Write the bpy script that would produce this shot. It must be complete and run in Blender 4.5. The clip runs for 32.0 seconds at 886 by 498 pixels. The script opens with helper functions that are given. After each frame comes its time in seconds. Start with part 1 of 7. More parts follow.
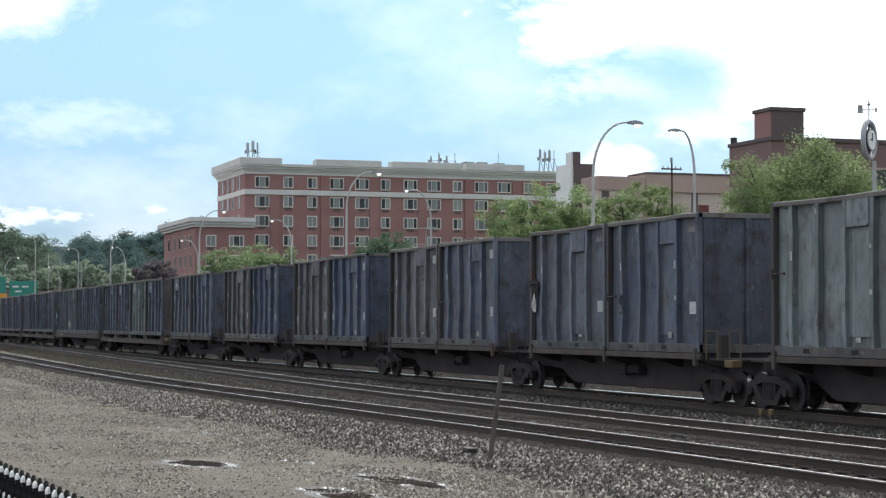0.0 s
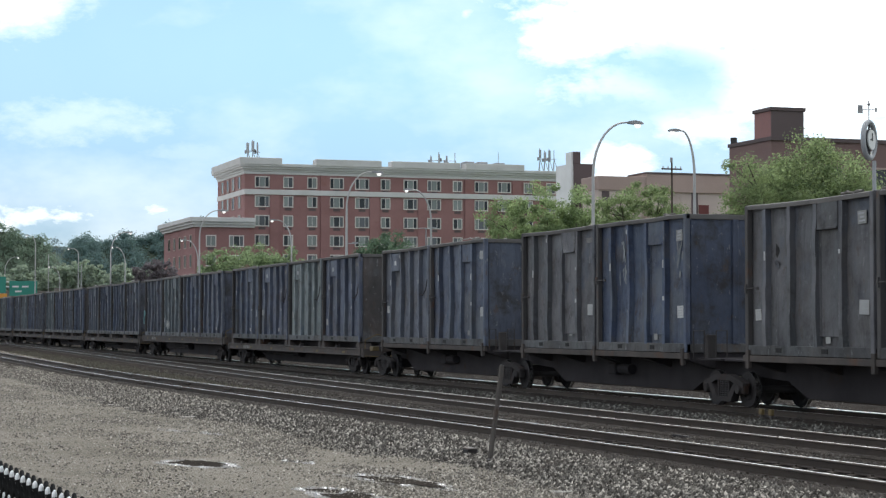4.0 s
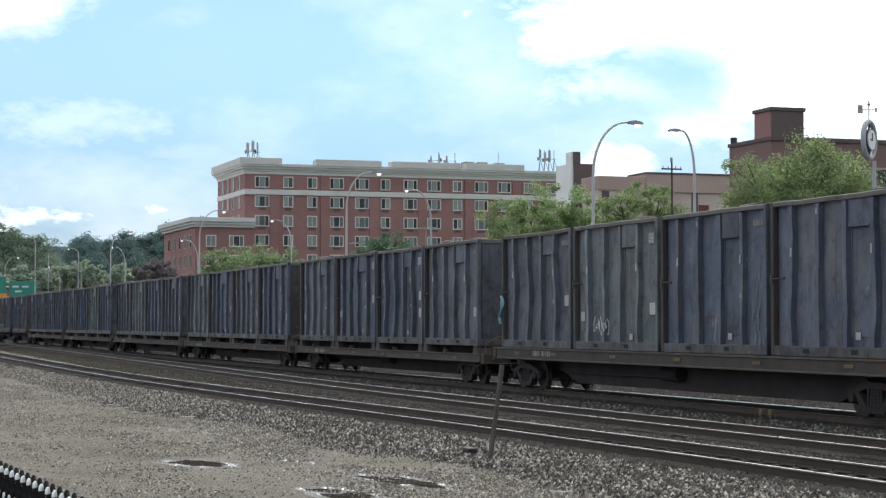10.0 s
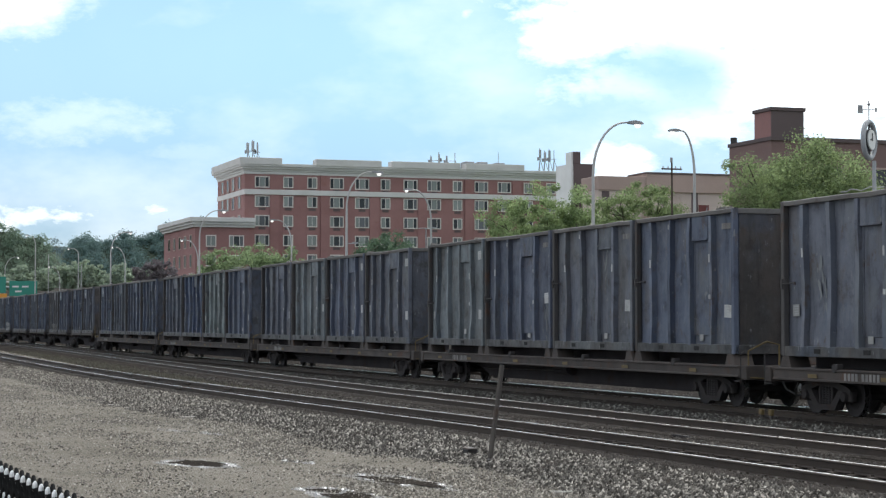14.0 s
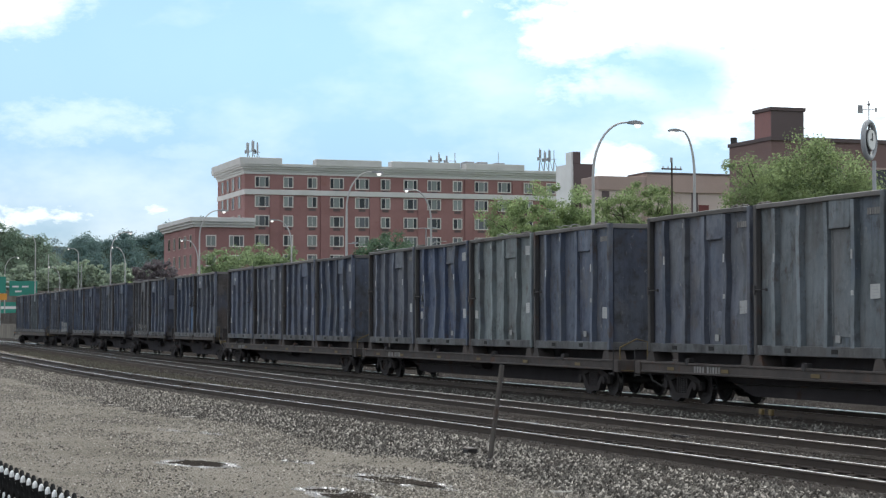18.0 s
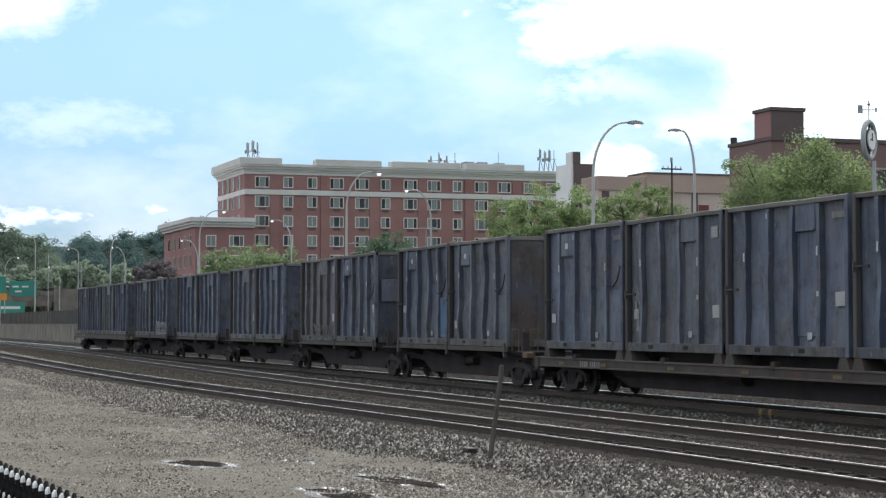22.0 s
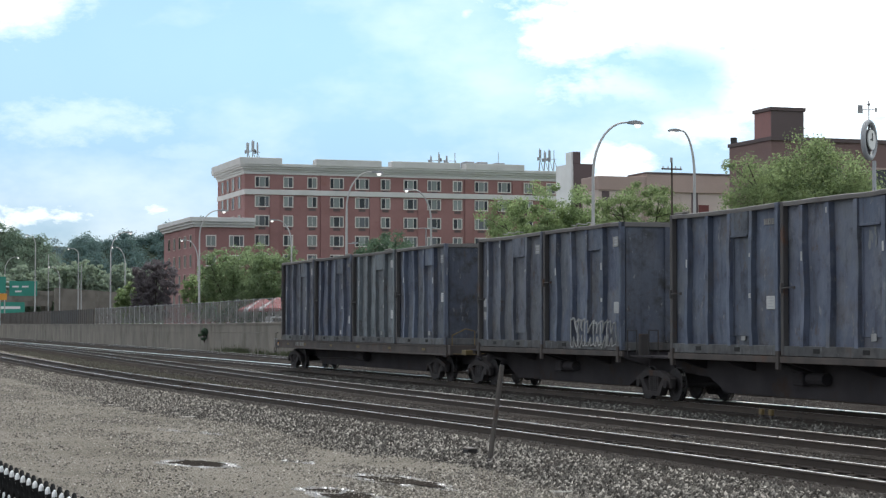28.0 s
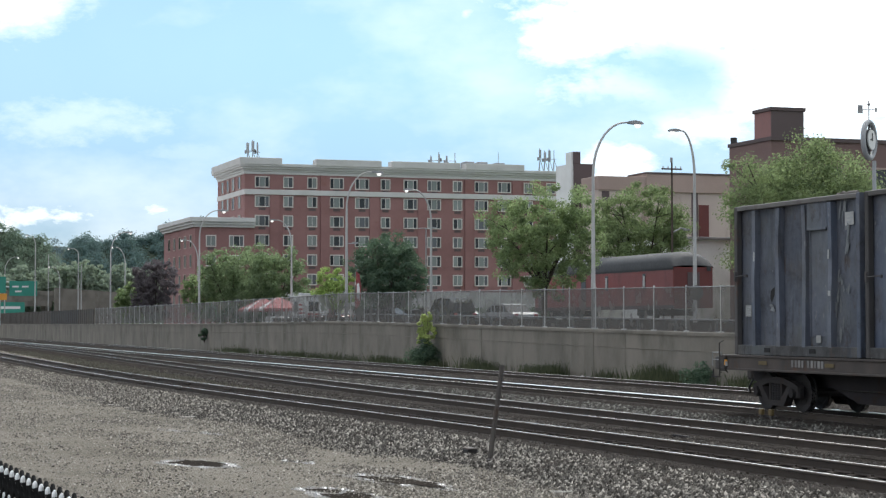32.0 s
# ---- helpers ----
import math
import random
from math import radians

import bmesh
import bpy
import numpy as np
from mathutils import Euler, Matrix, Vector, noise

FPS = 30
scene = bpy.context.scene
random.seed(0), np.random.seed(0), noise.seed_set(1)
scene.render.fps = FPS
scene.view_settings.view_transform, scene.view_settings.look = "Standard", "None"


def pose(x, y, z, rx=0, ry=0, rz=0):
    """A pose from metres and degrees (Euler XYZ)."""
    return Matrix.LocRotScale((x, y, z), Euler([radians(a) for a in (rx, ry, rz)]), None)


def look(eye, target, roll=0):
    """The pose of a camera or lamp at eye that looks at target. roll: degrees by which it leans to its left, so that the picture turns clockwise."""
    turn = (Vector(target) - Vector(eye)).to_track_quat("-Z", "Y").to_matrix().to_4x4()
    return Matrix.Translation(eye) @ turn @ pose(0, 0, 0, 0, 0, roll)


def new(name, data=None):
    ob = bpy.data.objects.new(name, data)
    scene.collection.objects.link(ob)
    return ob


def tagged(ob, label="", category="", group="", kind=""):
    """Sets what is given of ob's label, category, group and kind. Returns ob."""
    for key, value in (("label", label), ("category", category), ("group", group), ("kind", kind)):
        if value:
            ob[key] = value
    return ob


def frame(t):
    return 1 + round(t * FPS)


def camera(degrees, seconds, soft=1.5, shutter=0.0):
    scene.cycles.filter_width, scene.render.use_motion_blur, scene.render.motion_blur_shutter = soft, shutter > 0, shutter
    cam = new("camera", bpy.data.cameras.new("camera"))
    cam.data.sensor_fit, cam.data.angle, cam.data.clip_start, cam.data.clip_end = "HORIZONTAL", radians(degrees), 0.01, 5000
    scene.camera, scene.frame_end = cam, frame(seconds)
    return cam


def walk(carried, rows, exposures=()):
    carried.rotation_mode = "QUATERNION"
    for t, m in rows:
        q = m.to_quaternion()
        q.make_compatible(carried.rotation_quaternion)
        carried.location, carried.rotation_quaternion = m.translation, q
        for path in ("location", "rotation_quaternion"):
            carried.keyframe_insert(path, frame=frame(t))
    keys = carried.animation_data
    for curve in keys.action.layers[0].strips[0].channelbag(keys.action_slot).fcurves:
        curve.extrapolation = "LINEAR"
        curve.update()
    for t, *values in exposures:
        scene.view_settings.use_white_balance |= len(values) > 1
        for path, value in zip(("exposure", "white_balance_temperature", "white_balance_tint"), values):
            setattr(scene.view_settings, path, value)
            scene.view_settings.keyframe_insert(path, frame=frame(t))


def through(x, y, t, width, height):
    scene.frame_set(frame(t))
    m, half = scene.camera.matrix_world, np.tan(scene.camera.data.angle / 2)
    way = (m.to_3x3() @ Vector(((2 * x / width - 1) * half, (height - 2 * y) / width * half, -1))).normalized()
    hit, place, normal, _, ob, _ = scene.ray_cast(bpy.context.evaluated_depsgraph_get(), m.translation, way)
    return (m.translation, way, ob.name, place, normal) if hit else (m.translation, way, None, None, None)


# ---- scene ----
# World: x runs along the tracks, y away from the viewer across them, z = 0 at the rail tops.
TURN = 0.32631  # angle between the view and the tracks
cam = camera(26.0, 32.0, soft=1.3)
EYE = (40.37, -23.95, 2.1417)
AIM = pose(*EYE, 92.226, 0, 90 - math.degrees(TURN))
walk(cam, [(0, AIM), (32, AIM)], exposures=[(0, 0.0, 6400, 10), (32, 0.0, 6400, 10)])

# ---- light ----
SUN_AZ, SUN_EL = radians(150), radians(46)  # direction towards the sun, measured from +x
sky_world = bpy.data.worlds.new("sky")
scene.world = sky_world
sky_world.use_nodes = True
sun_data = bpy.data.lights.new("sun", "SUN")
sun_data.energy, sun_data.angle, sun_data.color = 1.85, radians(7), (1.0, 0.95, 0.87)
sun = new("sun", sun_data)
sun.matrix_world = look((0, 0, 60), (-math.cos(SUN_AZ) * math.cos(SUN_EL), -math.sin(SUN_AZ) * math.cos(SUN_EL), 60 - math.sin(SUN_EL)))


class Nodes:
    """Short ways to add and join shader nodes."""

    def __init__(self, tree):
        self.tree = tree
        tree.nodes.clear()

    def add(self, kind, operation=""):
        node = self.tree.nodes.new(kind)
        if operation:
            node.operation = operation
        return node

    def join(self, a, b):
        self.tree.links.new(a, b)

    def put(self, socket, value):
        if isinstance(value, bpy.types.NodeSocket):
            self.join(value, socket)
        else:
            socket.default_value = value

    def math(self, op, a, b=0.0, c=0.0, clamp=False):
        n = self.add("ShaderNodeMath", op)
        n.use_clamp = clamp
        for i, v in enumerate((a, b, c)):
            self.put(n.inputs[i], v)
        return n.outputs[0]

    def dot(self, a, vec):
        n = self.add("ShaderNodeVectorMath", "DOT_PRODUCT")
        self.put(n.inputs[0], a)
        n.inputs[1].default_value = vec
        return n.outputs["Value"]

    def noise(self, vec, scale, detail=4.0, rough=0.55, out="Fac"):
        n = self.add("ShaderNodeTexNoise")
        self.put(n.inputs["Vector"], vec)
        n.inputs["Scale"].default_value, n.inputs["Detail"].default_value, n.inputs["Roughness"].default_value = scale, detail, rough
        return n.outputs[out]

    def ramp(self, fac, lo, hi, a=0.0, b=1.0):
        n = self.add("ShaderNodeMapRange")
        n.interpolation_type = "SMOOTHSTEP"
        self.put(n.inputs["Value"], fac)
        for i, v in zip((1, 2, 3, 4), (lo, hi, a, b)):
            self.put(n.inputs[i], v)
        return n.outputs[0]

    def mix(self, fac, a, b, blend="MIX"):
        n = self.add("ShaderNodeMix")
        n.data_type, n.blend_type = "RGBA", blend
        self.put(n.inputs[0], fac)
        self.put(n.inputs[6], (*a, 1.0) if isinstance(a, tuple) else a)
        self.put(n.inputs[7], (*b, 1.0) if isinstance(b, tuple) else b)
        return n.outputs[2]


def build_sky():
    n = Nodes(sky_world.node_tree)
    where = n.add("ShaderNodeTexCoord").outputs["Generated"]
    air = n.add("ShaderNodeTexSky")
    air.sky_type, air.sun_disc, air.sun_elevation, air.sun_rotation = "NISHITA", False, SUN_EL, math.pi / 2 - SUN_AZ
    air.air_density, air.dust_density, air.ozone_density = 1.0, 1.2, 1.6
    c, s = math.cos(TURN), math.sin(TURN)
    ahead = n.math("MAXIMUM", n.dot(where, (-c, s, 0)), 0.05)
    across = n.math("DIVIDE", n.dot(where, (s, c, 0)), ahead)
    rise = n.math("DIVIDE", n.dot(where, (0, 0, 1)), ahead)
    flat = n.add("ShaderNodeCombineXYZ")
    n.join(across, flat.inputs[0])
    n.put(flat.inputs[1], n.math("MULTIPLY", rise, 1.9))
    spread = n.noise(flat.outputs[0], 16.0, 8.0, 0.62)
    billow = n.noise(flat.outputs[0], 70.0, 6.0, 0.62)
    edge = n.math("ADD", n.math("MULTIPLY", n.math("SUBTRACT", spread, 0.5), 3.4), n.math("MULTIPLY", n.math("SUBTRACT", billow, 0.5), 1.8))

    def bank(x, z, wide, high, soft, gain=1.0, rough=1.0):
        dx = n.math("DIVIDE", n.math("SUBTRACT", across, x), wide)
        dz = n.math("DIVIDE", n.math("SUBTRACT", rise, z), high)
        away = n.math("SQRT", n.math("ADD", n.math("MULTIPLY", dx, dx), n.math("MULTIPLY", dz, dz)))
        away = n.math("ADD", away, n.math("MULTIPLY", edge, rough))
        return n.math("MULTIPLY", n.ramp(away, 1.0 + soft, 1.0 - soft), gain)

    total = bank(*CLOUDS[0])
    for b in CLOUDS[1:]:
        total = n.math("MAXIMUM", total, bank(*b))
    for b in BREAKS:
        total = n.math("MULTIPLY", total, n.math("SUBTRACT", 1.0, bank(*b)))
    # thin high cloud everywhere, so the light is soft all round
    cover = n.math("MINIMUM", n.ramp(n.dot(where, (-c, s, 0)), 0.2, 0.96, 0.80, 0.10), n.ramp(n.dot(where, (-c, s, 0)), -1.0, -0.30, 0.36, 0.92))
    veil = n.math("MULTIPLY", n.ramp(n.noise(where, 2.6, 6.0, 0.6), 0.30, 0.70, 0.50, 1.0), cover)
    streak = n.ramp(n.noise(flat.outputs[0], 6.0, 6.0, 0.55), 0.36, 0.72, 0.0, 0.34)
    total = n.math("MAXIMUM", total, n.math("MAXIMUM", veil, streak), clamp=True)
    blue = n.mix(1.0, air.outputs[0], n.mix(n.ramp(rise, 0.03, 0.16), SKY_LOW, SKY_TINT), "MULTIPLY")
    # thin cloud glows towards the sun
    near_sun = n.dot(where, (math.cos(SUN_AZ) * math.cos(SUN_EL), math.sin(SUN_AZ) * math.cos(SUN_EL), math.sin(SUN_EL)))
    glow = n.math("ADD", n.ramp(near_sun, 0.79, 0.94, 1.0, 3.4), n.ramp(near_sun, 0.92, 1.0, 0.0, 5.0))
    shine = n.add("ShaderNodeCombineColor")
    for k in range(3):
        n.join(glow, shine.inputs[k])
    tint = n.mix(total, blue, n.mix(1.0, CLOUD_LIGHT, shine.outputs[0], "MULTIPLY"))
    back = n.add("ShaderNodeBackground")
    n.join(tint, back.inputs[0])
    back.inputs[1].default_value = SKY_STRENGTH
    n.join(back.outputs[0], n.add("ShaderNodeOutputWorld").inputs[0])


SKY_STRENGTH = 0.11
SKY_TINT = (0.59, 0.885, 1.05)
SKY_LOW = (0.38, 0.61, 0.98)
CLOUD_LIGHT = (15.5, 15.5, 15.3)
# across, rise, width, height, softness, strength, roughness of the outline (tangents of the view's angles)
CLOUDS = [(0.157, 0.174, 0.104, 0.036, 0.40, 1.0, 0.50), (0.225, 0.140, 0.075, 0.040, 0.40, 1.0, 0.55), (0.066, 0.148, 0.024, 0.012, 0.6, 0.9, 0.6),
          (0.105, 0.122, 0.034, 0.012, 1.0, 0.55, 1.2), (0.090, 0.083, 0.016, 0.012, 0.9, 0.90, 0.8), (0.130, 0.104, 0.026, 0.010, 1.0, 0.55, 1.2),
          (0.215, 0.100, 0.050, 0.020, 0.9, 0.55, 0.6), (-0.206, 0.0555, 0.020, 0.0040, 1.0, 0.62, 2.2), (-0.150, 0.0590, 0.026, 0.0038, 1.0, 0.60, 2.0), (-0.232, 0.052, 0.010, 0.003, 1.0, 0.6, 1.2),
          (-0.228, 0.170, 0.030, 0.014, 1.0, 0.85, 0.7), (-0.195, 0.106, 0.044, 0.010, 1.0, 0.28, 1.2),
          (-0.130, 0.088, 0.026, 0.005, 1.0, 0.18, 1.2), (0.012, 0.1620, 0.0040, 0.0030, 1.0, 0.45, 1.4)]
# openings in the cloud where the blue shows
BREAKS = [(0.122, 0.131, 0.024, 0.016, 0.9, 0.80, 0.8), (0.092, 0.112, 0.016, 0.008, 1.0, 0.7, 1.0)]
build_sky()


# ---- materials ----
def surface(name, base, alt, rough=0.75, metal=0.0, big=0.7, small=14.0, contrast=0.6, bump=0.25, depth=0.01, streak=0.0, rand=0.0,
            stain=None, stain_scale=1.6, stain_at=(0.55, 0.72), wet=0.0, grit=False, scuff=None, spec=0.5):
    """A weathered surface: two colours mixed at two scales, optional stains, and fine relief. streak pulls the pattern into vertical runs."""
    m = bpy.data.materials.new(name)
    m.use_nodes = True
    n = Nodes(m.node_tree)
    info = n.add("ShaderNodeObjectInfo").outputs["Random"]
    slide = n.add("ShaderNodeVectorMath", "MULTIPLY_ADD")
    slide.inputs[0].default_value = (37.0, 91.0, 53.0)
    n.join(info, slide.inputs[1])
    n.join(n.add("ShaderNodeTexCoord").outputs["Object"], slide.inputs[2])
    where = slide.outputs[0]
    runs = n.add("ShaderNodeMapping")
    n.join(where, runs.inputs["Vector"])
    runs.inputs["Scale"].default_value = (1, 1, 1 - streak)
    large = n.noise(runs.outputs[0], big, 5.0)
    fine = n.noise(where, small, 5.0, 0.65)
    both = n.math("ADD", n.math("MULTIPLY", large, 0.62), n.math("MULTIPLY", fine, 0.38))
    colour = n.mix(n.ramp(both, 0.5 - 0.28 * contrast - 0.05, 0.5 + 0.28 * contrast - 0.05), base, alt)
    rough_out = n.ramp(fine, 0.3, 0.7, rough - 0.1, min(1.0, rough + 0.1))
    if stain:
        spots = n.noise(runs.outputs[0], stain_scale, 6.0, 0.62)
        colour = n.mix(n.ramp(spots, *stain_at), colour, stain)
    if scuff:
        # scraped, chalky patches with torn edges, and thin scratches
        torn = n.noise(where, 1.1, 9.0, 0.72)
        colour = n.mix(n.ramp(torn, 0.56, 0.67, 0.0, 0.8), colour, scuff)
        lines = n.add("ShaderNodeMapping")
        n.join(where, lines.inputs["Vector"])
        lines.inputs["Scale"].default_value = (9.0, 9.0, 0.8)
        colour = n.mix(n.ramp(n.noise(lines.outputs[0], 1.5, 6.0, 0.7), 0.62, 0.72, 0.0, 0.5), colour, tuple(0.4 * v for v in base))
    if rand:
        tone = n.add("ShaderNodeHueSaturation")
        n.join(colour, tone.inputs["Color"])
        n.put(tone.inputs["Value"], n.ramp(info, 0.0, 1.0, 1 - rand, 1 + rand))
        colour = tone.outputs[0]
    if grit:
        cells = n.add("ShaderNodeTexVoronoi")
        n.join(where, cells.inputs["Vector"])
        cells.inputs["Scale"].default_value = 30.0
        tone = n.add("ShaderNodeSeparateColor")
        n.join(cells.outputs["Color"], tone.inputs[0])
        colour = n.mix(n.ramp(tone.outputs[0], 0.0, 1.0, 0.0, 0.40), colour, n.mix(n.ramp(tone.outputs[1], 0.45, 0.55), tuple(0.35 * v for v in base), tuple(min(1.0, 1.35 * v) for v in alt)))
        fine = n.math("ADD", fine, n.math("MULTIPLY", tone.outputs[2], 0.5))
    if wet:
        pools = n.ramp(n.noise(where, 0.35, 4.0), 0.52, 0.66)
        rough_out = n.mix(pools, rough_out, (0.25, 0.25, 0.25))
        colour = n.mix(n.math("MULTIPLY", pools, wet), colour, tuple(0.5 * v for v in base))
    p = n.add("ShaderNodeBsdfPrincipled")
    n.put(p.inputs["Base Color"], colour)
    n.put(p.inputs["Roughness"], rough_out)
    p.inputs["Metallic"].default_value = metal
    p.inputs["Specular IOR Level"].default_value = spec
    if bump:
        b = n.add("ShaderNodeBump")
        b.inputs["Strength"].default_value, b.inputs["Distance"].default_value = bump, depth
        n.join(fine, b.inputs["Height"])
        n.join(b.outputs[0], p.inputs["Normal"])
    n.join(p.outputs[0], n.add("ShaderNodeOutputMaterial").inputs[0])
    return m


def battered_paint(name, base, alt, dirt=0.50, worn=1.0):
    """Old container paint: faded patches, runs of grime, rust, chalky scrapes and small bright chips."""
    m = bpy.data.materials.new(name)
    m.use_nodes = True
    n = Nodes(m.node_tree)
    info = n.add("ShaderNodeObjectInfo").outputs["Random"]
    slide = n.add("ShaderNodeVectorMath", "MULTIPLY_ADD")
    slide.inputs[0].default_value = (37.0, 91.0, 53.0)
    n.join(info, slide.inputs[1])
    n.join(n.add("ShaderNodeTexCoord").outputs["Object"], slide.inputs[2])
    where = slide.outputs[0]

    def stretched(x, z):
        s = n.add("ShaderNodeMapping")
        n.join(where, s.inputs["Vector"])
        s.inputs["Scale"].default_value = (x, x, z)
        return s.outputs[0]

    patch = n.noise(stretched(1.0, 0.55), 0.75, 7.0, 0.62)
    colour = n.mix(n.ramp(patch, 0.34, 0.66), base, alt)
    chalk = n.noise(stretched(1.0, 0.7), 0.62, 9.0, 0.70)
    colour = n.mix(n.ramp(chalk, 0.57, 0.62, 0.0, 0.38), colour, tuple(0.6 * v + 0.085 for v in alt))
    # repainted and bleached areas: some bluer, some grey, some brown with dried dirt
    fade = n.noise(stretched(1.0, 0.8), 0.42, 6.0, 0.60)
    colour = n.mix(n.ramp(fade, 0.44, 0.34, 0.0, 0.45 * worn), colour, (0.066, 0.088, 0.130))
    colour = n.mix(n.ramp(fade, 0.51, 0.62, 0.0, 0.55 * worn), colour, (0.112, 0.119, 0.124))
    mud = n.noise(stretched(1.0, 0.7), 0.95, 7.0, 0.66)
    colour = n.mix(n.ramp(mud, 0.51, 0.63, 0.0, 0.50 * worn), colour, (0.090, 0.081, 0.075))
    runs = n.noise(stretched(4.0, 0.45), 1.0, 6.0, 0.65)
    colour = n.mix(n.ramp(runs, 0.52, 0.66, 0.0, 0.45), colour, tuple(0.40 * v + 0.004 for v in base))
    colour = n.mix(n.ramp(runs, 0.44, 0.30, 0.0, 0.22), colour, tuple(1.25 * v + 0.02 for v in alt))
    grime = n.noise(where, 1.5, 9.0, 0.72)
    colour = n.mix(n.ramp(grime, 0.54 - 0.28 * (dirt - 0.5), 0.68, 0.0, dirt), colour, (0.036, 0.033, 0.031))
    rust = n.noise(stretched(1.0, 0.6), 2.1, 9.0, 0.74)
    colour = n.mix(n.ramp(rust, 0.565, 0.66, 0.0, 0.65), colour, (0.075, 0.052, 0.040))
    chips = n.noise(stretched(1.0, 0.42), 6.5, 8.0, 0.70)
    colour = n.mix(n.ramp(chips, 0.615, 0.66, 0.0, 0.65), colour, (0.21, 0.215, 0.215))
    tone = n.add("ShaderNodeHueSaturation")
    n.join(colour, tone.inputs["Color"])
    n.put(tone.inputs["Value"], n.ramp(info, 0.0, 1.0, 0.85, 1.15))
    p = n.add("ShaderNodeBsdfPrincipled")
    n.join(tone.outputs[0], p.inputs["Base Color"])
    n.put(p.inputs["Roughness"], n.ramp(grime, 0.4, 0.7, 0.50, 0.85))
    p.inputs["Specular IOR Level"].default_value = 0.4
    b = n.add("ShaderNodeBump")
    b.inputs["Strength"].default_value, b.inputs["Distance"].default_value = 0.55, 0.05
    n.join(n.math("ADD", n.noise(where, 1.9, 6.0, 0.55), n.math("MULTIPLY", chips, 0.12)), b.inputs["Height"])
    n.join(b.outputs[0], p.inputs["Normal"])
    n.join(p.outputs[0], n.add("ShaderNodeOutputMaterial").inputs[0])
    return m


def stone_material(name="stone", low=(0.017, 0.015, 0.0125), high=(0.40, 0.375, 0.33)):
    """Crushed stone: every stone has its own grey."""
    m = bpy.data.materials.new(name)
    m.use_nodes = True
    n = Nodes(m.node_tree)
    island = n.add("ShaderNodeNewGeometry").outputs["Random Per Island"]
    where = n.add("ShaderNodeTexCoord").outputs["Object"]
    colour = n.mix(n.math("POWER", island, 3.6), low, high)
    colour = n.mix(n.math("MULTIPLY", n.noise(where, 40.0), 0.24), colour, (0.075, 0.067, 0.058))
    p = n.add("ShaderNodeBsdfPrincipled")
    n.put(p.inputs["Base Color"], colour)
    p.inputs["Roughness"].default_value = 0.8
    p.inputs["Specular IOR Level"].default_value = 0.12
    n.join(p.outputs[0], n.add("ShaderNodeOutputMaterial").inputs[0])
    return m


def leaf_material(name, dark, light, through, share=0.45):
    m = bpy.data.materials.new(name)
    m.use_nodes = True
    n = Nodes(m.node_tree)
    island = n.add("ShaderNodeNewGeometry").outputs["Random Per Island"]
    where = n.add("ShaderNodeTexCoord").outputs["Object"]
    clump = n.noise(where, 0.8, 3.0)
    fac = n.math("ADD", n.math("MULTIPLY", island, 0.45), n.math("MULTIPLY", clump, 0.75))
    colour = n.mix(n.ramp(fac, 0.30, 0.90), dark, light)
    d = n.add("ShaderNodeBsdfPrincipled")
    n.join(colour, d.inputs["Base Color"])
    d.inputs["Roughness"].default_value = 0.7
    d.inputs["Specular IOR Level"].default_value = 0.2
    t = n.add("ShaderNodeBsdfTranslucent")
    n.put(t.inputs[0], n.mix(0.5, colour, through))
    mixer = n.add("ShaderNodeMixShader")
    mixer.inputs[0].default_value = share
    n.join(d.outputs[0], mixer.inputs[1])
    n.join(t.outputs[0], mixer.inputs[2])
    n.join(mixer.outputs[0], n.add("ShaderNodeOutputMaterial").inputs[0])
    return m


def glass_material(name, tint, rough=0.08, pale=True):
    """Window glass seen from outside: a dark room behind a glossy pane."""
    m = bpy.data.materials.new(name)
    m.use_nodes = True
    n = Nodes(m.node_tree)
    info = n.add("ShaderNodeObjectInfo").outputs["Random"]
    p = n.add("ShaderNodeBsdfPrincipled")
    n.put(p.inputs["Base Color"], n.mix(n.ramp(info, 0.45, 0.75), tint, tuple(min(1, 2.2 * v + 0.06) if pale else 1.2 * v for v in tint)))
    p.inputs["Roughness"].default_value = rough
    p.inputs["Specular IOR Level"].default_value = 0.35
    n.join(p.outputs[0], n.add("ShaderNodeOutputMaterial").inputs[0])
    return m


def mesh_screen(name, colour, cover):
    """Chain-link fabric too far off for its wires to be told apart: part covered, part open."""
    m = bpy.data.materials.new(name)
    m.use_nodes = True
    n = Nodes(m.node_tree)
    where = n.add("ShaderNodeTexCoord").outputs["Object"]
    p = n.add("ShaderNodeBsdfPrincipled")
    n.put(p.inputs["Base Color"], n.mix(n.noise(where, 0.5), tuple(0.8 * v for v in colour), colour))
    p.inputs["Roughness"].default_value = 0.6
    mixer = n.add("ShaderNodeMixShader")
    n.put(mixer.inputs[0], n.ramp(n.noise(where, 1.2), 0.3, 0.7, cover - 0.06, cover + 0.06))
    n.join(n.add("ShaderNodeBsdfTransparent").outputs[0], mixer.inputs[1])
    n.join(p.outputs[0], mixer.inputs[2])
    n.join(mixer.outputs[0], n.add("ShaderNodeOutputMaterial").inputs[0])
    return m


def sunlit_bowl(name, colour, strength):
    """A lamp's glass bowl in the sun: emission stands in for the sunlight."""
    m = bpy.data.materials.new(name)
    m.use_nodes = True
    n = Nodes(m.node_tree)
    p = n.add("ShaderNodeBsdfPrincipled")
    p.inputs["Base Color"].default_value = (*colour, 1)
    p.inputs["Roughness"].default_value = 0.2
    p.inputs["Emission Color"].default_value = (*colour, 1)
    p.inputs["Emission Strength"].default_value = strength
    n.join(p.outputs[0], n.add("ShaderNodeOutputMaterial").inputs[0])
    return m


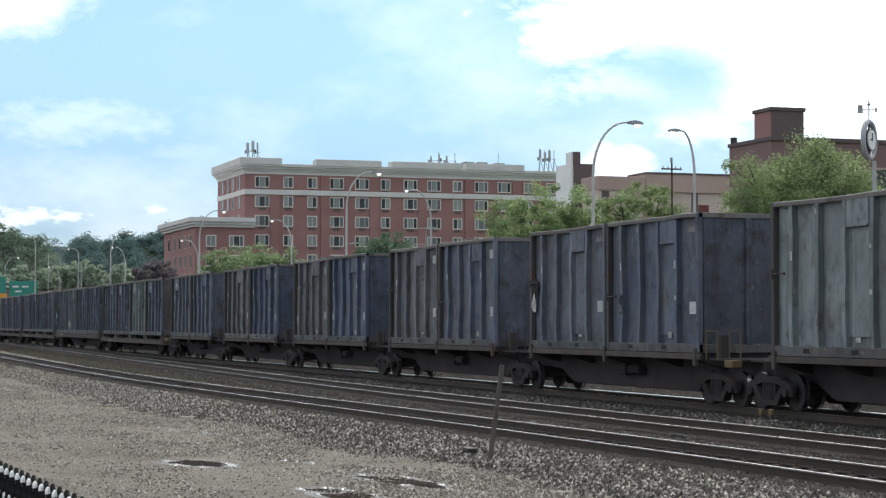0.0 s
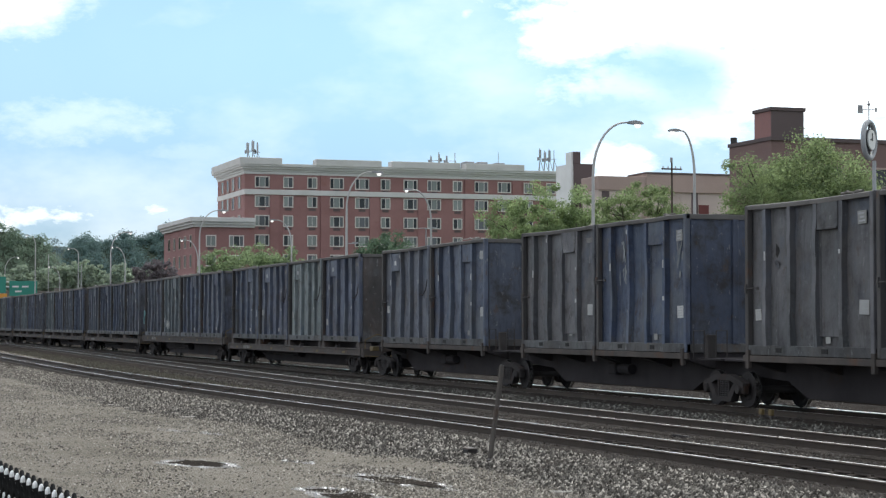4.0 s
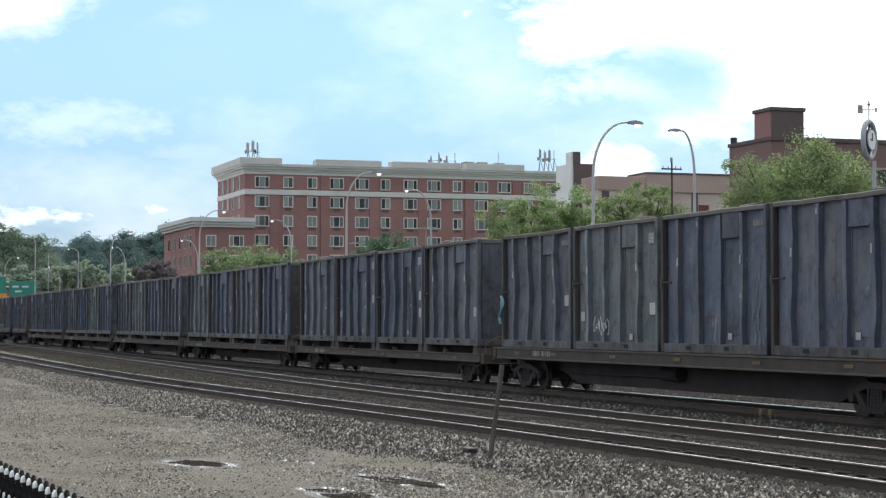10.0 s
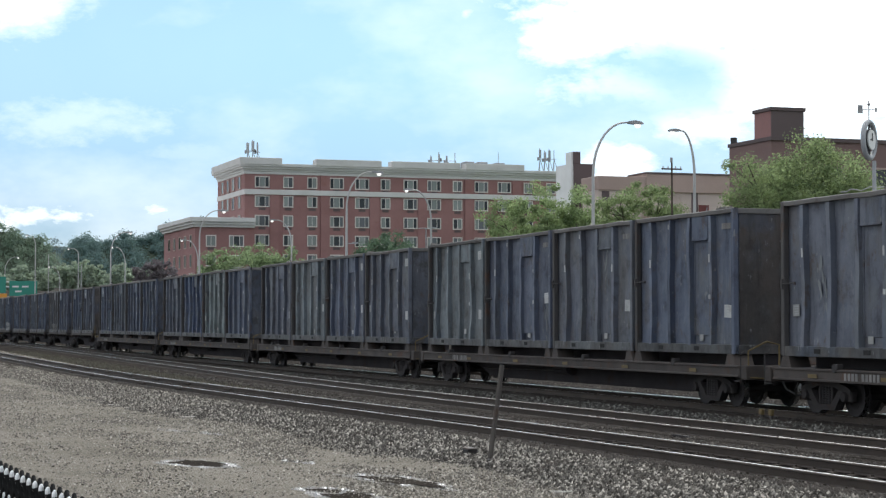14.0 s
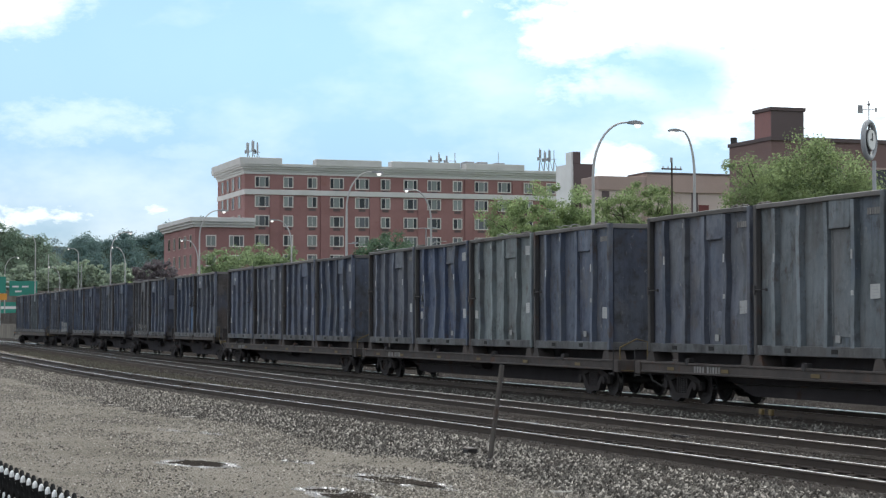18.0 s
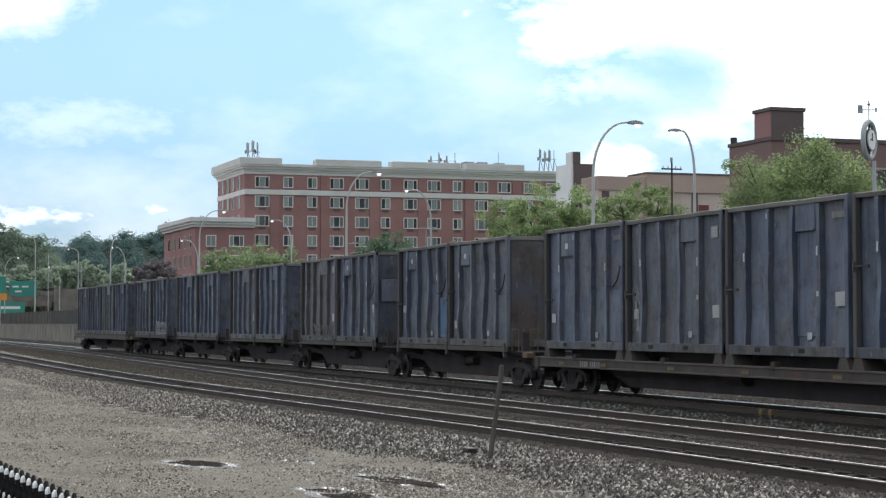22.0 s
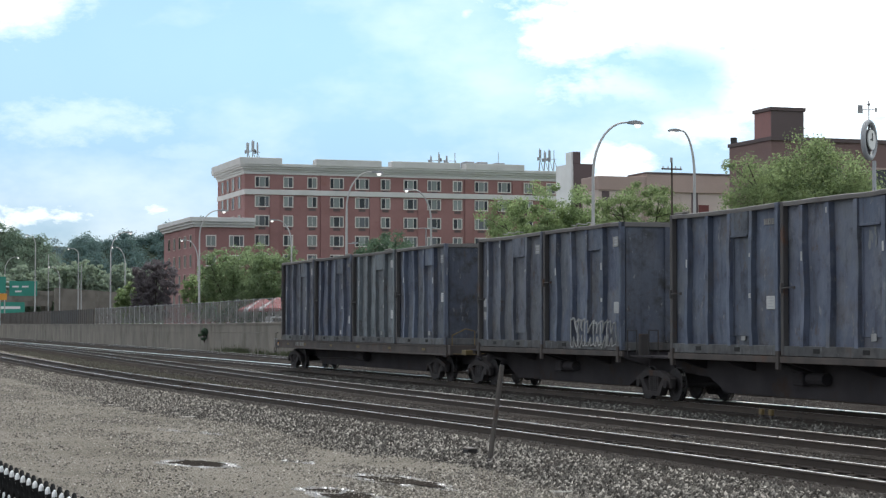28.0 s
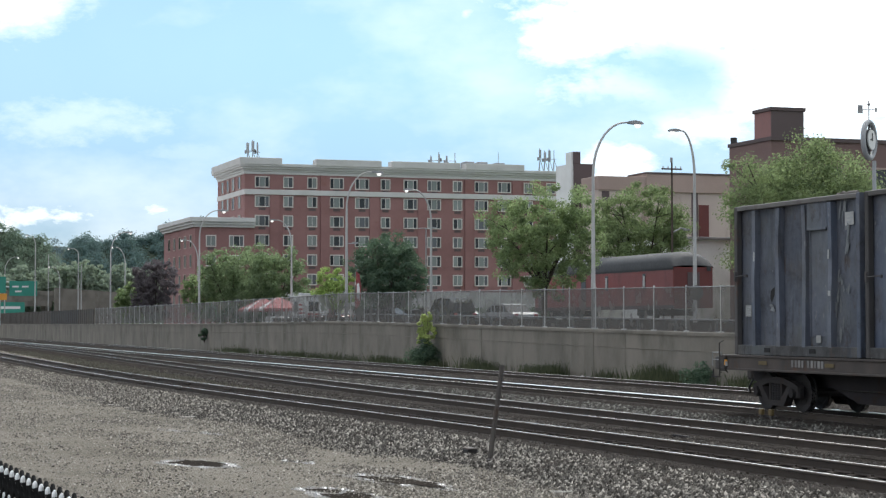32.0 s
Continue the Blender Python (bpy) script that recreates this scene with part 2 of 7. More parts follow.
RUST = (0.085, 0.040, 0.022)
M = {
    "gravel": surface("gravel", (0.110, 0.098, 0.079), (0.252, 0.228, 0.188), 0.9, 0, 0.16, 26, 0.95, 1.0, 0.05, spec=0.06, stain=(0.155, 0.139, 0.111), stain_scale=0.30, stain_at=(0.50, 0.64), grit=True),
    "ballast": surface("ballast", (0.020, 0.0175, 0.0155), (0.070, 0.062, 0.055), 0.9, 0, 0.5, 18, 0.9, 1.0, 0.06, spec=0.0, stain=(0.050, 0.044, 0.037), stain_scale=0.5, grit=True),
    "stone": stone_material(),
    "mid_stone": stone_material("mid_stone", (0.032, 0.031, 0.028), (0.24, 0.235, 0.21)),
    "pebble": stone_material("pebble", (0.076, 0.068, 0.056), (0.46, 0.43, 0.37)),
    "dark_stone": stone_material("dark_stone", (0.018, 0.016, 0.014), (0.135, 0.121, 0.108)),
    "fouled": surface("fouled", (0.027, 0.0245, 0.022), (0.068, 0.061, 0.055), 0.9, 0, 0.6, 18, 0.9, 1.0, 0.05, grit=True, spec=0.0),
    # puddle water doesn't mirror: its dark reflection is painted as dark brown
    "puddle": surface("puddle", (0.022, 0.019, 0.017), (0.040, 0.035, 0.030), 0.6, 0, 1, 30, 0.8, 0.4, 0.01, spec=0.0),
    "wet_stone": surface("wet_stone", (0.16, 0.15, 0.13), (0.34, 0.32, 0.29), 0.12, 0, 3, 40, 0.8, 0.2, 0.004, spec=1.0),
    "mud": surface("mud", (0.12, 0.106, 0.084), (0.20, 0.18, 0.148), 0.50, 0, 0.8, 22, 0.8, 1.0, 0.10, spec=0.35),
    "asphalt": surface("asphalt", (0.042, 0.041, 0.041), (0.070, 0.068, 0.066), 0.95, 0, 0.2, 12, 0.8, 0.3, 0.01, spec=0.0),
    "rail_side": surface("rail_side", (0.040, 0.031, 0.025), (0.066, 0.050, 0.039), 0.8, 0.3, 1.5, 24, 0.8, 0.3, 0.004),
    "busy_rail_head": surface("busy_rail_head", (0.97, 0.90, 0.81), (1.0, 0.94, 0.85), 0.34, 1.0, 0.8, 10, 0.6, 0.05, 0.002),
    "rail_head": surface("rail_head", (0.52, 0.51, 0.49), (0.66, 0.65, 0.63), 0.38, 1.0, 0.8, 10, 0.6, 0.05, 0.002),
    "sleeper": surface("sleeper", (0.033, 0.029, 0.026), (0.072, 0.062, 0.054), 0.9, 0, 1.5, 18, 0.9, 0.6, 0.01, rand=0.25),
    "concrete": surface("concrete", (0.130, 0.116, 0.096), (0.222, 0.200, 0.169), 0.85, 0, 0.5, 6, 0.9, 0.25, 0.01, streak=0.45, stain=(0.105, 0.096, 0.076), stain_scale=0.45, stain_at=(0.42, 0.70)),
    "pale_concrete": surface("pale_concrete", (0.42, 0.40, 0.36), (0.55, 0.53, 0.48), 0.8, 0, 0.3, 5, 0.7, 0.15, 0.01),
    "glint_white": surface("glint_white", (0.86, 0.86, 0.85), (0.95, 0.95, 0.94), 0.35, 0.0, 2, 20, 0.5, 0.0, spec=0.8),
    "galvanised": surface("galvanised", (0.36, 0.37, 0.38), (0.48, 0.49, 0.50), 0.45, 0.7, 0.8, 10, 0.6, 0.05, 0.003),
    "pole_steel": surface("pole_steel", (0.36, 0.355, 0.345), (0.46, 0.455, 0.44), 0.6, 0.2, 0.8, 10, 0.6, 0.1, 0.003),
    "dull_steel": surface("dull_steel", (0.20, 0.20, 0.20), (0.30, 0.30, 0.30), 0.55, 0.5, 0.8, 10, 0.6, 0.1, 0.003),
    "rusty_steel": surface("rusty_steel", (0.027, 0.025, 0.025), (0.050, 0.044, 0.042), 0.8, 0.2, 1.2, 14, 0.8, 0.25, 0.006, rand=0.12, stain=RUST),
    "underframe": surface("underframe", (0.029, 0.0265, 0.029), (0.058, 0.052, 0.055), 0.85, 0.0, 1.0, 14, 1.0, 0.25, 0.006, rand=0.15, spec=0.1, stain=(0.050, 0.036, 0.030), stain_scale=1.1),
    "sill_brown": surface("sill_brown", (0.026, 0.023, 0.022), (0.082, 0.066, 0.057), 0.8, 0.1, 1.6, 16, 1.0, 0.25, 0.006, streak=0.4, rand=0.15, stain=RUST, stain_scale=1.2),
    "wheel": surface("wheel", (0.022, 0.020, 0.021), (0.040, 0.036, 0.036), 0.75, 0.0, 1.2, 14, 0.8, 0.2, 0.004, spec=0.2),
    "truck_iron": surface("truck_iron", (0.021, 0.019, 0.0195), (0.042, 0.037, 0.036), 0.85, 0.0, 1.2, 14, 0.8, 0.25, 0.006, rand=0.12, spec=0.15, stain=(0.045, 0.026, 0.018)),
    "tread": surface("tread", (0.18, 0.18, 0.18), (0.26, 0.26, 0.26), 0.3, 1.0, 1.2, 14, 0.6, 0.05, 0.002),
    "yellow": surface("yellow", (0.085, 0.060, 0.026), (0.145, 0.102, 0.036), 0.7, 0, 1.5, 14, 0.9, 0.1, 0.003, stain=(0.10, 0.07, 0.03), stain_scale=3.0),
    "white_label": surface("white_label", (0.33, 0.33, 0.32), (0.46, 0.46, 0.45), 0.6, 0, 3, 20, 0.9, 0.05, 0.002, rand=0.2, stain=(0.30, 0.29, 0.27), stain_scale=5),
    "worn_white": surface("worn_white", (0.22, 0.22, 0.21), (0.40, 0.40, 0.39), 0.7, 0, 3, 20, 0.9, 0.05, 0.002, rand=0.25),
    "faded_white": surface("faded_white", (0.13, 0.125, 0.12), (0.22, 0.21, 0.20), 0.7, 0, 3, 20, 0.9, 0.05, 0.002, rand=0.2),
    "dark_red": surface("dark_red", (0.105, 0.026, 0.024), (0.140, 0.036, 0.032), 0.7, 0, 0.5, 8, 0.8, 0.08, 0.004),
    "tent_red": surface("tent_red", (0.34, 0.075, 0.078), (0.43, 0.105, 0.108), 0.7, 0, 0.8, 8, 0.7, 0.06, 0.004),
    "dark_slot": surface("dark_slot", (0.010, 0.010, 0.010), (0.016, 0.015, 0.014), 0.9, 0, 3, 20, 0.5, 0.0),
    # brick is paler and bluer: haze of distance mixed into its colour
    "brick": surface("brick", (0.205, 0.101, 0.093), (0.300, 0.160, 0.151), 0.85, 0, 0.15, 2.2, 0.9, 0.1, 0.01, stain=(0.232, 0.106, 0.090), stain_scale=0.2),
    "dark_brick": surface("dark_brick", (0.140, 0.088, 0.082), (0.182, 0.116, 0.108), 0.85, 0, 0.15, 4, 0.8, 0.1, 0.01, stain=(0.105, 0.055, 0.045), stain_scale=0.25),
    "brown_wall": surface("brown_wall", (0.086, 0.064, 0.064), (0.116, 0.087, 0.086), 0.85, 0, 0.15, 4, 0.8, 0.1, 0.01),
    "tan_wall": surface("tan_wall", (0.44, 0.36, 0.315), (0.52, 0.43, 0.385), 0.85, 0, 0.12, 3, 0.8, 0.1, 0.01, streak=0.6, stain=(0.25, 0.18, 0.15), stain_scale=0.25),
    "tan_trim": surface("tan_trim", (0.34, 0.255, 0.22), (0.41, 0.31, 0.27), 0.85, 0, 0.15, 4, 0.8, 0.1, 0.01),
    "cream_trim": surface("cream_trim", (0.49, 0.483, 0.46), (0.585, 0.577, 0.56), 0.8, 0, 0.3, 5, 0.6, 0.1, 0.01),
    "white_paint": surface("white_paint", (0.66, 0.66, 0.64), (0.78, 0.78, 0.76), 0.6, 0, 0.5, 8, 0.6, 0.08, 0.004),
    "grey_paint": surface("grey_paint", (0.28, 0.29, 0.30), (0.36, 0.37, 0.38), 0.6, 0, 0.5, 8, 0.6, 0.08, 0.004),
    "sign_green": surface("sign_green", (0.025, 0.215, 0.155), (0.035, 0.26, 0.19), 0.5, 0, 0.5, 8, 0.5, 0.02, 0.002),
    "sign_orange": surface("sign_orange", (0.62, 0.26, 0.03), (0.70, 0.32, 0.05), 0.5, 0, 0.5, 8, 0.5, 0.02, 0.002),
    "red_paint": surface("red_paint", (0.170, 0.036, 0.032), (0.225, 0.052, 0.045), 0.5, 0, 0.5, 8, 0.8, 0.08, 0.004, streak=0.5, stain=(0.15, 0.032, 0.027), stain_scale=0.8),
    "coach_roof": surface("coach_roof", (0.028, 0.029, 0.031), (0.045, 0.045, 0.046), 0.75, 0.0, 0.5, 6, 0.8, 0.1, 0.004),
    "black_wire": surface("black_wire", (0.008, 0.008, 0.008), (0.012, 0.012, 0.012), 0.55, 0.0, 2, 20, 0.5, 0.0, spec=0.04),
    "wood_pole": surface("wood_pole", (0.040, 0.030, 0.023), (0.075, 0.055, 0.042), 0.9, 0, 0.8, 14, 0.9, 0.4, 0.01, streak=0.9),
    "post_steel": surface("post_steel", (0.060, 0.054, 0.050), (0.105, 0.092, 0.080), 0.75, 0.2, 1.2, 16, 0.9, 0.3, 0.004, stain=RUST, stain_scale=2.0),
    "bark": surface("bark", (0.035, 0.028, 0.022), (0.075, 0.060, 0.048), 0.95, 0, 1.0, 12, 0.9, 0.6, 0.02, streak=0.8),
    "tyre": surface("tyre", (0.018, 0.018, 0.018), (0.028, 0.028, 0.028), 0.9, 0, 2, 20, 0.5, 0.1, 0.003),
    "car_dark": surface("car_dark", (0.030, 0.032, 0.036), (0.036, 0.038, 0.042), 0.2, 0.3, 0.5, 6, 0.4, 0.0, spec=0.7),
    "car_silver": surface("car_silver", (0.36, 0.37, 0.38), (0.42, 0.43, 0.44), 0.5, 0.1, 0.5, 6, 0.4, 0.0, spec=0.7),
    "car_red": surface("car_red", (0.25, 0.03, 0.035), (0.29, 0.045, 0.045), 0.3, 0.1, 0.5, 6, 0.4, 0.0, spec=0.7),
    "clock_face": surface("clock_face", (0.62, 0.61, 0.58), (0.70, 0.69, 0.66), 0.5, 0, 1, 8, 0.5, 0.0),
    "sunlit_bowl": sunlit_bowl("sunlit_bowl", (1.0, 0.98, 0.94), 1.1),
    "frame_paint": surface("frame_paint", (0.54, 0.515, 0.47), (0.65, 0.62, 0.575), 0.8, 0, 0.3, 5, 0.6, 0.1, 0.01),
    "cover": surface("cover", (0.085, 0.078, 0.070), (0.150, 0.138, 0.122), 0.9, 0, 0.8, 12, 0.9, 0.5, 0.02, rand=0.2),
    "hedge_dirt": surface("hedge_dirt", (0.030, 0.045, 0.028), (0.050, 0.070, 0.042), 0.95, 0, 0.3, 5, 0.8, 0.4, 0.05),
    "lawn": surface("lawn", (0.045, 0.070, 0.022), (0.085, 0.105, 0.040), 0.95, 0, 0.1, 3, 0.8, 0.4, 0.05),
    "glass": glass_material("glass", (0.022, 0.025, 0.030)),
    "curtain_glass": glass_material("curtain_glass", (0.20, 0.22, 0.21), 0.12, False),
    "car_glass": glass_material("car_glass", (0.012, 0.013, 0.015), 0.05, False),
    "leaf_mid": leaf_material("leaf_mid", (0.066, 0.100, 0.062), (0.255, 0.330, 0.180), (0.43, 0.54, 0.26), 0.5),
    "leaf_bright": leaf_material("leaf_bright", (0.060, 0.092, 0.050), (0.275, 0.355, 0.170), (0.48, 0.60, 0.27), 0.5),
    "leaf_cool": leaf_material("leaf_cool", (0.036, 0.062, 0.036), (0.240, 0.310, 0.150), (0.48, 0.58, 0.26), 0.5),
    # leaves beyond the overpass: distance haze put into the pale leaf colours
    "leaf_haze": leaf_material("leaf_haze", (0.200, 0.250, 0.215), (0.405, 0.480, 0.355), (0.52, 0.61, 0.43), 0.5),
    "leaf_dark": leaf_material("leaf_dark", (0.044, 0.080, 0.060), (0.118, 0.175, 0.118), (0.18, 0.27, 0.14)),
    "leaf_fresh": leaf_material("leaf_fresh", (0.105, 0.160, 0.050), (0.370, 0.480, 0.165), (0.62, 0.78, 0.26), 0.5),
    "leaf_purple": leaf_material("leaf_purple", (0.100, 0.092, 0.100), (0.205, 0.182, 0.188), (0.20, 0.16, 0.17)),
    "leaf_lime": leaf_material("leaf_lime", (0.22, 0.28, 0.09), (0.56, 0.64, 0.26), (0.84, 0.92, 0.40), 0.55),
    # far woods and ridge: paler, bluer leaf colours paint the haze
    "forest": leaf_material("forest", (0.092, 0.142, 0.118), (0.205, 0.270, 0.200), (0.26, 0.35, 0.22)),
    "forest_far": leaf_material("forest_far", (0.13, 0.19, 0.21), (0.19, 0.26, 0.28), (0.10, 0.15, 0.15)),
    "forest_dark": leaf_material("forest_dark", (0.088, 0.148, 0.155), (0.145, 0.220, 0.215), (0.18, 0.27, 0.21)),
    "grass": leaf_material("grass", (0.038, 0.048, 0.030), (0.092, 0.104, 0.060), (0.12, 0.14, 0.07)),
    "dry_grass": leaf_material("dry_grass", (0.082, 0.076, 0.060), (0.150, 0.142, 0.114), (0.12, 0.115, 0.085)),
    "link_fabric": mesh_screen("link_fabric", (0.108, 0.098, 0.086), 0.65),
}
M["rail_paint"] = battered_paint("rail_paint", (0.041, 0.039, 0.040), (0.080, 0.076, 0.074))
M["scraped"] = surface("scraped", (0.115, 0.125, 0.135), (0.20, 0.21, 0.215), 0.6, 0, 3, 16, 1.0, 0.2, 0.006, rand=0.2, stain=(0.10, 0.11, 0.12), stain_scale=6.0)
M["teal_sheet"] = surface("teal_sheet", (0.10, 0.24, 0.26), (0.22, 0.38, 0.40), 0.6, 0, 3, 20, 0.8, 0.3, 0.01)
M["patch_blue"] = battered_paint("patch_blue", (0.035, 0.090, 0.175), (0.060, 0.125, 0.220))
# container top rails: lighter grey paints the sun skimming their edges
M["top_rail"] = surface("top_rail", (0.080, 0.076, 0.073), (0.145, 0.136, 0.128), 0.8, 0.0, 1.2, 9, 1.0, 0.25, 0.008, streak=0.3, rand=0.2, stain=(0.07, 0.055, 0.045), stain_scale=1.5)
M["edge_paint"] = surface("edge_paint", (0.036, 0.034, 0.034), (0.074, 0.068, 0.066), 0.8, 0.0, 1.2, 9, 1.0, 0.25, 0.008, streak=0.3, rand=0.2, stain=RUST, stain_scale=1.5)
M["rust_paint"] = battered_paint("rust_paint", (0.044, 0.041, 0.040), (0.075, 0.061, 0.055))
# container paints: base, faded tone
for key, base, alt in (("blue", (0.055, 0.066, 0.099), (0.098, 0.116, 0.157)), ("deep_blue", (0.045, 0.060, 0.104), (0.083, 0.106, 0.162)),
                       ("slate", (0.070, 0.077, 0.099), (0.120, 0.131, 0.161)), ("steel", (0.060, 0.070, 0.102), (0.106, 0.121, 0.163)), ("grey_green", (0.096, 0.111, 0.120), (0.154, 0.175, 0.189)),
                       ("pale_green", (0.124, 0.145, 0.146), (0.184, 0.210, 0.215)), ("grey_brown", (0.072, 0.071, 0.077), (0.125, 0.123, 0.130))):
    M[key] = battered_paint("paint_" + key, base, alt)
    # rib fronts: a lightened copy of the paint stands for sun on them
    M["rib_" + key] = battered_paint("lit_rib_paint_" + key, tuple(1.12 * v + 0.004 for v in base), tuple(1.18 * v + 0.006 for v in alt), 0.40)
    # end walls: more grime, and shade put in by darkening the same paint
    M["end_" + key] = battered_paint("shaded_end_paint_" + key, tuple(0.72 * v for v in base), tuple(0.72 * v for v in alt), 0.85, 0.35)


# ---- mesh building ----
class Geo:
    """Collects boxes, tubes and sheets, and makes one mesh of them."""

    def __init__(self):
        self.v, self.f, self.k, self.slot = [], [], [], 0

    def face(self, *idx):
        self.f.append(idx)
        self.k.append(self.slot)

    def box(self, x0, x1, y0, y1, z0, z1, c=0.0, m=None):
        """A box, with its edges chamfered by c, turned by the matrix m."""
        b = len(self.v)
        if c <= 0:
            pts = [(x, y, z) for x in (x0, x1) for y in (y0, y1) for z in (z0, z1)]
            faces = [(0, 1, 3, 2), (4, 6, 7, 5), (0, 4, 5, 1), (2, 3, 7, 6), (0, 2, 6, 4), (1, 5, 7, 3)]
        else:
            pts, faces = [], []
            for ix, x in enumerate((x0, x1)):
                for iy, y in enumerate((y0, y1)):
                    for iz, z in enumerate((z0, z1)):
                        sx, sy, sz = (c if not ix else -c), (c if not iy else -c), (c if not iz else -c)
                        pts += [(x, y + sy, z + sz), (x + sx, y, z + sz), (x + sx, y + sy, z)]
            at = lambda ix, iy, iz, a: 3 * (4 * ix + 2 * iy + iz) + a
            for i in (0, 1):
                q = [at(i, 0, 0, 0), at(i, 1, 0, 0), at(i, 1, 1, 0), at(i, 0, 1, 0)]
                faces.append(q if i else q[::-1])
                q = [at(0, i, 0, 1), at(0, i, 1, 1), at(1, i, 1, 1), at(1, i, 0, 1)]
                faces.append(q if i else q[::-1])
                q = [at(0, 0, i, 2), at(1, 0, i, 2), at(1, 1, i, 2), at(0, 1, i, 2)]
                faces.append(q if i else q[::-1])
            for i in (0, 1):
                for j in (0, 1):
                    faces.append((at(0, i, j, 1), at(1, i, j, 1), at(1, i, j, 2), at(0, i, j, 2)))
                    faces.append((at(i, 0, j, 0), at(i, 1, j, 0), at(i, 1, j, 2), at(i, 0, j, 2)))
                    faces.append((at(i, j, 0, 0), at(i, j, 1, 0), at(i, j, 1, 1), at(i, j, 0, 1)))
                    for k in (0, 1):
                        faces.append((at(i, j, k, 0), at(i, j, k, 1), at(i, j, k, 2)))
        if m is not None:
            pts = [tuple(m @ Vector(p)) for p in pts]
        self.v += pts
        for q in faces:
            self.face(*(b + i for i in q))
        return self

    def tube(self, pts, radii, n=8, caps=True):
        """A tube along a line of points; radii is one number or one for each point."""
        pts = [Vector(p) for p in pts]
        if not isinstance(radii, (list, tuple)):
            radii = [radii] * len(pts)
        b = len(self.v)
        ahead = (pts[1] - pts[0]).normalized()
        side = ahead.orthogonal().normalized()
        for i, p in enumerate(pts):
            d = (pts[min(i + 1, len(pts) - 1)] - pts[max(i - 1, 0)]).normalized()
            side = (side - d * side.dot(d)).normalized()
            other = d.cross(side)
            for j in range(n):
                a = 2 * math.pi * j / n
                self.v.append(tuple(p + (side * math.cos(a) + other * math.sin(a)) * radii[i]))
        for i in range(len(pts) - 1):
            for j in range(n):
                k = (j + 1) % n
                self.face(b + i * n + j, b + i * n + k, b + (i + 1) * n + k, b + (i + 1) * n + j)
        if caps:
            self.face(*(b + j for j in reversed(range(n))))
            self.face(*(b + (len(pts) - 1) * n + j for j in range(n)))
        return self

    def prism(self, outline, y0, y1):
        """An outline of (x, z) drawn out along y."""
        b, n = len(self.v), len(outline)
        self.v += [(x, y0, z) for x, z in outline] + [(x, y1, z) for x, z in outline]
        for i in range(n):
            j = (i + 1) % n
            self.face(b + i, b + j, b + n + j, b + n + i)
        self.face(*(b + i for i in reversed(range(n))))
        self.face(*(b + n + i for i in range(n)))
        return self

    def sheet(self, rows):
        """A grid of points, row by row."""
        b, w = len(self.v), len(rows[0])
        for r in rows:
            self.v += [tuple(p) for p in r]
        for i in range(len(rows) - 1):
            for j in range(w - 1):
                self.face(b + i * w + j, b + i * w + j + 1, b + (i + 1) * w + j + 1, b + (i + 1) * w + j)
        return self

    def move(self, m):
        self.v = [tuple(m @ Vector(p)) for p in self.v]
        return self

    def mesh(self, name, *materials, smooth=False):
        me = bpy.data.meshes.new(name)
        me.from_pydata(self.v, [], self.f)
        for mat in materials:
            me.materials.append(mat)
        if len(materials) > 1:
            me.polygons.foreach_set("material_index", self.k)
        bm = bmesh.new()
        bm.from_mesh(me)
        bmesh.ops.recalc_face_normals(bm, faces=bm.faces)
        bm.to_mesh(me)
        bm.free()
        if smooth:
            me.polygons.foreach_set("use_smooth", [True] * len(me.polygons))
        me.update()
        return me


def part(name, geo, material, parent=None, label="", smooth=False, at=None):
    """One mesh object; under a thing or a part when a parent is given. geo: a Geo, or a mesh that is shared."""
    me = geo.mesh(name, material, smooth=smooth) if isinstance(geo, Geo) else geo
    ob = new(name, me)
    if parent:
        ob.parent = parent
    if at is not None:
        ob.matrix_basis = at
    if label:
        tagged(ob, label)
    return ob


def thing(name, label, category, at=None, group="", kind=""):
    ob = new(name)
    ob.empty_display_size = 0.3
    if at is not None:
        ob.matrix_basis = at
    return tagged(ob, label, category, group, kind)


def shift(x=0.0, y=0.0, z=0.0):
    return Matrix.Translation((x, y, z))


def raw_mesh(name, verts, faces, material):
    """A large mesh from arrays: faces is an array of equal polygons."""
    me = bpy.data.meshes.new(name)
    k = faces.shape[1]
    me.vertices.add(len(verts))
    me.vertices.foreach_set("co", np.asarray(verts, np.float32).ravel())
    me.loops.add(faces.size)
    me.loops.foreach_set("vertex_index", faces.astype(np.int32).ravel())
    me.polygons.add(len(faces))
    me.polygons.foreach_set("loop_start", np.arange(0, faces.size, k, dtype=np.int32))
    me.materials.append(material)
    me.update(calc_edges=True)
    me.validate()
    return me


# ---- the setting: ground, tracks, wall, road ----
def between(x, xs, ys):
    return float(np.interp(x, xs, ys))


WALL_Y = 11.7
WALL_X = (-420, -300, -200, -136, -87, -59, -43, -29, 60)
WALL_TOP = (2.1, 2.1, 2.1, 2.15, 2.32, 2.05, 1.9, 1.76, 1.5)


def wall_top(x):
    return between(x, WALL_X, WALL_TOP)


def road_level(x):
    return wall_top(x) - 0.25


def lot_level(x, y):
    return -0.37 + 0.05 * noise.noise((x * 0.12, y * 0.12, 0)) + 0.02 * noise.noise((x * 0.7, y * 0.7, 3))


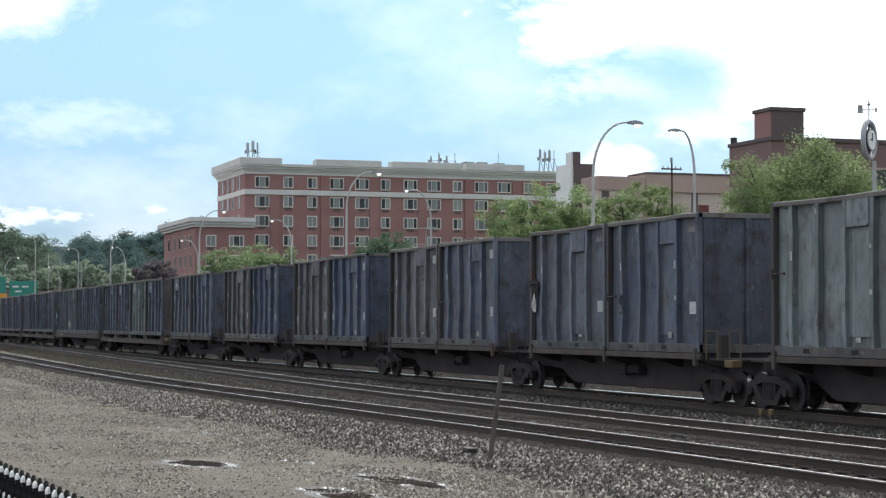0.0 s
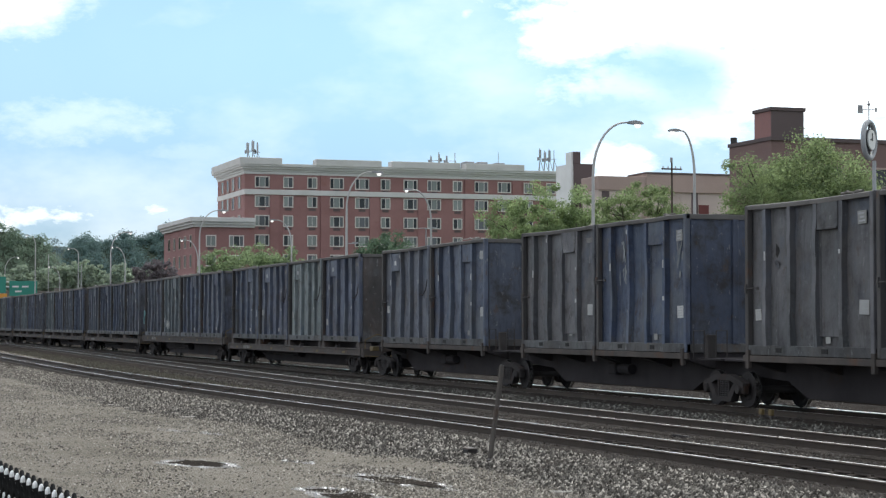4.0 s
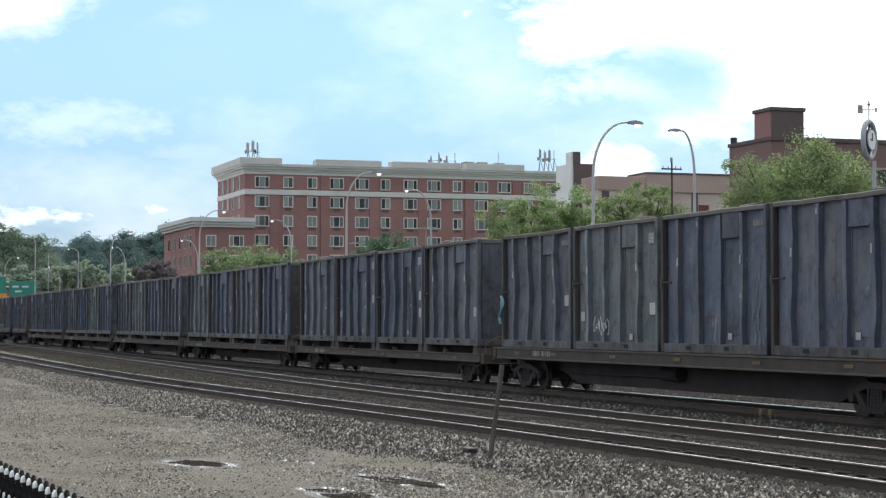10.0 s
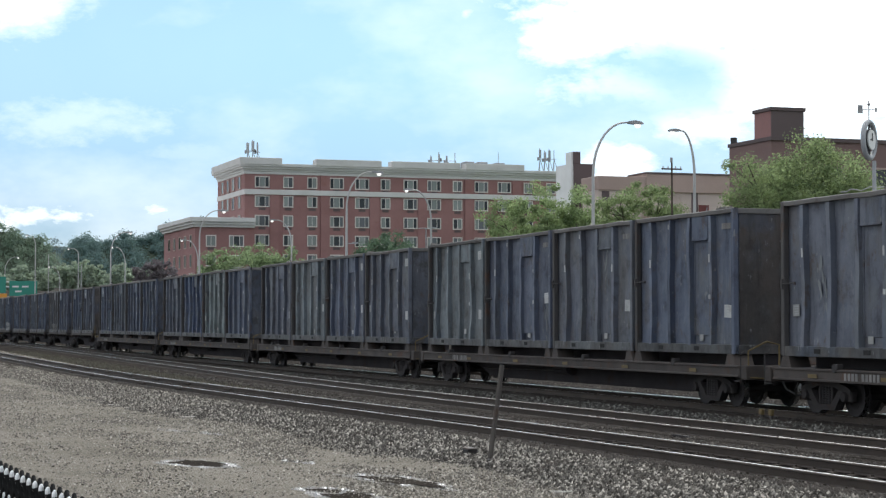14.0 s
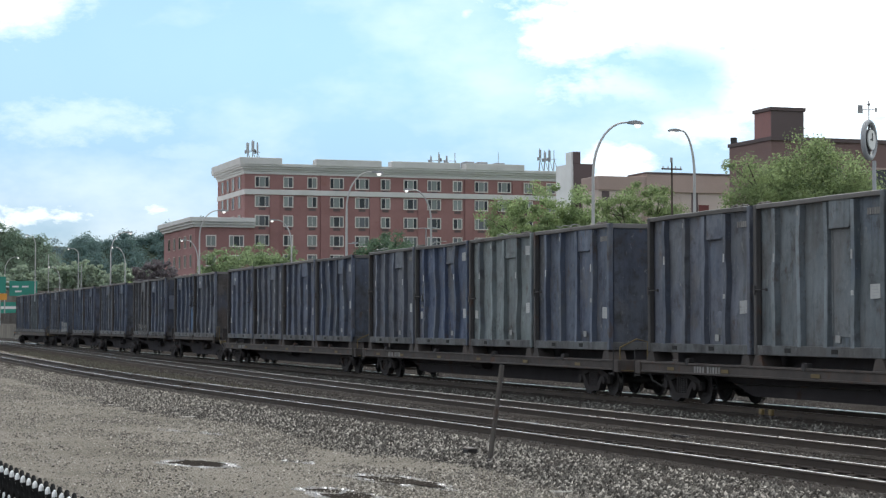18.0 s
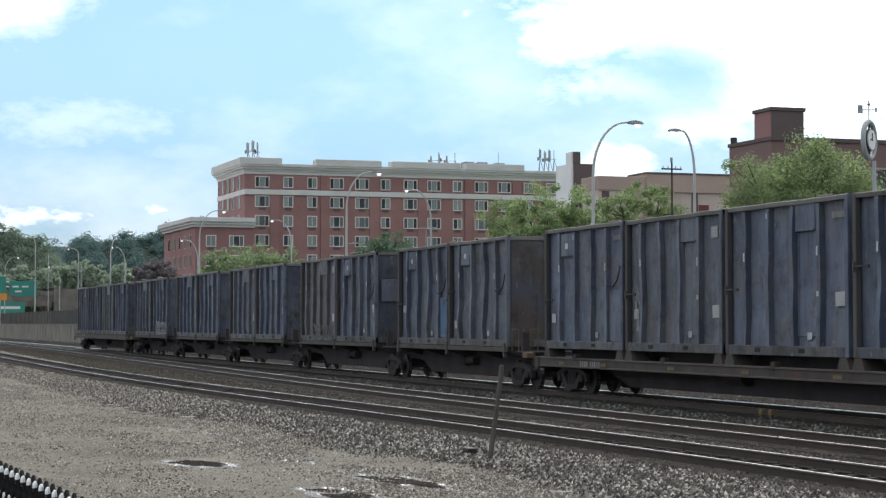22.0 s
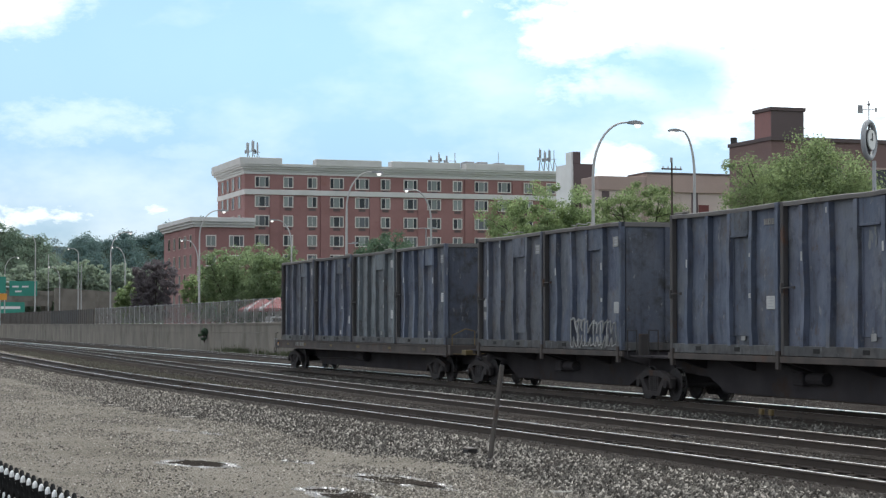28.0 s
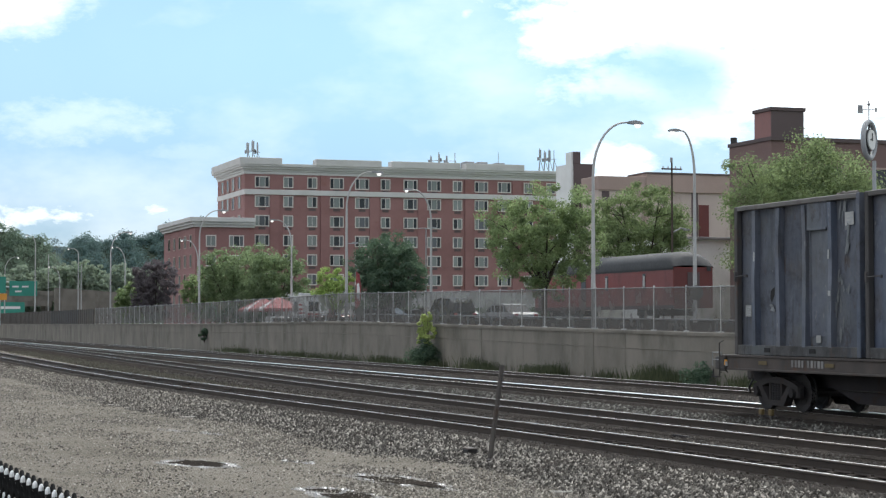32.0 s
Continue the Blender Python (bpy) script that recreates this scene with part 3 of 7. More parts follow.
def build_ground():
    xs = sorted({*range(-3000, -420, 215), *range(-420, -60, 12), *(v * 0.8 for v in range(-75, 61)), *range(50, 130, 8), *range(150, 3000, 250)})
    front = sorted({*range(-3000, -60, 300), *range(-60, -24, 4), *(-24 + 0.6 * v for v in range(20))})
    rows = []
    for y in front + [-12.4]:
        rows.append([(x, y, lot_level(x, y)) for x in xs])
    for y in (-11.9, -8, -4, 0, 4, 8, 10.6, WALL_Y):
        rows.append([(x, y, -0.40) for x in xs])
    for y in (WALL_Y + 0.02, 14, 20, 26, 45, 90, 200, 400, 800, 3000):
        rows.append([(x, y, road_level(x) - 0.02) for x in xs])
    g = Geo().sheet(rows)
    tagged(part("ground", g, M["gravel"], smooth=True), "grey-brown damp gravel and dirt ground beside the tracks", "ground", kind="structure")
    # the road on top of the wall
    rows = [[(x, y, road_level(x)) for x in range(-420, 61, 10)] for y in (WALL_Y + 0.30, 15, 19, 30, 46)]
    tagged(part("road", Geo().sheet(rows), M["asphalt"]), "grey asphalt road and car park behind the retaining wall", "road", kind="structure")
    rows = [[(x, y, road_level(x) + 0.03) for x in range(-420, 61, 10)] for y in (46.0, 60, 120, 400)]
    tagged(part("grass_verge", Geo().sheet(rows), M["lawn"]), "green grass and planting beyond the car park", "grass", kind="structure")


# centre lines of the four tracks: x and y
TRACKS = {
    "near": ((60, 20, 8, 0, -10, -25, -45, -70, -100, -160, -300), (-8.7, -9.05, -9.3, -9.65, -10.1, -10.75, -11.0, -10.8, -10.3, -9.0, -6.0)),
    "second": ((60, 12, 0, -20, -35, -50, -70, -100, -145, -210, -300), (-5.0, -5.35, -5.7, -5.8, -5.45, -5.0, -4.4, -3.4, -2.2, -0.4, -0.1)),
    "train": ((60, 0, -150, -300), (0.0, 0.0, 0.0, 0.0)),
    "far": ((60, 0, -60, -110, -200, -300), (5.5, 5.5, 5.7, 6.3, 6.0, 5.0)),
}


def track_y(name, x):
    xs, ys = TRACKS[name]
    return float(np.interp(-x, [-v for v in xs], ys))


def smooth_y(name, x):
    return sum(track_y(name, x + d) for d in (-12, -8, -4, 0, 4, 8, 12)) / 7


def rail_geo(name, off, worn=(7, 8)):
    """One rail along the track: foot, web and a crowned head; the worn top of the head has a material of its own."""
    outline = [(-0.070, -0.170), (0.070, -0.170), (0.070, -0.158), (0.012, -0.140), (0.010, -0.045), (0.036, -0.035), (0.036, -0.014), (0.026, -0.004), (0.010, 0.0), (-0.008, -0.0020), (-0.026, -0.0075), (-0.035, -0.016), (-0.036, -0.024), (-0.036, -0.035), (-0.010, -0.045), (-0.012, -0.140), (-0.070, -0.158)]
    g = Geo()
    xs = [56 - 2.0 * i for i in range(60)] + [-64 - 6.0 * i for i in range(40)]
    n = len(outline)
    for x in xs:
        y = smooth_y(name, x) + off
        g.v += [(x, y + a, b) for a, b in outline]
    for i in range(len(xs) - 1):
        for j in range(n):
            k = (j + 1) % n
            g.slot = 1 if j in worn else 0
            g.face(i * n + j, i * n + k, (i + 1) * n + k, (i + 1) * n + j)
    return g


def build_tracks():
    tie = Geo().box(-0.115, 0.115, -1.28, 1.28, -0.36, -0.185, 0.012).mesh("sleeper", M["sleeper"])
    plate = Geo().box(-0.09, 0.09, -0.17, 0.17, -0.186, -0.168, 0.004).box(-0.07, -0.04, -0.10, -0.07, -0.17, -0.135).box(0.04, 0.07, 0.07, 0.10, -0.17, -0.135).mesh("tie_plate", M["rail_side"])
    joint = Geo().box(-0.45, 0.45, -0.052, -0.012, -0.13, -0.045, 0.006)
    for k in range(6):
        joint.tube([(-0.375 + 0.15 * k, -0.052, -0.09), (-0.375 + 0.15 * k, -0.078, -0.09)], 0.018, 6)
    joint = joint.mesh("joint_bar", M["rail_side"])
    rng = random.Random(4)
    for name, words in (("near", "closest to the gravel lot"), ("second", "between its neighbours"), ("train", "that carries the train"), ("far", "along the retaining wall")):
        t = thing("railway_track", "steel rails with shiny heads on dark timber sleepers, track " + words, "railway track", kind="structure")
        for off in (-0.755, 0.755):
            me = rail_geo(name, off, (7, 8, 9, 10, 11) if name == "train" and off > 0 else (7, 8)).mesh("rail", M["rail_side"], M["busy_rail_head"] if name == "train" else M["rail_head"])
            part("rail", me, None, t)
        near_x = {"near": (24, -34), "second": (16, -30), "train": (6, -40), "far": (-8, -40)}[name]
        x = near_x[0]
        while x > near_x[1]:
            a = math.atan((smooth_y(name, x + 1) - smooth_y(name, x - 1)) / 2)
            m = shift(x, smooth_y(name, x), rng.uniform(-0.008, 0.004)) @ pose(0, 0, 0, 0, 0, math.degrees(a) + rng.uniform(-0.8, 0.8))
            part("sleeper", tie, None, t, at=m)
            if name in ("near", "second"):
                for off in (-0.755, 0.755):
                    part("tie_plate", plate, None, t, at=m @ shift(0, off, 0))
            x -= 0.56
        rest = Geo()
        while x > -200:
            rest.box(x - 0.115, x + 0.115, smooth_y(name, x) - 1.28, smooth_y(name, x) + 1.28, -0.36, -0.187)
            x -= 0.56
        tagged(part("far_sleepers", rest, M["sleeper"], t), "dark timber sleepers running into the distance", kind="stuff")
        if name == "near":
            for x in (-24.9, -31.2, -37.0, -43.2, -49.4, -55.6, -61.8):
                for off in (-0.755, 0.755):
                    part("joint_bar", joint, None, t, at=shift(x + (0.9 if off > 0 else 0), smooth_y(name, x) + off, 0))
    # ballast beds
    for name, lo, hi in (("near", -2.6, 2.0), ("second", -2.0, 2.2), ("train", -2.4, 2.4), ("far", -2.3, 2.6)):
        rows, inner = [], []
        xs = [56 - 1.0 * i for i in range(100)] + [-44 - 6 * i for i in range(45)]
        for k, (o, z) in enumerate(((lo - 1.6, -0.46), (lo - 0.5, -0.31), (lo + 0.3, -0.21), (-1.4, -0.155), (-0.98, -0.150), (-0.70, -0.215), (0, -0.205), (0.70, -0.215), (0.98, -0.150), (1.4, -0.155), (hi, -0.21), (hi + 0.9, -0.45))):
            rows.append([(x, smooth_y(name, x) + o, z + 0.03 * noise.noise((x * 1.3, o * 2, 7)) + (0.004 if name in ("second", "far") else 0)) for x in xs])
            if abs(o) <= 1.4:
                inner.append([(p[0], p[1], p[2] + 0.012) for p in rows[-1]])
        if name == "far":
            inner = [[(p[0], p[1], p[2] + 0.012) for p in r] for r in rows]
        tagged(part("fouled_ballast", Geo().sheet(inner), M["fouled"], smooth=True), "dark oily fouled ballast between and beside the rails", "ballast", kind="structure")
        tagged(part("ballast_bed", Geo().sheet(rows), M["ballast"], smooth=True), "dark grey crushed-stone ballast bed under a track", "ballast", kind="structure")


def stones(count, place, size, seed):
    """Loose stones: uneven five-sided lumps, each turned and scaled at random. place(rng) gives x, y and the ground's z."""
    rng = np.random.default_rng(seed)
    base = np.array([(1, 0, -0.35), (0.31, 0.95, -0.35), (-0.81, 0.59, -0.35), (-0.81, -0.59, -0.35), (0.31, -0.95, -0.35), (0, 0, 0.9)], float)
    tri = np.array([(0, 1, 5), (1, 2, 5), (2, 3, 5), (3, 4, 5), (4, 0, 5)])
    xy, z = place(rng, count)
    s = size * rng.lognormal(0, 0.45, count)
    s = np.minimum(s, 1.9 * size)
    v = base[None] * rng.uniform(0.6, 1.25, (count, 6, 1)) * s[:, None, None]
    v[:, 5, :2] += rng.uniform(-0.5, 0.5, (count, 2)) * s[:, None]
    v[:, :, 2] *= rng.uniform(0.6, 1.3, (count, 1))
    a = rng.uniform(0, 2 * np.pi, count)
    ca, sa = np.cos(a)[:, None], np.sin(a)[:, None]
    x = v[:, :, 0] * ca - v[:, :, 1] * sa
    y = v[:, :, 0] * sa + v[:, :, 1] * ca
    zz = v[:, :, 2]
    tilt = rng.uniform(-0.5, 0.5, count)[:, None]
    x, zz = x * np.cos(tilt) - zz * np.sin(tilt), x * np.sin(tilt) + zz * np.cos(tilt)
    out = np.stack([x + xy[:, :1], y + xy[:, 1:], zz + z[:, None] + 0.25 * s[:, None]], 2)
    faces = (tri[None] + 6 * np.arange(count)[:, None, None]).reshape(-1, 3)
    return out.reshape(-1, 3), faces


def build_stones():
    def bed(name, lo, hi, x0, x1):
        grid = np.linspace(x0, x1, 200)
        line = np.array([smooth_y(name, float(x)) for x in grid])

        def place(rng, n):
            # thicker towards the viewer
            x = x1 - (x1 - x0) * rng.power(1.6, n)[:, None]
            x = x0 + x1 - x
            o = rng.uniform(lo, hi, (n, 1))
            y = np.interp(x[:, 0], grid, line)[:, None] + o
            z = np.interp(o[:, 0], (-3.8, -3.1, -2.3, -1.4, -0.98, -0.7, 0.7, 0.98, 1.4, 2.4, 3.3), (-0.40, -0.31, -0.215, -0.165, -0.160, -0.225, -0.225, -0.160, -0.165, -0.22, -0.44))
            return np.hstack([x, y]), z
        return place

    def lot(rng, n):
        x = -80 + 108 * rng.power(2.2, n)[:, None]
        y = -12.2 - np.abs(rng.normal(0, 4.4, (n, 1)))
        # bare trodden patches show between the pebbles
        bare = np.array([noise.noise((float(a) * 0.10, float(b) * 0.45, 8.0)) + 0.4 * noise.noise((float(a) * 0.5, float(b) * 1.4, 2.0)) for a, b in zip(x[:, 0], y[:, 0])])
        z = np.array([lot_level(float(a), float(b)) for a, b in zip(x[:, 0], y[:, 0])]) - np.where(rng.random(n) < np.clip((bare + 0.22) / 0.42, 0.05, 0.9), 0.08, 0.0)
        return np.hstack([x, y]), z

    for label, n, place, size, seed, mat in (
            ("loose grey ballast stones spilling from the track onto the lot", 70000, bed("near", -4.2, -1.42, -42, 24), 0.0265, 1, "stone"),
            ("thin scatter of grey stones beside the near track farther along", 24000, bed("near", -3.9, -1.42, -80, -14), 0.024, 11, "pebble"),
            ("grey ballast stones behind the near track", 12000, bed("near", 1.5, 2.6, -50, 22), 0.025, 2, "stone"),
            ("grey ballast stones beside the second track", 27000, bed("second", 1.5, 3.2, -60, 18), 0.030, 3, "stone"),
            ("grey ballast stones beside the train's track", 17000, bed("train", -3.6, -1.6, -70, 8), 0.024, 5, "mid_stone"),
            ("dark oily stones between the rails of the near track", 44000, bed("near", -1.5, 1.4, -60, 22), 0.024, 7, "dark_stone"),
            ("dark stones in and behind the train's track", 16000, bed("train", -1.4, 2.6, -60, 8), 0.027, 9, "dark_stone"),
            ("dark stones round the rusty track by the wall", 14000, bed("far", -2.4, 2.6, -80, -6), 0.032, 10, "dark_stone"),
            ("dark oily stones in and before the second track", 32000, bed("second", -2.2, 1.4, -60, 18), 0.022, 8, "dark_stone"),
            ("scattered pebbles on the damp gravel lot", 150000, lot, 0.0168, 6, "pebble")):
        me = raw_mesh("loose_stones", *stones(n, place, size, seed), M[mat])
        tagged(new("loose_stones", me), label, "gravel", kind="stuff")


def puddle(x, y, rx, ry, seed, turn=0.0):
    rng = random.Random(seed)
    for grow, name, mat, z, label in ((1.35, "mud_rim", "mud", 0.006, "dark wet mud round a puddle"), (1.0, "puddle", "puddle", 0.012, "shallow muddy puddle with its dark reflection put into the colour")):
        g = Geo()
        pts = []
        for k in range(40):
            a = 2 * math.pi * k / 40
            w = 1 + 0.65 * noise.noise((math.cos(a) * 1.6 + seed, math.sin(a) * 1.6, grow)) + 0.30 * noise.noise((math.cos(a) * 6 + seed, math.sin(a) * 6, 2))
            px, py = math.cos(a) * rx * w * grow, math.sin(a) * ry * w * grow
            pts.append((x + px * math.cos(turn) - py * math.sin(turn), y + px * math.sin(turn) + py * math.cos(turn)))
        if name == "puddle":
            z += max(lot_level(px, py) for px, py in pts) - 0.01
            g.v = [(px, py, z) for px, py in pts]
            g.face(*range(40))
        else:
            g.v = [(px, py, lot_level(px, py) + z) for px, py in pts] + [(x, y, lot_level(x, y) + z)]
            for k in range(40):
                g.face(k, (k + 1) % 40, 40)
        tagged(part(name, g, M[mat]), label, name.replace("_", " "), kind="structure")

    def rim(r, n):
        # the wet stones lie in broken arcs
        a = r.uniform(0, 2 * np.pi, 4 * n)
        gaps = np.array([noise.noise((math.cos(v) * 2.2 + seed, math.sin(v) * 2.2, 4.0)) for v in a])
        a = a[np.argsort(-gaps + r.normal(0, 0.12, 4 * n))][:n]
        far = 1.08 + np.abs(r.normal(0, 0.16, n)) + 0.25 * np.array([noise.noise((math.cos(v) * 1.6 + seed, math.sin(v) * 1.6, 1.0)) for v in a])
        px, py = np.cos(a) * rx * far, np.sin(a) * ry * far
        xy = np.stack([x + px * math.cos(turn) - py * math.sin(turn), y + px * math.sin(turn) + py * math.cos(turn)], 1)
        return xy, np.array([lot_level(float(u), float(v)) for u, v in xy])

    me = raw_mesh("wet_pebbles", *stones(int(420 * (rx + ry)), rim, 0.016, seed + 70), M["wet_stone"])
    tagged(new("wet_pebbles", me), "wet shining pebbles round a puddle", "gravel", kind="stuff")


def build_wall():
    t = thing("retaining_wall", "long stained concrete retaining wall with pilasters and a coping", "wall", kind="structure")
    x = -20.0
    k = 0
    panel_rng = random.Random(8)
    while x > -330:
        w = 6.4
        d = panel_rng.uniform(0, 0.015)
        g = Geo()
        b = len(g.v)
        y0, y1 = WALL_Y - d, WALL_Y + 0.30
        z0, z1 = wall_top(x) - 0.16, wall_top(x - w) - 0.16
        g.v += [(x - 0.01, y0, -0.5), (x - w + 0.01, y0, -0.5), (x - w + 0.01, y0, z1), (x - 0.01, y0, z0), (x - 0.01, y1, -0.5), (x - w + 0.01, y1, -0.5), (x - w + 0.01, y1, z1), (x - 0.01, y1, z0)]
        for q in ((0, 1, 2, 3), (7, 6, 5, 4), (0, 4, 5, 1), (3, 2, 6, 7), (1, 5, 6, 2), (0, 3, 7, 4)):
            g.face(*q)
        part("wall_panel", g, M["concrete"], t)
        c = Geo()
        for a, bz in ((x, z0), (x - w, z1)):
            c.v += [(a, WALL_Y - 0.07, bz), (a, WALL_Y - 0.07, bz + 0.13), (a, WALL_Y - 0.05, bz + 0.16), (a, WALL_Y + 0.34, bz + 0.16), (a, WALL_Y + 0.34, bz)]
        for i in range(5):
            c.face(i, (i + 1) % 5, 5 + (i + 1) % 5, 5 + i)
        c.face(0, 1, 2, 3, 4)
        c.face(9, 8, 7, 6, 5)
        part("coping", c, M["concrete"], t)
        x -= w
        k += 1
    part("pour_line", Geo().sheet([[(x, WALL_Y - dy, wall_top(x) - 0.82 + dz) for x in range(-300, -19, 8)] for dy, dz in ((0.0, -0.02), (0.03, 0.0), (0.0, 0.02))]), M["concrete"], t)
    for x in (-43.4,):
        part("pilaster", Geo().box(x - 0.55, x + 0.55, WALL_Y - 0.04, WALL_Y + 0.35, -0.4, wall_top(x) - 0.165, 0.02), M["concrete"], t)
    # the fence on the wall
    f = thing("chain_link_fence", "galvanised chain-link fence with round posts on the wall", "fence", kind="structure")
    post = Geo().tube([(0, 0, 0), (0, 0, 1.92)], 0.034, 8).tube([(0, 0, 1.92), (0, 0, 1.98)], [0.05, 0.02], 8).box(-0.09, 0.09, -0.09, 0.09, 0.0, 0.05).mesh("fence_post", M["pole_steel"])
    x = -26.8
    xs = []
    while x > -203:
        xs.append(x)
        part("fence_post", post, None, f, at=shift(x, WALL_Y + 0.12, wall_top(x)))
        x -= 3.22
    part("top_rail", Geo().tube([(x, WALL_Y + 0.12, wall_top(x) + 1.88) for x in xs], 0.022, 6), M["dull_steel"], f)
    part("fabric", Geo().sheet([[(x, WALL_Y + 0.10, wall_top(x) + h) for x in xs] for h in (0.05, 1.0, 1.88)]), M["link_fabric"], f)
    # farther on a slatted screen stands on the wall
    s = thing("slatted_screen", "dark slatted screen fence on the far stretch of the wall", "fence", kind="structure")
    for k in range(60):
        x = -203 - 1.9 * k
        part("slat", Geo().box(x - 0.75, x + 0.75, WALL_Y + 0.05, WALL_Y + 0.14, wall_top(x), wall_top(x) + 1.85), M["coach_roof"] if 6 < k < 22 else M["post_steel"], s)
        part("screen_post", Geo().box(x + 0.80, x + 1.05, WALL_Y - 0.02, WALL_Y + 0.12, wall_top(x), wall_top(x) + 1.9), M["post_steel"], s)
    # low dark blocks behind the fence, added to give the road edge's dark band
    k = thing("road_edge_band", "low dark blocks added as the road-edge band behind the fence", "barrier", kind="structure")
    for x in range(-26, -112, -6):
        a = road_level(x - 3)
        part("barrier_block", Geo().prism([(-0.22, a - 0.1), (-0.10, a + 0.62), (0.10, a + 0.62), (0.22, a - 0.1)], 0, 5.96).move(Matrix(((0, -1, 0, x), (1, 0, 0, 14.0), (0, 0, 1, 0), (0, 0, 0, 1)))), M["post_steel"], k)
    # guard rail along the road
    r = thing("guard_rail", "low galvanised guard rail along the road edge", "guard rail", kind="structure")
    pts = [(x, 13.6, road_level(x) + 0.72) for x in range(-26, -112, -4)]
    part("beam", Geo().tube(pts, 0.045, 8), M["dull_steel"], r)
    for x, y, z in pts:
        part("guard_post", Geo().box(x - 0.05, x + 0.05, y - 0.05, y + 0.05, z - 0.72, z, 0.01), M["dull_steel"], r)


build_ground()
build_tracks()
build_wall()


# ---- the train ----
def run(t):
    """How far along the track the train stands at t seconds; 0 at the end of the clip."""
    u = (t - 16) / 16
    return 11.72051 * (t - 32) + 2.05205 * (u * u - 1) + 0.10664 * (u ** 3 - u)


LONG, HALF, TALL, DECK = 6.06, 1.28, 3.74, 1.36
# units from the rear: start of the first container along the train, and the paint of each container
UNITS = [
    ("flat", -3.47, "slate steel grey_green blue"), ("spine", 25.01, "slate blue"), ("spine", 40.55, "blue steel"), ("spine", 55.88, "slate blue"),
    ("spine", 71.46, "grey_brown steel"), ("spine", 86.82, "blue slate"), ("raised", 102.5, "steel slate steel blue"),
    ("raised", 129.88, "slate deep_blue pale_green blue"), ("raised", 157.41, "slate grey_green steel slate"), ("raised", 184.63, "grey_green steel slate blue"),
    ("raised", 211.93, "slate steel blue slate"), ("flat", 239.17, "slate grey_green blue steel"), ("raised", 266.58, "blue steel pale_green steel"),
    ("spine", 294.68, "slate blue"), ("spine", 310.5, "grey_brown deep_blue"), ("spine", 326.14, "grey_brown deep_blue"), ("spine", 341.71, "grey_brown steel"),
    ("spine", 357.27, "slate steel"), ("spine", 373.5, "pale_green grey_green")]
TURNED = {(12, 1), (12, 2), (12, 3), (13, 0), (6, 0), (5, 0), (5, 1), (4, 1)}  # containers loaded the other way round
# what is stuck on each container's side: P a white plate, N a painted number, R and L placards at the leading and trailing end with their height,
# S the small sticker under the hatch, T a torn spot, W a pale scraped patch and D a drip of paint, each with place and height
MARKS = {
    (0, 0): "P W5.3:3.0 L1.1 W4.95:1.2 S T1.75:1.5", (0, 1): "N R0.95 S", (0, 2): "P R1.15 S W1.75:2.6 T4.25:2.75 T0.6:0.5", (0, 3): "P W5.5:2.7 R1.75 S",
    (1, 0): "P L1.5 L1.05 D4.4:1.3", (1, 1): "P R1.25", (2, 0): "N R1.3 S", (2, 1): "R1.6 S W4.1:2.9", (3, 0): "N R1.1 S", (3, 1): "N R1.4",
    (4, 0): "P R1.05 W0.3:0.9 D2.8:2.7", (4, 1): "R1.4 W5.3:3.1 D1.9:2.6 S W5.5:1.0", (5, 0): "L1.35 S W0.8:1.3 T3.4:2.4", (5, 1): "N L0.75 S", (6, 0): "N L0.95 R1.0 S",
    (6, 1): "P R1.1 S L1.05 D3.7:0.6 W0.5:1.2", (6, 2): "N R1.35 S", (6, 3): "P R1.6 S D1.8:2.2 D2.1:1.4", (7, 0): "N R1.4 S", (7, 1): "P R1.15 L1.1 S W0.6:2.0 T0.5:1.8",
    (7, 2): "P R1.3 L1.1 S", (7, 3): "N R1.1 S", (8, 0): "N S R1.2", (8, 1): "N R1.5 S", (8, 2): "P R1.4 S D0.6:1.0 W5.4:1.1", (8, 3): "P W5.4:3.0 R1.1 L1.4 S D3.6:1.2",
    (9, 0): "P R1.1 L1.1 S", (9, 1): "N R1.6 W5.5:1.0 S", (9, 2): "N R1.3 S W3.95:2.55", (9, 3): "N R1.1 S W4.2:3.2",
    (10, 0): "N L1.1 S W1.6:1.6", (10, 1): "P R1.8 L1.2 S", (10, 2): "P R1.85 R1.2 S W0.5:2.6 W0.6:1.7", (10, 3): "N R1.2 D0.9:1.6 D2.0:0.8",
    (11, 0): "N R1.5", (11, 1): "P R1.2 L1.0 S", (11, 2): "N W5.35:1.1 D5.4:0.7 S W3.1:0.5", (11, 3): "N R1.25 S", (12, 0): "L1.8 L1.35 R1.3 S D1.1:3.2 D5.5:3.2 W0.7:2.7",
    (12, 1): "N L1.35 W1.2:0.6 D2.3:1.2 S", (12, 2): "N L1.2 R1.2", (12, 3): "N L0.85 R1.1", (13, 0): "L1.35", (13, 1): "P R1.2 S", (14, 0): "N R1.2 S",
    (14, 1): "P R1.1 S W1.7:2.6 W5.4:2.8", (15, 0): "P R1.15 S T1.4:2.55 L1.0", (15, 1): "P R1.1 L1.1 S W0.8:2.2 D0.7:1.6", (16, 0): "P R1.2 S T3.95:2.75 W2.0:0.7",
    (16, 1): "P R1.2 S", (17, 0): "N R1.3 S", (17, 1): "N R1.2 S T1.0:1.5", (18, 0): "P R1.2 S", (18, 1): "N R1.2 S"}
PITCH = {"flat": 6.28, "raised": 6.26, "spine": 6.19}
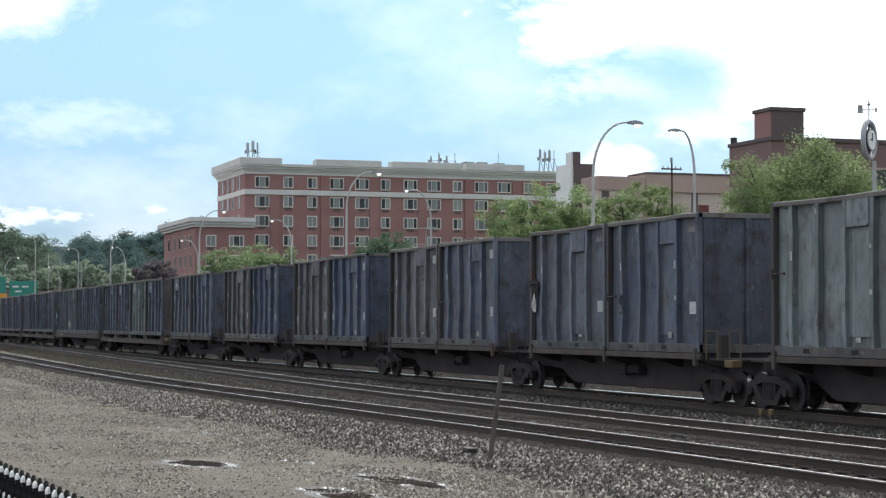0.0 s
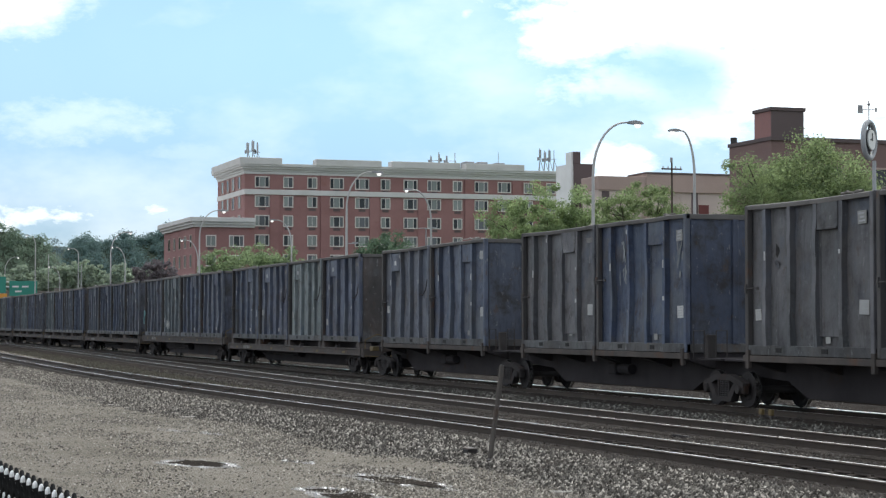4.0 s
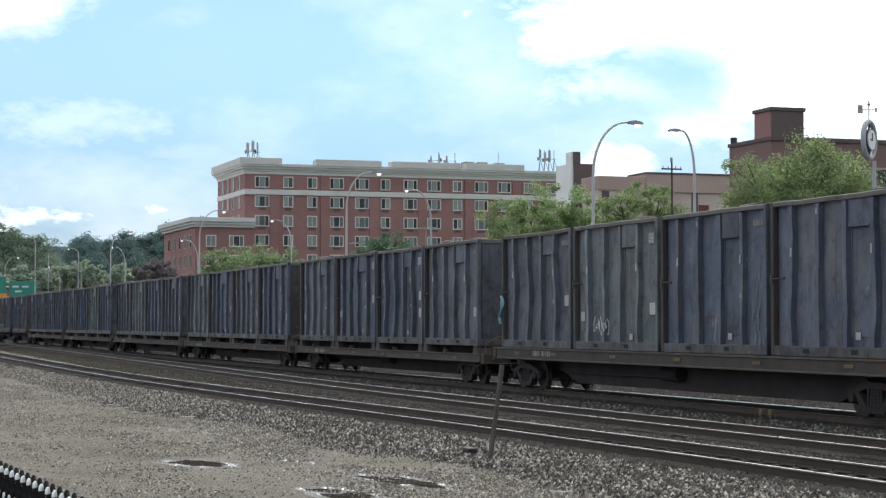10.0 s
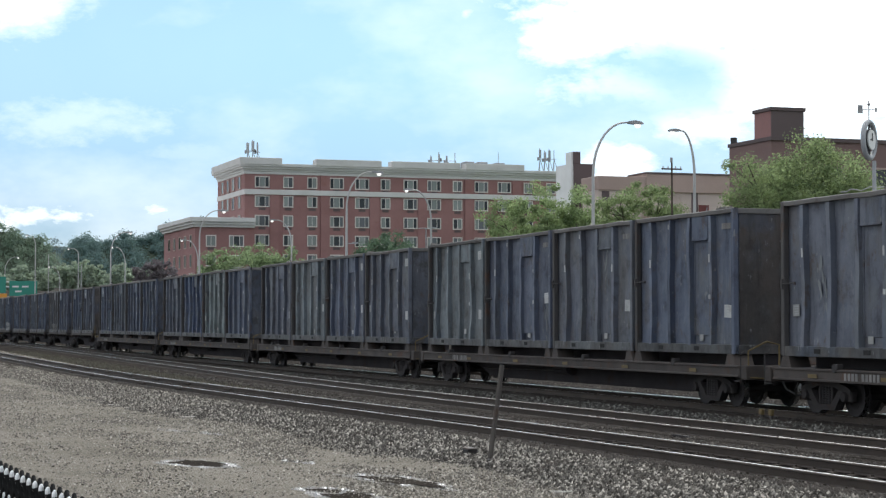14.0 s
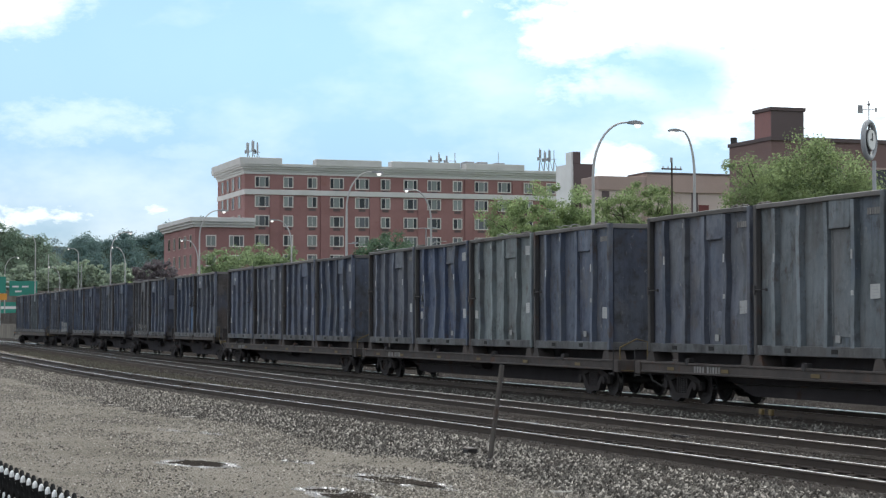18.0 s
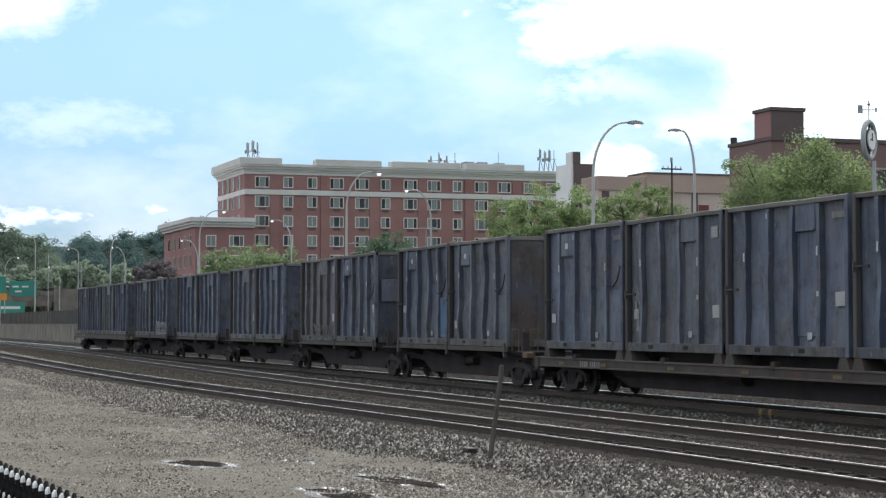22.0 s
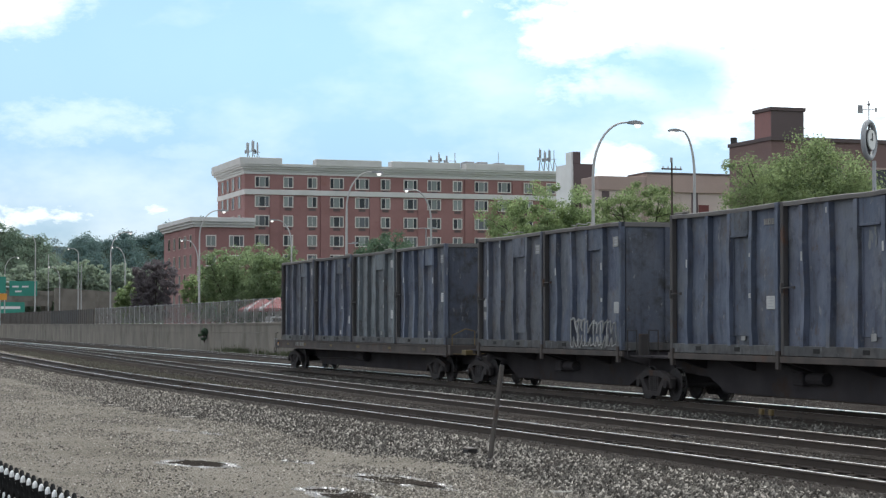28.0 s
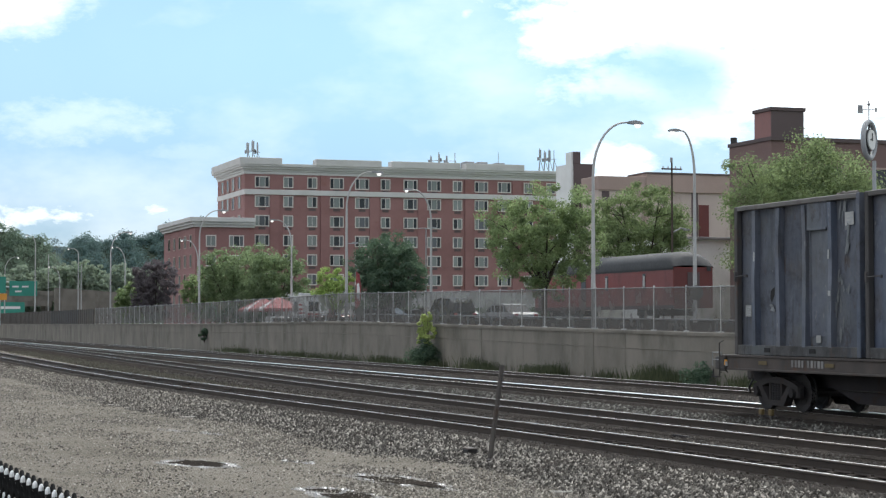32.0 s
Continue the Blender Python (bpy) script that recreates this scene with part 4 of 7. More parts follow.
HUE = {"slate": "slate grey", "steel": "dull steel-blue", "grey_green": "grey-green", "blue": "faded blue", "grey_brown": "grey-brown", "pale_green": "pale grey-green", "deep_blue": "deep blue"}


def bulge(seed, amount):
    """How far a side wall is pushed out at x and z: smooth dents and bulges between the frame members."""
    def f(x, z, side):
        hold = min(1.0, min(x, LONG - x) / 0.7) * min(1.0, max(0.0, min(z - 0.30, TALL - 0.10 - z)) / 0.6)
        n = noise.noise((x * 0.42 + seed * 7.1, z * 0.36 + side * 5, seed * 1.3)) + 0.55 * noise.noise((x * 1.3 + seed, z * 0.9, side * 3 + 9)) + 0.30 * noise.noise((x * 3.1 + seed, z * 2.3, side * 3 + 5))
        return hold * amount * n
    return f


def wave(seed, amount):
    """How far a rib is bent sideways at height z."""
    def f(x, z):
        hold = max(0.0, min(z - 0.3, TALL - 0.1 - z)) / (TALL / 2)
        return hold * amount * (noise.noise((x * 0.35 + seed * 3.7, z * 0.30, seed)) + 0.35 * noise.noise((x * 2.0 + seed, z * 1.1, seed + 4)))
    return f


def container_set(seed, turned=False):
    """The shared meshes of one kind of dented waste container; x runs along it, the front end is at LONG."""
    rng = random.Random(seed)
    amount = (0.05, 0.075, 0.095, 0.06, 0.08, 0.05, 0.10)[seed % 7]
    out, bend = bulge(seed, amount), wave(seed, amount * 0.6)
    s = {}
    g = Geo()
    nx, nz = 42, 18
    for side, y in ((-1, -HALF + 0.15), (1, HALF - 0.15)):
        g.sheet([[(LONG * i / nx, y + side * out(LONG * i / nx, 0.2 + (TALL - 0.25) * k / nz, side), 0.2 + (TALL - 0.25) * k / nz) for i in range(nx + 1)] for k in range(nz + 1)])
    s["shell"] = g
    g = Geo()
    for x, d in ((0.03, -1), (LONG - 0.05, 1)):
        g.sheet([[(x + d * 0.4 * out(1.0 + 0.3 * i, 0.2 + (TALL - 0.25) * k / nz, d * 2), (-HALF + 0.10) + (2 * HALF - 0.2) * i / 8, 0.2 + (TALL - 0.25) * k / nz) for i in range(9)] for k in range(nz + 1)])
    g.box(0.05, LONG - 0.05, -HALF + 0.12, HALF - 0.12, 0.16, 0.22)
    for x in (0.0, LONG - 0.06):
        g.box(x - 0.02, x + 0.08, 0.12, 0.30, 0.22, TALL - 0.14, 0.02)
    s["end_wall"] = g
    ribs = []
    xs = [x + (0.16 if turned else 0.0) + rng.uniform(-0.03, 0.03) for x in (1.00, 2.23, 3.46, 4.66)]
    for side in (-1, 1):
        for x in xs:
            r = Geo()
            base = -HALF + 0.15 if side < 0 else HALF - 0.15
            rows = []
            for k in range(nz + 1):
                z = 0.22 + (TALL - 0.36) * k / nz
                c = x + bend(x, z)
                o = out(c, z, side)
                rows.append([(c + dx, base + side * (o + dy), z) for dx, dy in ((-0.092, -0.01), (-0.080, 0.152), (0.080, 0.152), (0.086, -0.01))])
            r.sheet(rows)
            # slot 1, the rib's outer face, gets the lightened paint
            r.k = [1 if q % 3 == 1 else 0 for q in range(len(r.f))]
            ribs.append(r)
    s["ribs"] = ribs
    g = Geo()
    wob = lambda x: 0.018 * noise.noise((x * 0.9, seed, 4)) + 0.02 * math.sin(math.pi * x / LONG) * rng_tilt
    rng_tilt = rng.uniform(-1.5, 1.0)
    for side in (-1, 1):
        rows = []
        for i in range(13):
            x = LONG * i / 12
            w = wob(x)
            rows.append([(x, side * (HALF - 0.13), TALL - 0.115 + w), (x, side * (HALF + 0.0), TALL - 0.115 + w), (x, side * (HALF + 0.012), TALL - 0.02 + w), (x, side * (HALF - 0.02), TALL + w), (x, side * (HALF - 0.13), TALL + w), (x, side * (HALF - 0.13), TALL - 0.115 + w)])
        g.sheet(rows)
    for x in (0.0, LONG - 0.10):
        g.box(x, x + 0.10, -HALF + 0.02, HALF - 0.02, TALL - 0.15, TALL - 0.01, 0.012)
    s["top_rail"] = g
    g = Geo()
    for side in (-1, 1):
        g.box(0.02, LONG - 0.02, side * (HALF - 0.07) - 0.07, side * (HALF - 0.07) + 0.07, 0.0, 0.245, 0.012)
    for x in (0.0, LONG - 0.12):
        g.box(x, x + 0.12, -HALF + 0.02, HALF - 0.02, 0.0, 0.24, 0.012)
    s["bottom_rail"] = g
    s["post"] = Geo().box(-0.075, 0.075, -0.075, 0.075, 0.0, TALL - 0.01, 0.015)
    s["slot"] = Geo().box(-0.14, 0.14, -0.008, 0.008, -0.055, 0.055)
    # the hatch: a proud plate under the rim, its lip, and a flush door with raised edges below it
    g = Geo().box(-0.50, 0.44, -0.115, 0.03, 1.06, 1.72, 0.012)
    g.box(-0.47, 0.41, -0.135, 0.0, 1.02, 1.075, 0.008)
    g.box(-0.44, 0.40, -0.030, 0.03, -1.48, 1.02, 0.010)
    g.box(-0.50, -0.44, -0.050, 0.03, -1.48, 1.02, 0.008)
    s["hatch"] = g
    # the lower door of a container that is turned about: a sheet with a curved upper edge
    g = Geo().prism([(-0.58, -1.35), (0.58, -1.35), (0.58, 0.30), (0.30, 0.16), (-0.05, 0.12), (-0.58, 0.14)], -0.028, 0.03)
    s["low_door"] = g
    # sagging cover over the open top, with bows
    rows = []
    for i in range(13):
        x = 0.1 + (LONG - 0.2) * i / 12
        rows.append([(x, -HALF + 0.12 + (2 * HALF - 0.24) * j / 6, TALL - 0.05 + 0.05 * math.sin(math.pi * j / 6) + 0.05 * noise.noise((x * 1.2, j * 0.7, seed))) for j in range(7)])
    s["cover"] = Geo().sheet(rows)
    g = Geo()
    g.box(-0.05, 0.03, -0.05, 0.02, -0.12, 0.12, 0.008)
    g.tube([(-0.02, -0.03, 0), (0.62, -0.03, 0.02)], 0.016, 6)
    g.box(0.58, 0.64, -0.05, 0.0, -0.03, 0.04, 0.006)
    s["latch"] = g
    s["placard"] = Geo().box(-0.21, 0.21, -0.005, 0.005, -0.165, 0.165, 0.002)
    s["plate"] = Geo().box(-0.19, 0.19, -0.005, 0.005, -0.15, 0.15, 0.002)
    s["reflector"] = Geo().box(-0.034, 0.034, -0.005, 0.005, -0.11, 0.11, 0.002)
    s["sticker"] = Geo().box(-0.11, 0.11, -0.005, 0.005, -0.085, 0.085, 0.002)
    s["mark"] = Geo().box(-0.06, 0.06, -0.004, 0.004, -0.007, 0.007)
    s["number_bar"] = Geo().box(-0.040, 0.040, -0.004, 0.004, -0.075, 0.075)
    s["out"] = out
    s["xs"] = xs
    made = {}
    for k, g in s.items():
        if isinstance(g, Geo):
            made[k] = g
    meshes = {"ribs": [r.mesh("rib", M["slate"], M["slate"]) for r in ribs], "out": out, "xs": xs}
    for k, g in made.items():
        mat = {"cover": "cover", "slot": "dark_slot", "placard": "white_label", "plate": "white_label", "reflector": "white_label", "sticker": "white_label", "mark": "grey_paint", "number_bar": "faded_white"}.get(k, "slate")
        meshes[k] = g.mesh(k, M[mat])
    return meshes


SETS = [container_set(s) for s in (1, 2, 3, 4, 5, 6, 7)]
TURNED_SETS = [container_set(s, True) for s in (8, 9, 10)]


def painted(ob, *mats):
    for slot, mat in zip(ob.material_slots, mats):
        slot.link = "OBJECT"
        slot.material = mat
    return ob


def ragged(seed, wide, tall, gap=0.0, shards=1):
    """Torn shapes in the plane of a side wall: one with a jagged outline that curls away by gap, or a scatter of upright shards."""
    rng = random.Random(seed)
    g = Geo()
    for q in range(shards):
        n = rng.choice((7, 9, 11))
        w, h = (wide, tall) if shards == 1 else (wide * rng.uniform(0.10, 0.42), tall * rng.uniform(0.12, 0.55))
        x, z = (0.0, 0.0) if shards == 1 else (wide * rng.gauss(0, 0.55), tall * rng.gauss(0, 0.55))
        lean = rng.uniform(-0.35, 0.35)
        ring = [rng.uniform(0.35, 1.15) for k in range(n)]
        b = len(g.v)
        g.v.append((x, -0.3 * gap - 0.0025 * q, z))
        for k in range(n):
            a = 2 * math.pi * k / n
            g.v.append((x + w * ring[k] * math.cos(a) + lean * h * ring[k] * math.sin(a), -gap * (1 + math.sin(3.0 * k)) - 0.0025 * q, z + h * ring[k] * math.sin(a)))
        for k in range(n):
            g.face(b, b + 1 + k, b + 1 + (k + 1) % n)
    return g


def build_container(paint, kind, seed, tag="", rusty=False, flip=False, marks="P R1.2 S"):
    rng = random.Random(seed)
    s = TURNED_SETS[seed % len(TURNED_SETS)] if flip else SETS[seed % len(SETS)]
    out = s["out"]
    mat = M[paint]
    t = thing("waste_container", "dented %s waste container on a rail car%s" % (HUE[paint], tag), "container", group="waste containers of the train")
    painted(part("shell", s["shell"], None, t), mat)
    # ends that are not rusty take the darkened, shaded copy of the paint
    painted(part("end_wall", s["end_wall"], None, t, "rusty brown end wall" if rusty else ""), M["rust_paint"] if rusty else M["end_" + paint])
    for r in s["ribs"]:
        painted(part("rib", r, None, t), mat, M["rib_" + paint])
    painted(part("top_rail", s["top_rail"], None, t, "grey top rail with skimming sun put into its colour"), M["top_rail"])
    painted(part("bottom_rail", s["bottom_rail"], None, t, "scraped dirty bottom rail"), M["rail_paint"])
    for x in (0.075, LONG - 0.075):
        for y in (-HALF + 0.06, HALF - 0.06):
            painted(part("corner_post", s["post"], None, t, at=shift(x, y, 0.004)), M["edge_paint"] if x < 1 else mat)
    part("cover", s["cover"], None, t, "sagging brown-grey cover over the load")
    if seed % 3 == 0:
        a = rng.uniform(0.5, 3.2)
        pts = [(a + 0.22 * k, -HALF + 0.05 + 0.05 * math.sin(k * 1.7), TALL + 0.03 + 0.06 * abs(math.sin(k * 0.9 + a))) for k in range(9)]
        part("tie_cord", Geo().tube(pts, 0.014, 5), M["worn_white"], t, "loose pale cord along the rim")
    if rng.random() < 0.55:
        a, long = rng.choice((0.15, 4.6, 5.0)), rng.uniform(0.5, 0.95)
        g = Geo()
        g.tube([(a + long * k / 7, -HALF + 0.06 + 0.04 * noise.noise((k * 0.9, seed, 1.0)), TALL + 0.02 + 0.05 * noise.noise((k * 0.7, seed, 5.0))) for k in range(8)], [0.03 + 0.035 * abs(noise.noise((k * 1.3, seed, 9.0))) for k in range(8)], 7)
        part("rolled_cover_edge", g, M["cover"], t, "bunched dark edge of the cover over the rim")
    for x in (1.70, 3.90):
        part("fork_pocket", s["slot"], None, t, "dark fork pocket", at=shift(x, -HALF - 0.004, 0.13))
        part("fork_pocket", s["slot"], None, t, at=shift(x, HALF + 0.004, 0.13))
    side = -HALF + 0.15
    # the side hatch with its bracket lies between two ribs
    i = len(s["xs"]) - 2
    hx = 0.5 * (s["xs"][i] + s["xs"][i + 1])
    if not flip:
        painted(part("hatch", s["hatch"], None, t, at=shift(hx, side - out(hx, 1.9, -1) - 0.01, 1.95)), mat)
    if flip:
        # turned about: a service box on the second panel and a hanging chain at the leading end
        bx = 0.5 * (s["xs"][0] + s["xs"][1])
        box = painted(part("service_box", Geo().box(-0.46, 0.44, -0.13, 0.02, -0.34, 0.36, 0.015), M["slate"], t, at=shift(bx, side, 3.20)), mat)
        painted(part("low_door", s["low_door"], None, t, at=shift(0.5 * (s["xs"][-1] + LONG), side - 0.02, 1.62)), mat)
        part("box_sticker", s["sticker"], None, box, "small white sticker", at=shift(0.02, -0.14, -0.02))
        part("chain", Geo().tube([(LONG - 0.12, -HALF - 0.02, 2.45), (LONG - 0.30, -HALF - 0.03, 2.05), (LONG - 0.62, -HALF - 0.03, 1.86), (LONG - 1.12, -HALF - 0.02, 1.90)], 0.022, 6), M["underframe"], t, "dark hanging chain")
    painted(part("latch", s["latch"], None, t, "rusty latch bar", at=shift(0.10, -HALF - 0.01, rng.uniform(1.5, 2.1))), M["edge_paint"])

    def stick(name, x, z, label="", m=None, proud=0.0):
        ob = part(name, s[name], None, t, label, at=shift(x, side - max(0.0, out(x, z, -1)) - 0.035 - proud, z) @ pose(0, 0, 0, 0, rng.uniform(-3, 3), 0))
        return painted(ob, M[m]) if m else ob

    on_rib = 0.115
    first, last, lead, tail = s["xs"][0], s["xs"][-1], 5.50, 0.52
    stick("reflector", first + 0.02, rng.uniform(2.38, 2.52), "white reflector strip", None, on_rib)
    stick("reflector", last - 0.02, rng.uniform(2.36, 2.50), "", None, on_rib)
    if rng.random() < 0.6:
        painted(part("tag", s["sticker"], None, t, at=shift(last, side - max(0.0, out(last, 1.48, -1)) - 0.15, 1.48) @ Matrix.Diagonal((0.5, 1, 0.7, 1))), M["worn_white"])
    if rng.random() < 0.5:
        painted(part("tag", s["reflector"], None, t, at=shift(s["xs"][1] - 0.03, side - max(0.0, out(s["xs"][1], 3.4, -1)) - 0.15, 3.42) @ Matrix.Diagonal((0.9, 1, 0.6, 1))), M["worn_white"])
    for mark in marks.split():
        kind, where = mark[0], mark[1:]
        if kind == "P":
            q = stick("plate", lead - 0.08, 3.18, "worn white plate with illegible print", "worn_white")
            for k in range(3):
                part("print_line", s["mark"], None, q, at=shift(rng.uniform(-0.05, 0.05), -0.008, 0.09 - 0.085 * k) @ Matrix.Diagonal((rng.uniform(1.2, 2.4), 1, rng.uniform(1.5, 3.0), 1)))
        elif kind == "N":
            for k in range(6):
                stick("number_bar", lead - 0.30 + 0.105 * k, 3.30)
        elif kind in "RL":
            z = float(where)
            p = stick("placard", lead if kind == "R" else tail, z, "white placard with lines of small print", None if kind == "R" else "worn_white")
            if kind == "L":
                p.matrix_basis = p.matrix_basis @ Matrix.Diagonal((0.72, 1, 0.85, 1))
            for k in range(4):
                part("print_line", s["mark"], None, p, at=shift(rng.uniform(-0.04, 0.04), -0.008, 0.11 - 0.07 * k) @ Matrix.Diagonal((rng.uniform(1.6, 2.8), 1, 1.3, 1)))
        elif kind == "S":
            stick("sticker", rng.uniform(3.85, 4.10), rng.uniform(0.40, 0.50), "small white sticker", "worn_white")
        else:
            x, z = (float(v) for v in where.split(":"))
            far = side - out(x, z, -1) - (0.165 if min(abs(x - v) for v in s["xs"]) < 0.14 else 0.010)
            number = int(100 * x + 10 * z) + seed
            if kind == "T":
                part("torn_spot", ragged(number, 0.14, 0.24), M["dark_slot"], t, "dark tear in the sheet steel", at=shift(x, far, z))
                painted(part("bent_flap", ragged(number + 5, 0.11, 0.16, 0.06), M["slate"], t, at=shift(x + 0.05, far - 0.01, z - 0.30)), M["scraped"] if seed % 2 else mat)
            elif kind == "W":
                tagged(part("scraped_patch", ragged(number, 0.20, 0.62, 0.0, 14), M["scraped"], t, at=shift(x, far, z)), "pale flakes of a scraped patch", kind="stuff")
            else:
                g = Geo()
                for k in range(4):
                    u, v = rng.uniform(-0.2, 0.2), rng.uniform(-0.25, 0.25)
                    g.tube([(u, 0, v), (u + rng.uniform(-0.08, 0.08), 0, v - rng.uniform(0.1, 0.4))], 0.012, 4)
                part("scratch", g, M["faded_white"], t, "thin pale scratches", at=shift(x, far, z))
    return t


def truck_meshes():
    m = {}
    g = Geo()
    # side frame: an arched casting with open windows beside the spring nest
    g.prism([(-1.12, 0.62), (-0.95, 0.69), (-0.36, 0.83), (0.36, 0.83), (0.95, 0.69), (1.12, 0.62), (1.12, 0.50), (0.90, 0.53), (0.36, 0.68), (-0.36, 0.68), (-0.90, 0.53), (-1.12, 0.50)], -0.10, 0.10)
    g.prism([(-0.80, 0.58), (-0.62, 0.60), (-0.28, 0.26), (0.28, 0.26), (0.62, 0.60), (0.80, 0.58), (0.46, 0.13), (-0.46, 0.13)], -0.12, 0.09)
    for x in (-0.32, 0.24):
        g.box(x, x + 0.08, -0.09, 0.09, 0.22, 0.72, 0.012)
    for x in (-1.14, 0.70):
        g.box(x, x + 0.44, -0.08, 0.08, 0.34, 0.62, 0.03)
    m["side_frame"] = g.mesh("side_frame", M["truck_iron"])
    g = Geo().tube([(0, -0.04, 0.26 + 0.019 * k) for k in range(23)], [0.066 if k % 3 else 0.048 for k in range(23)], 9)
    m["spring"] = g.mesh("spring", M["wheel"])
    m["cap"] = Geo().tube([(0, -0.16, 0.46), (0, 0.02, 0.46)], [0.11, 0.15], 12).mesh("bearing_cap", M["truck_iron"])
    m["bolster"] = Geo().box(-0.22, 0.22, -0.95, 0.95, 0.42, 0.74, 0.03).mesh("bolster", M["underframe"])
    g = Geo()
    R, n = 0.46, 28
    for side in (-1, 1):
        y = 0.755 * side
        prof = [(-0.07, 0.10), (-0.05, 0.30), (-0.065, R - 0.06), (-0.065, R), (0.055, R), (0.060, R + 0.026), (0.085, R + 0.020), (0.085, R - 0.06), (0.02, 0.30), (0.05, 0.10)]
        b = len(g.v)
        for j in range(n):
            a = 2 * math.pi * j / n
            g.v += [(r * math.cos(a), y - side * o, r * math.sin(a)) for o, r in prof]
        w = len(prof)
        for j in range(n):
            k = (j + 1) % n
            for i in range(w - 1):
                g.slot = 1 if i == 3 else 0
                g.face(b + j * w + i, b + j * w + i + 1, b + k * w + i + 1, b + k * w + i)
    g.slot = 0
    g.tube([(0, -1.0, 0), (0, 1.0, 0)], 0.09, 10)
    # a chalk mark and lightening bosses let the turning be seen
    for side in (-1, 1):
        for k in range(5):
            a = 2 * math.pi * k / 5
            g.tube([(0.24 * math.cos(a), 0.80 * side, 0.24 * math.sin(a)), (0.24 * math.cos(a), 0.825 * side, 0.24 * math.sin(a))], 0.035, 6)
    m["wheelset"] = g.mesh("wheelset", M["wheel"], M["tread"])
    return m


TRUCK = truck_meshes()
WHEELS = []  # wheelset, and its place along the train


def build_truck(car, x, along):
    t = part("truck", TRUCK["bolster"], None, car, "dark rusty four-wheel truck", at=shift(x, 0, 0))
    for y in (-0.98, 0.98):
        part("side_frame", TRUCK["side_frame"], None, t, at=shift(0, y, 0))
        for dx in (-0.14, 0.0, 0.14):
            part("spring", TRUCK["spring"], None, t, at=shift(dx, y, 0) @ (pose(0, 0, 0, 0, 0, 180) if y > 0 else Matrix()))
        for dx in (-0.89, 0.89):
            part("bearing_cap", TRUCK["cap"], None, t, at=shift(dx, y, 0) @ (pose(0, 0, 0, 0, 0, 180) if y > 0 else Matrix()))
    for dx in (-0.89, 0.89):
        w = part("wheelset", TRUCK["wheelset"], None, t, at=shift(dx, 0, 0.46))
        WHEELS.append((w, dx, along + x + dx))


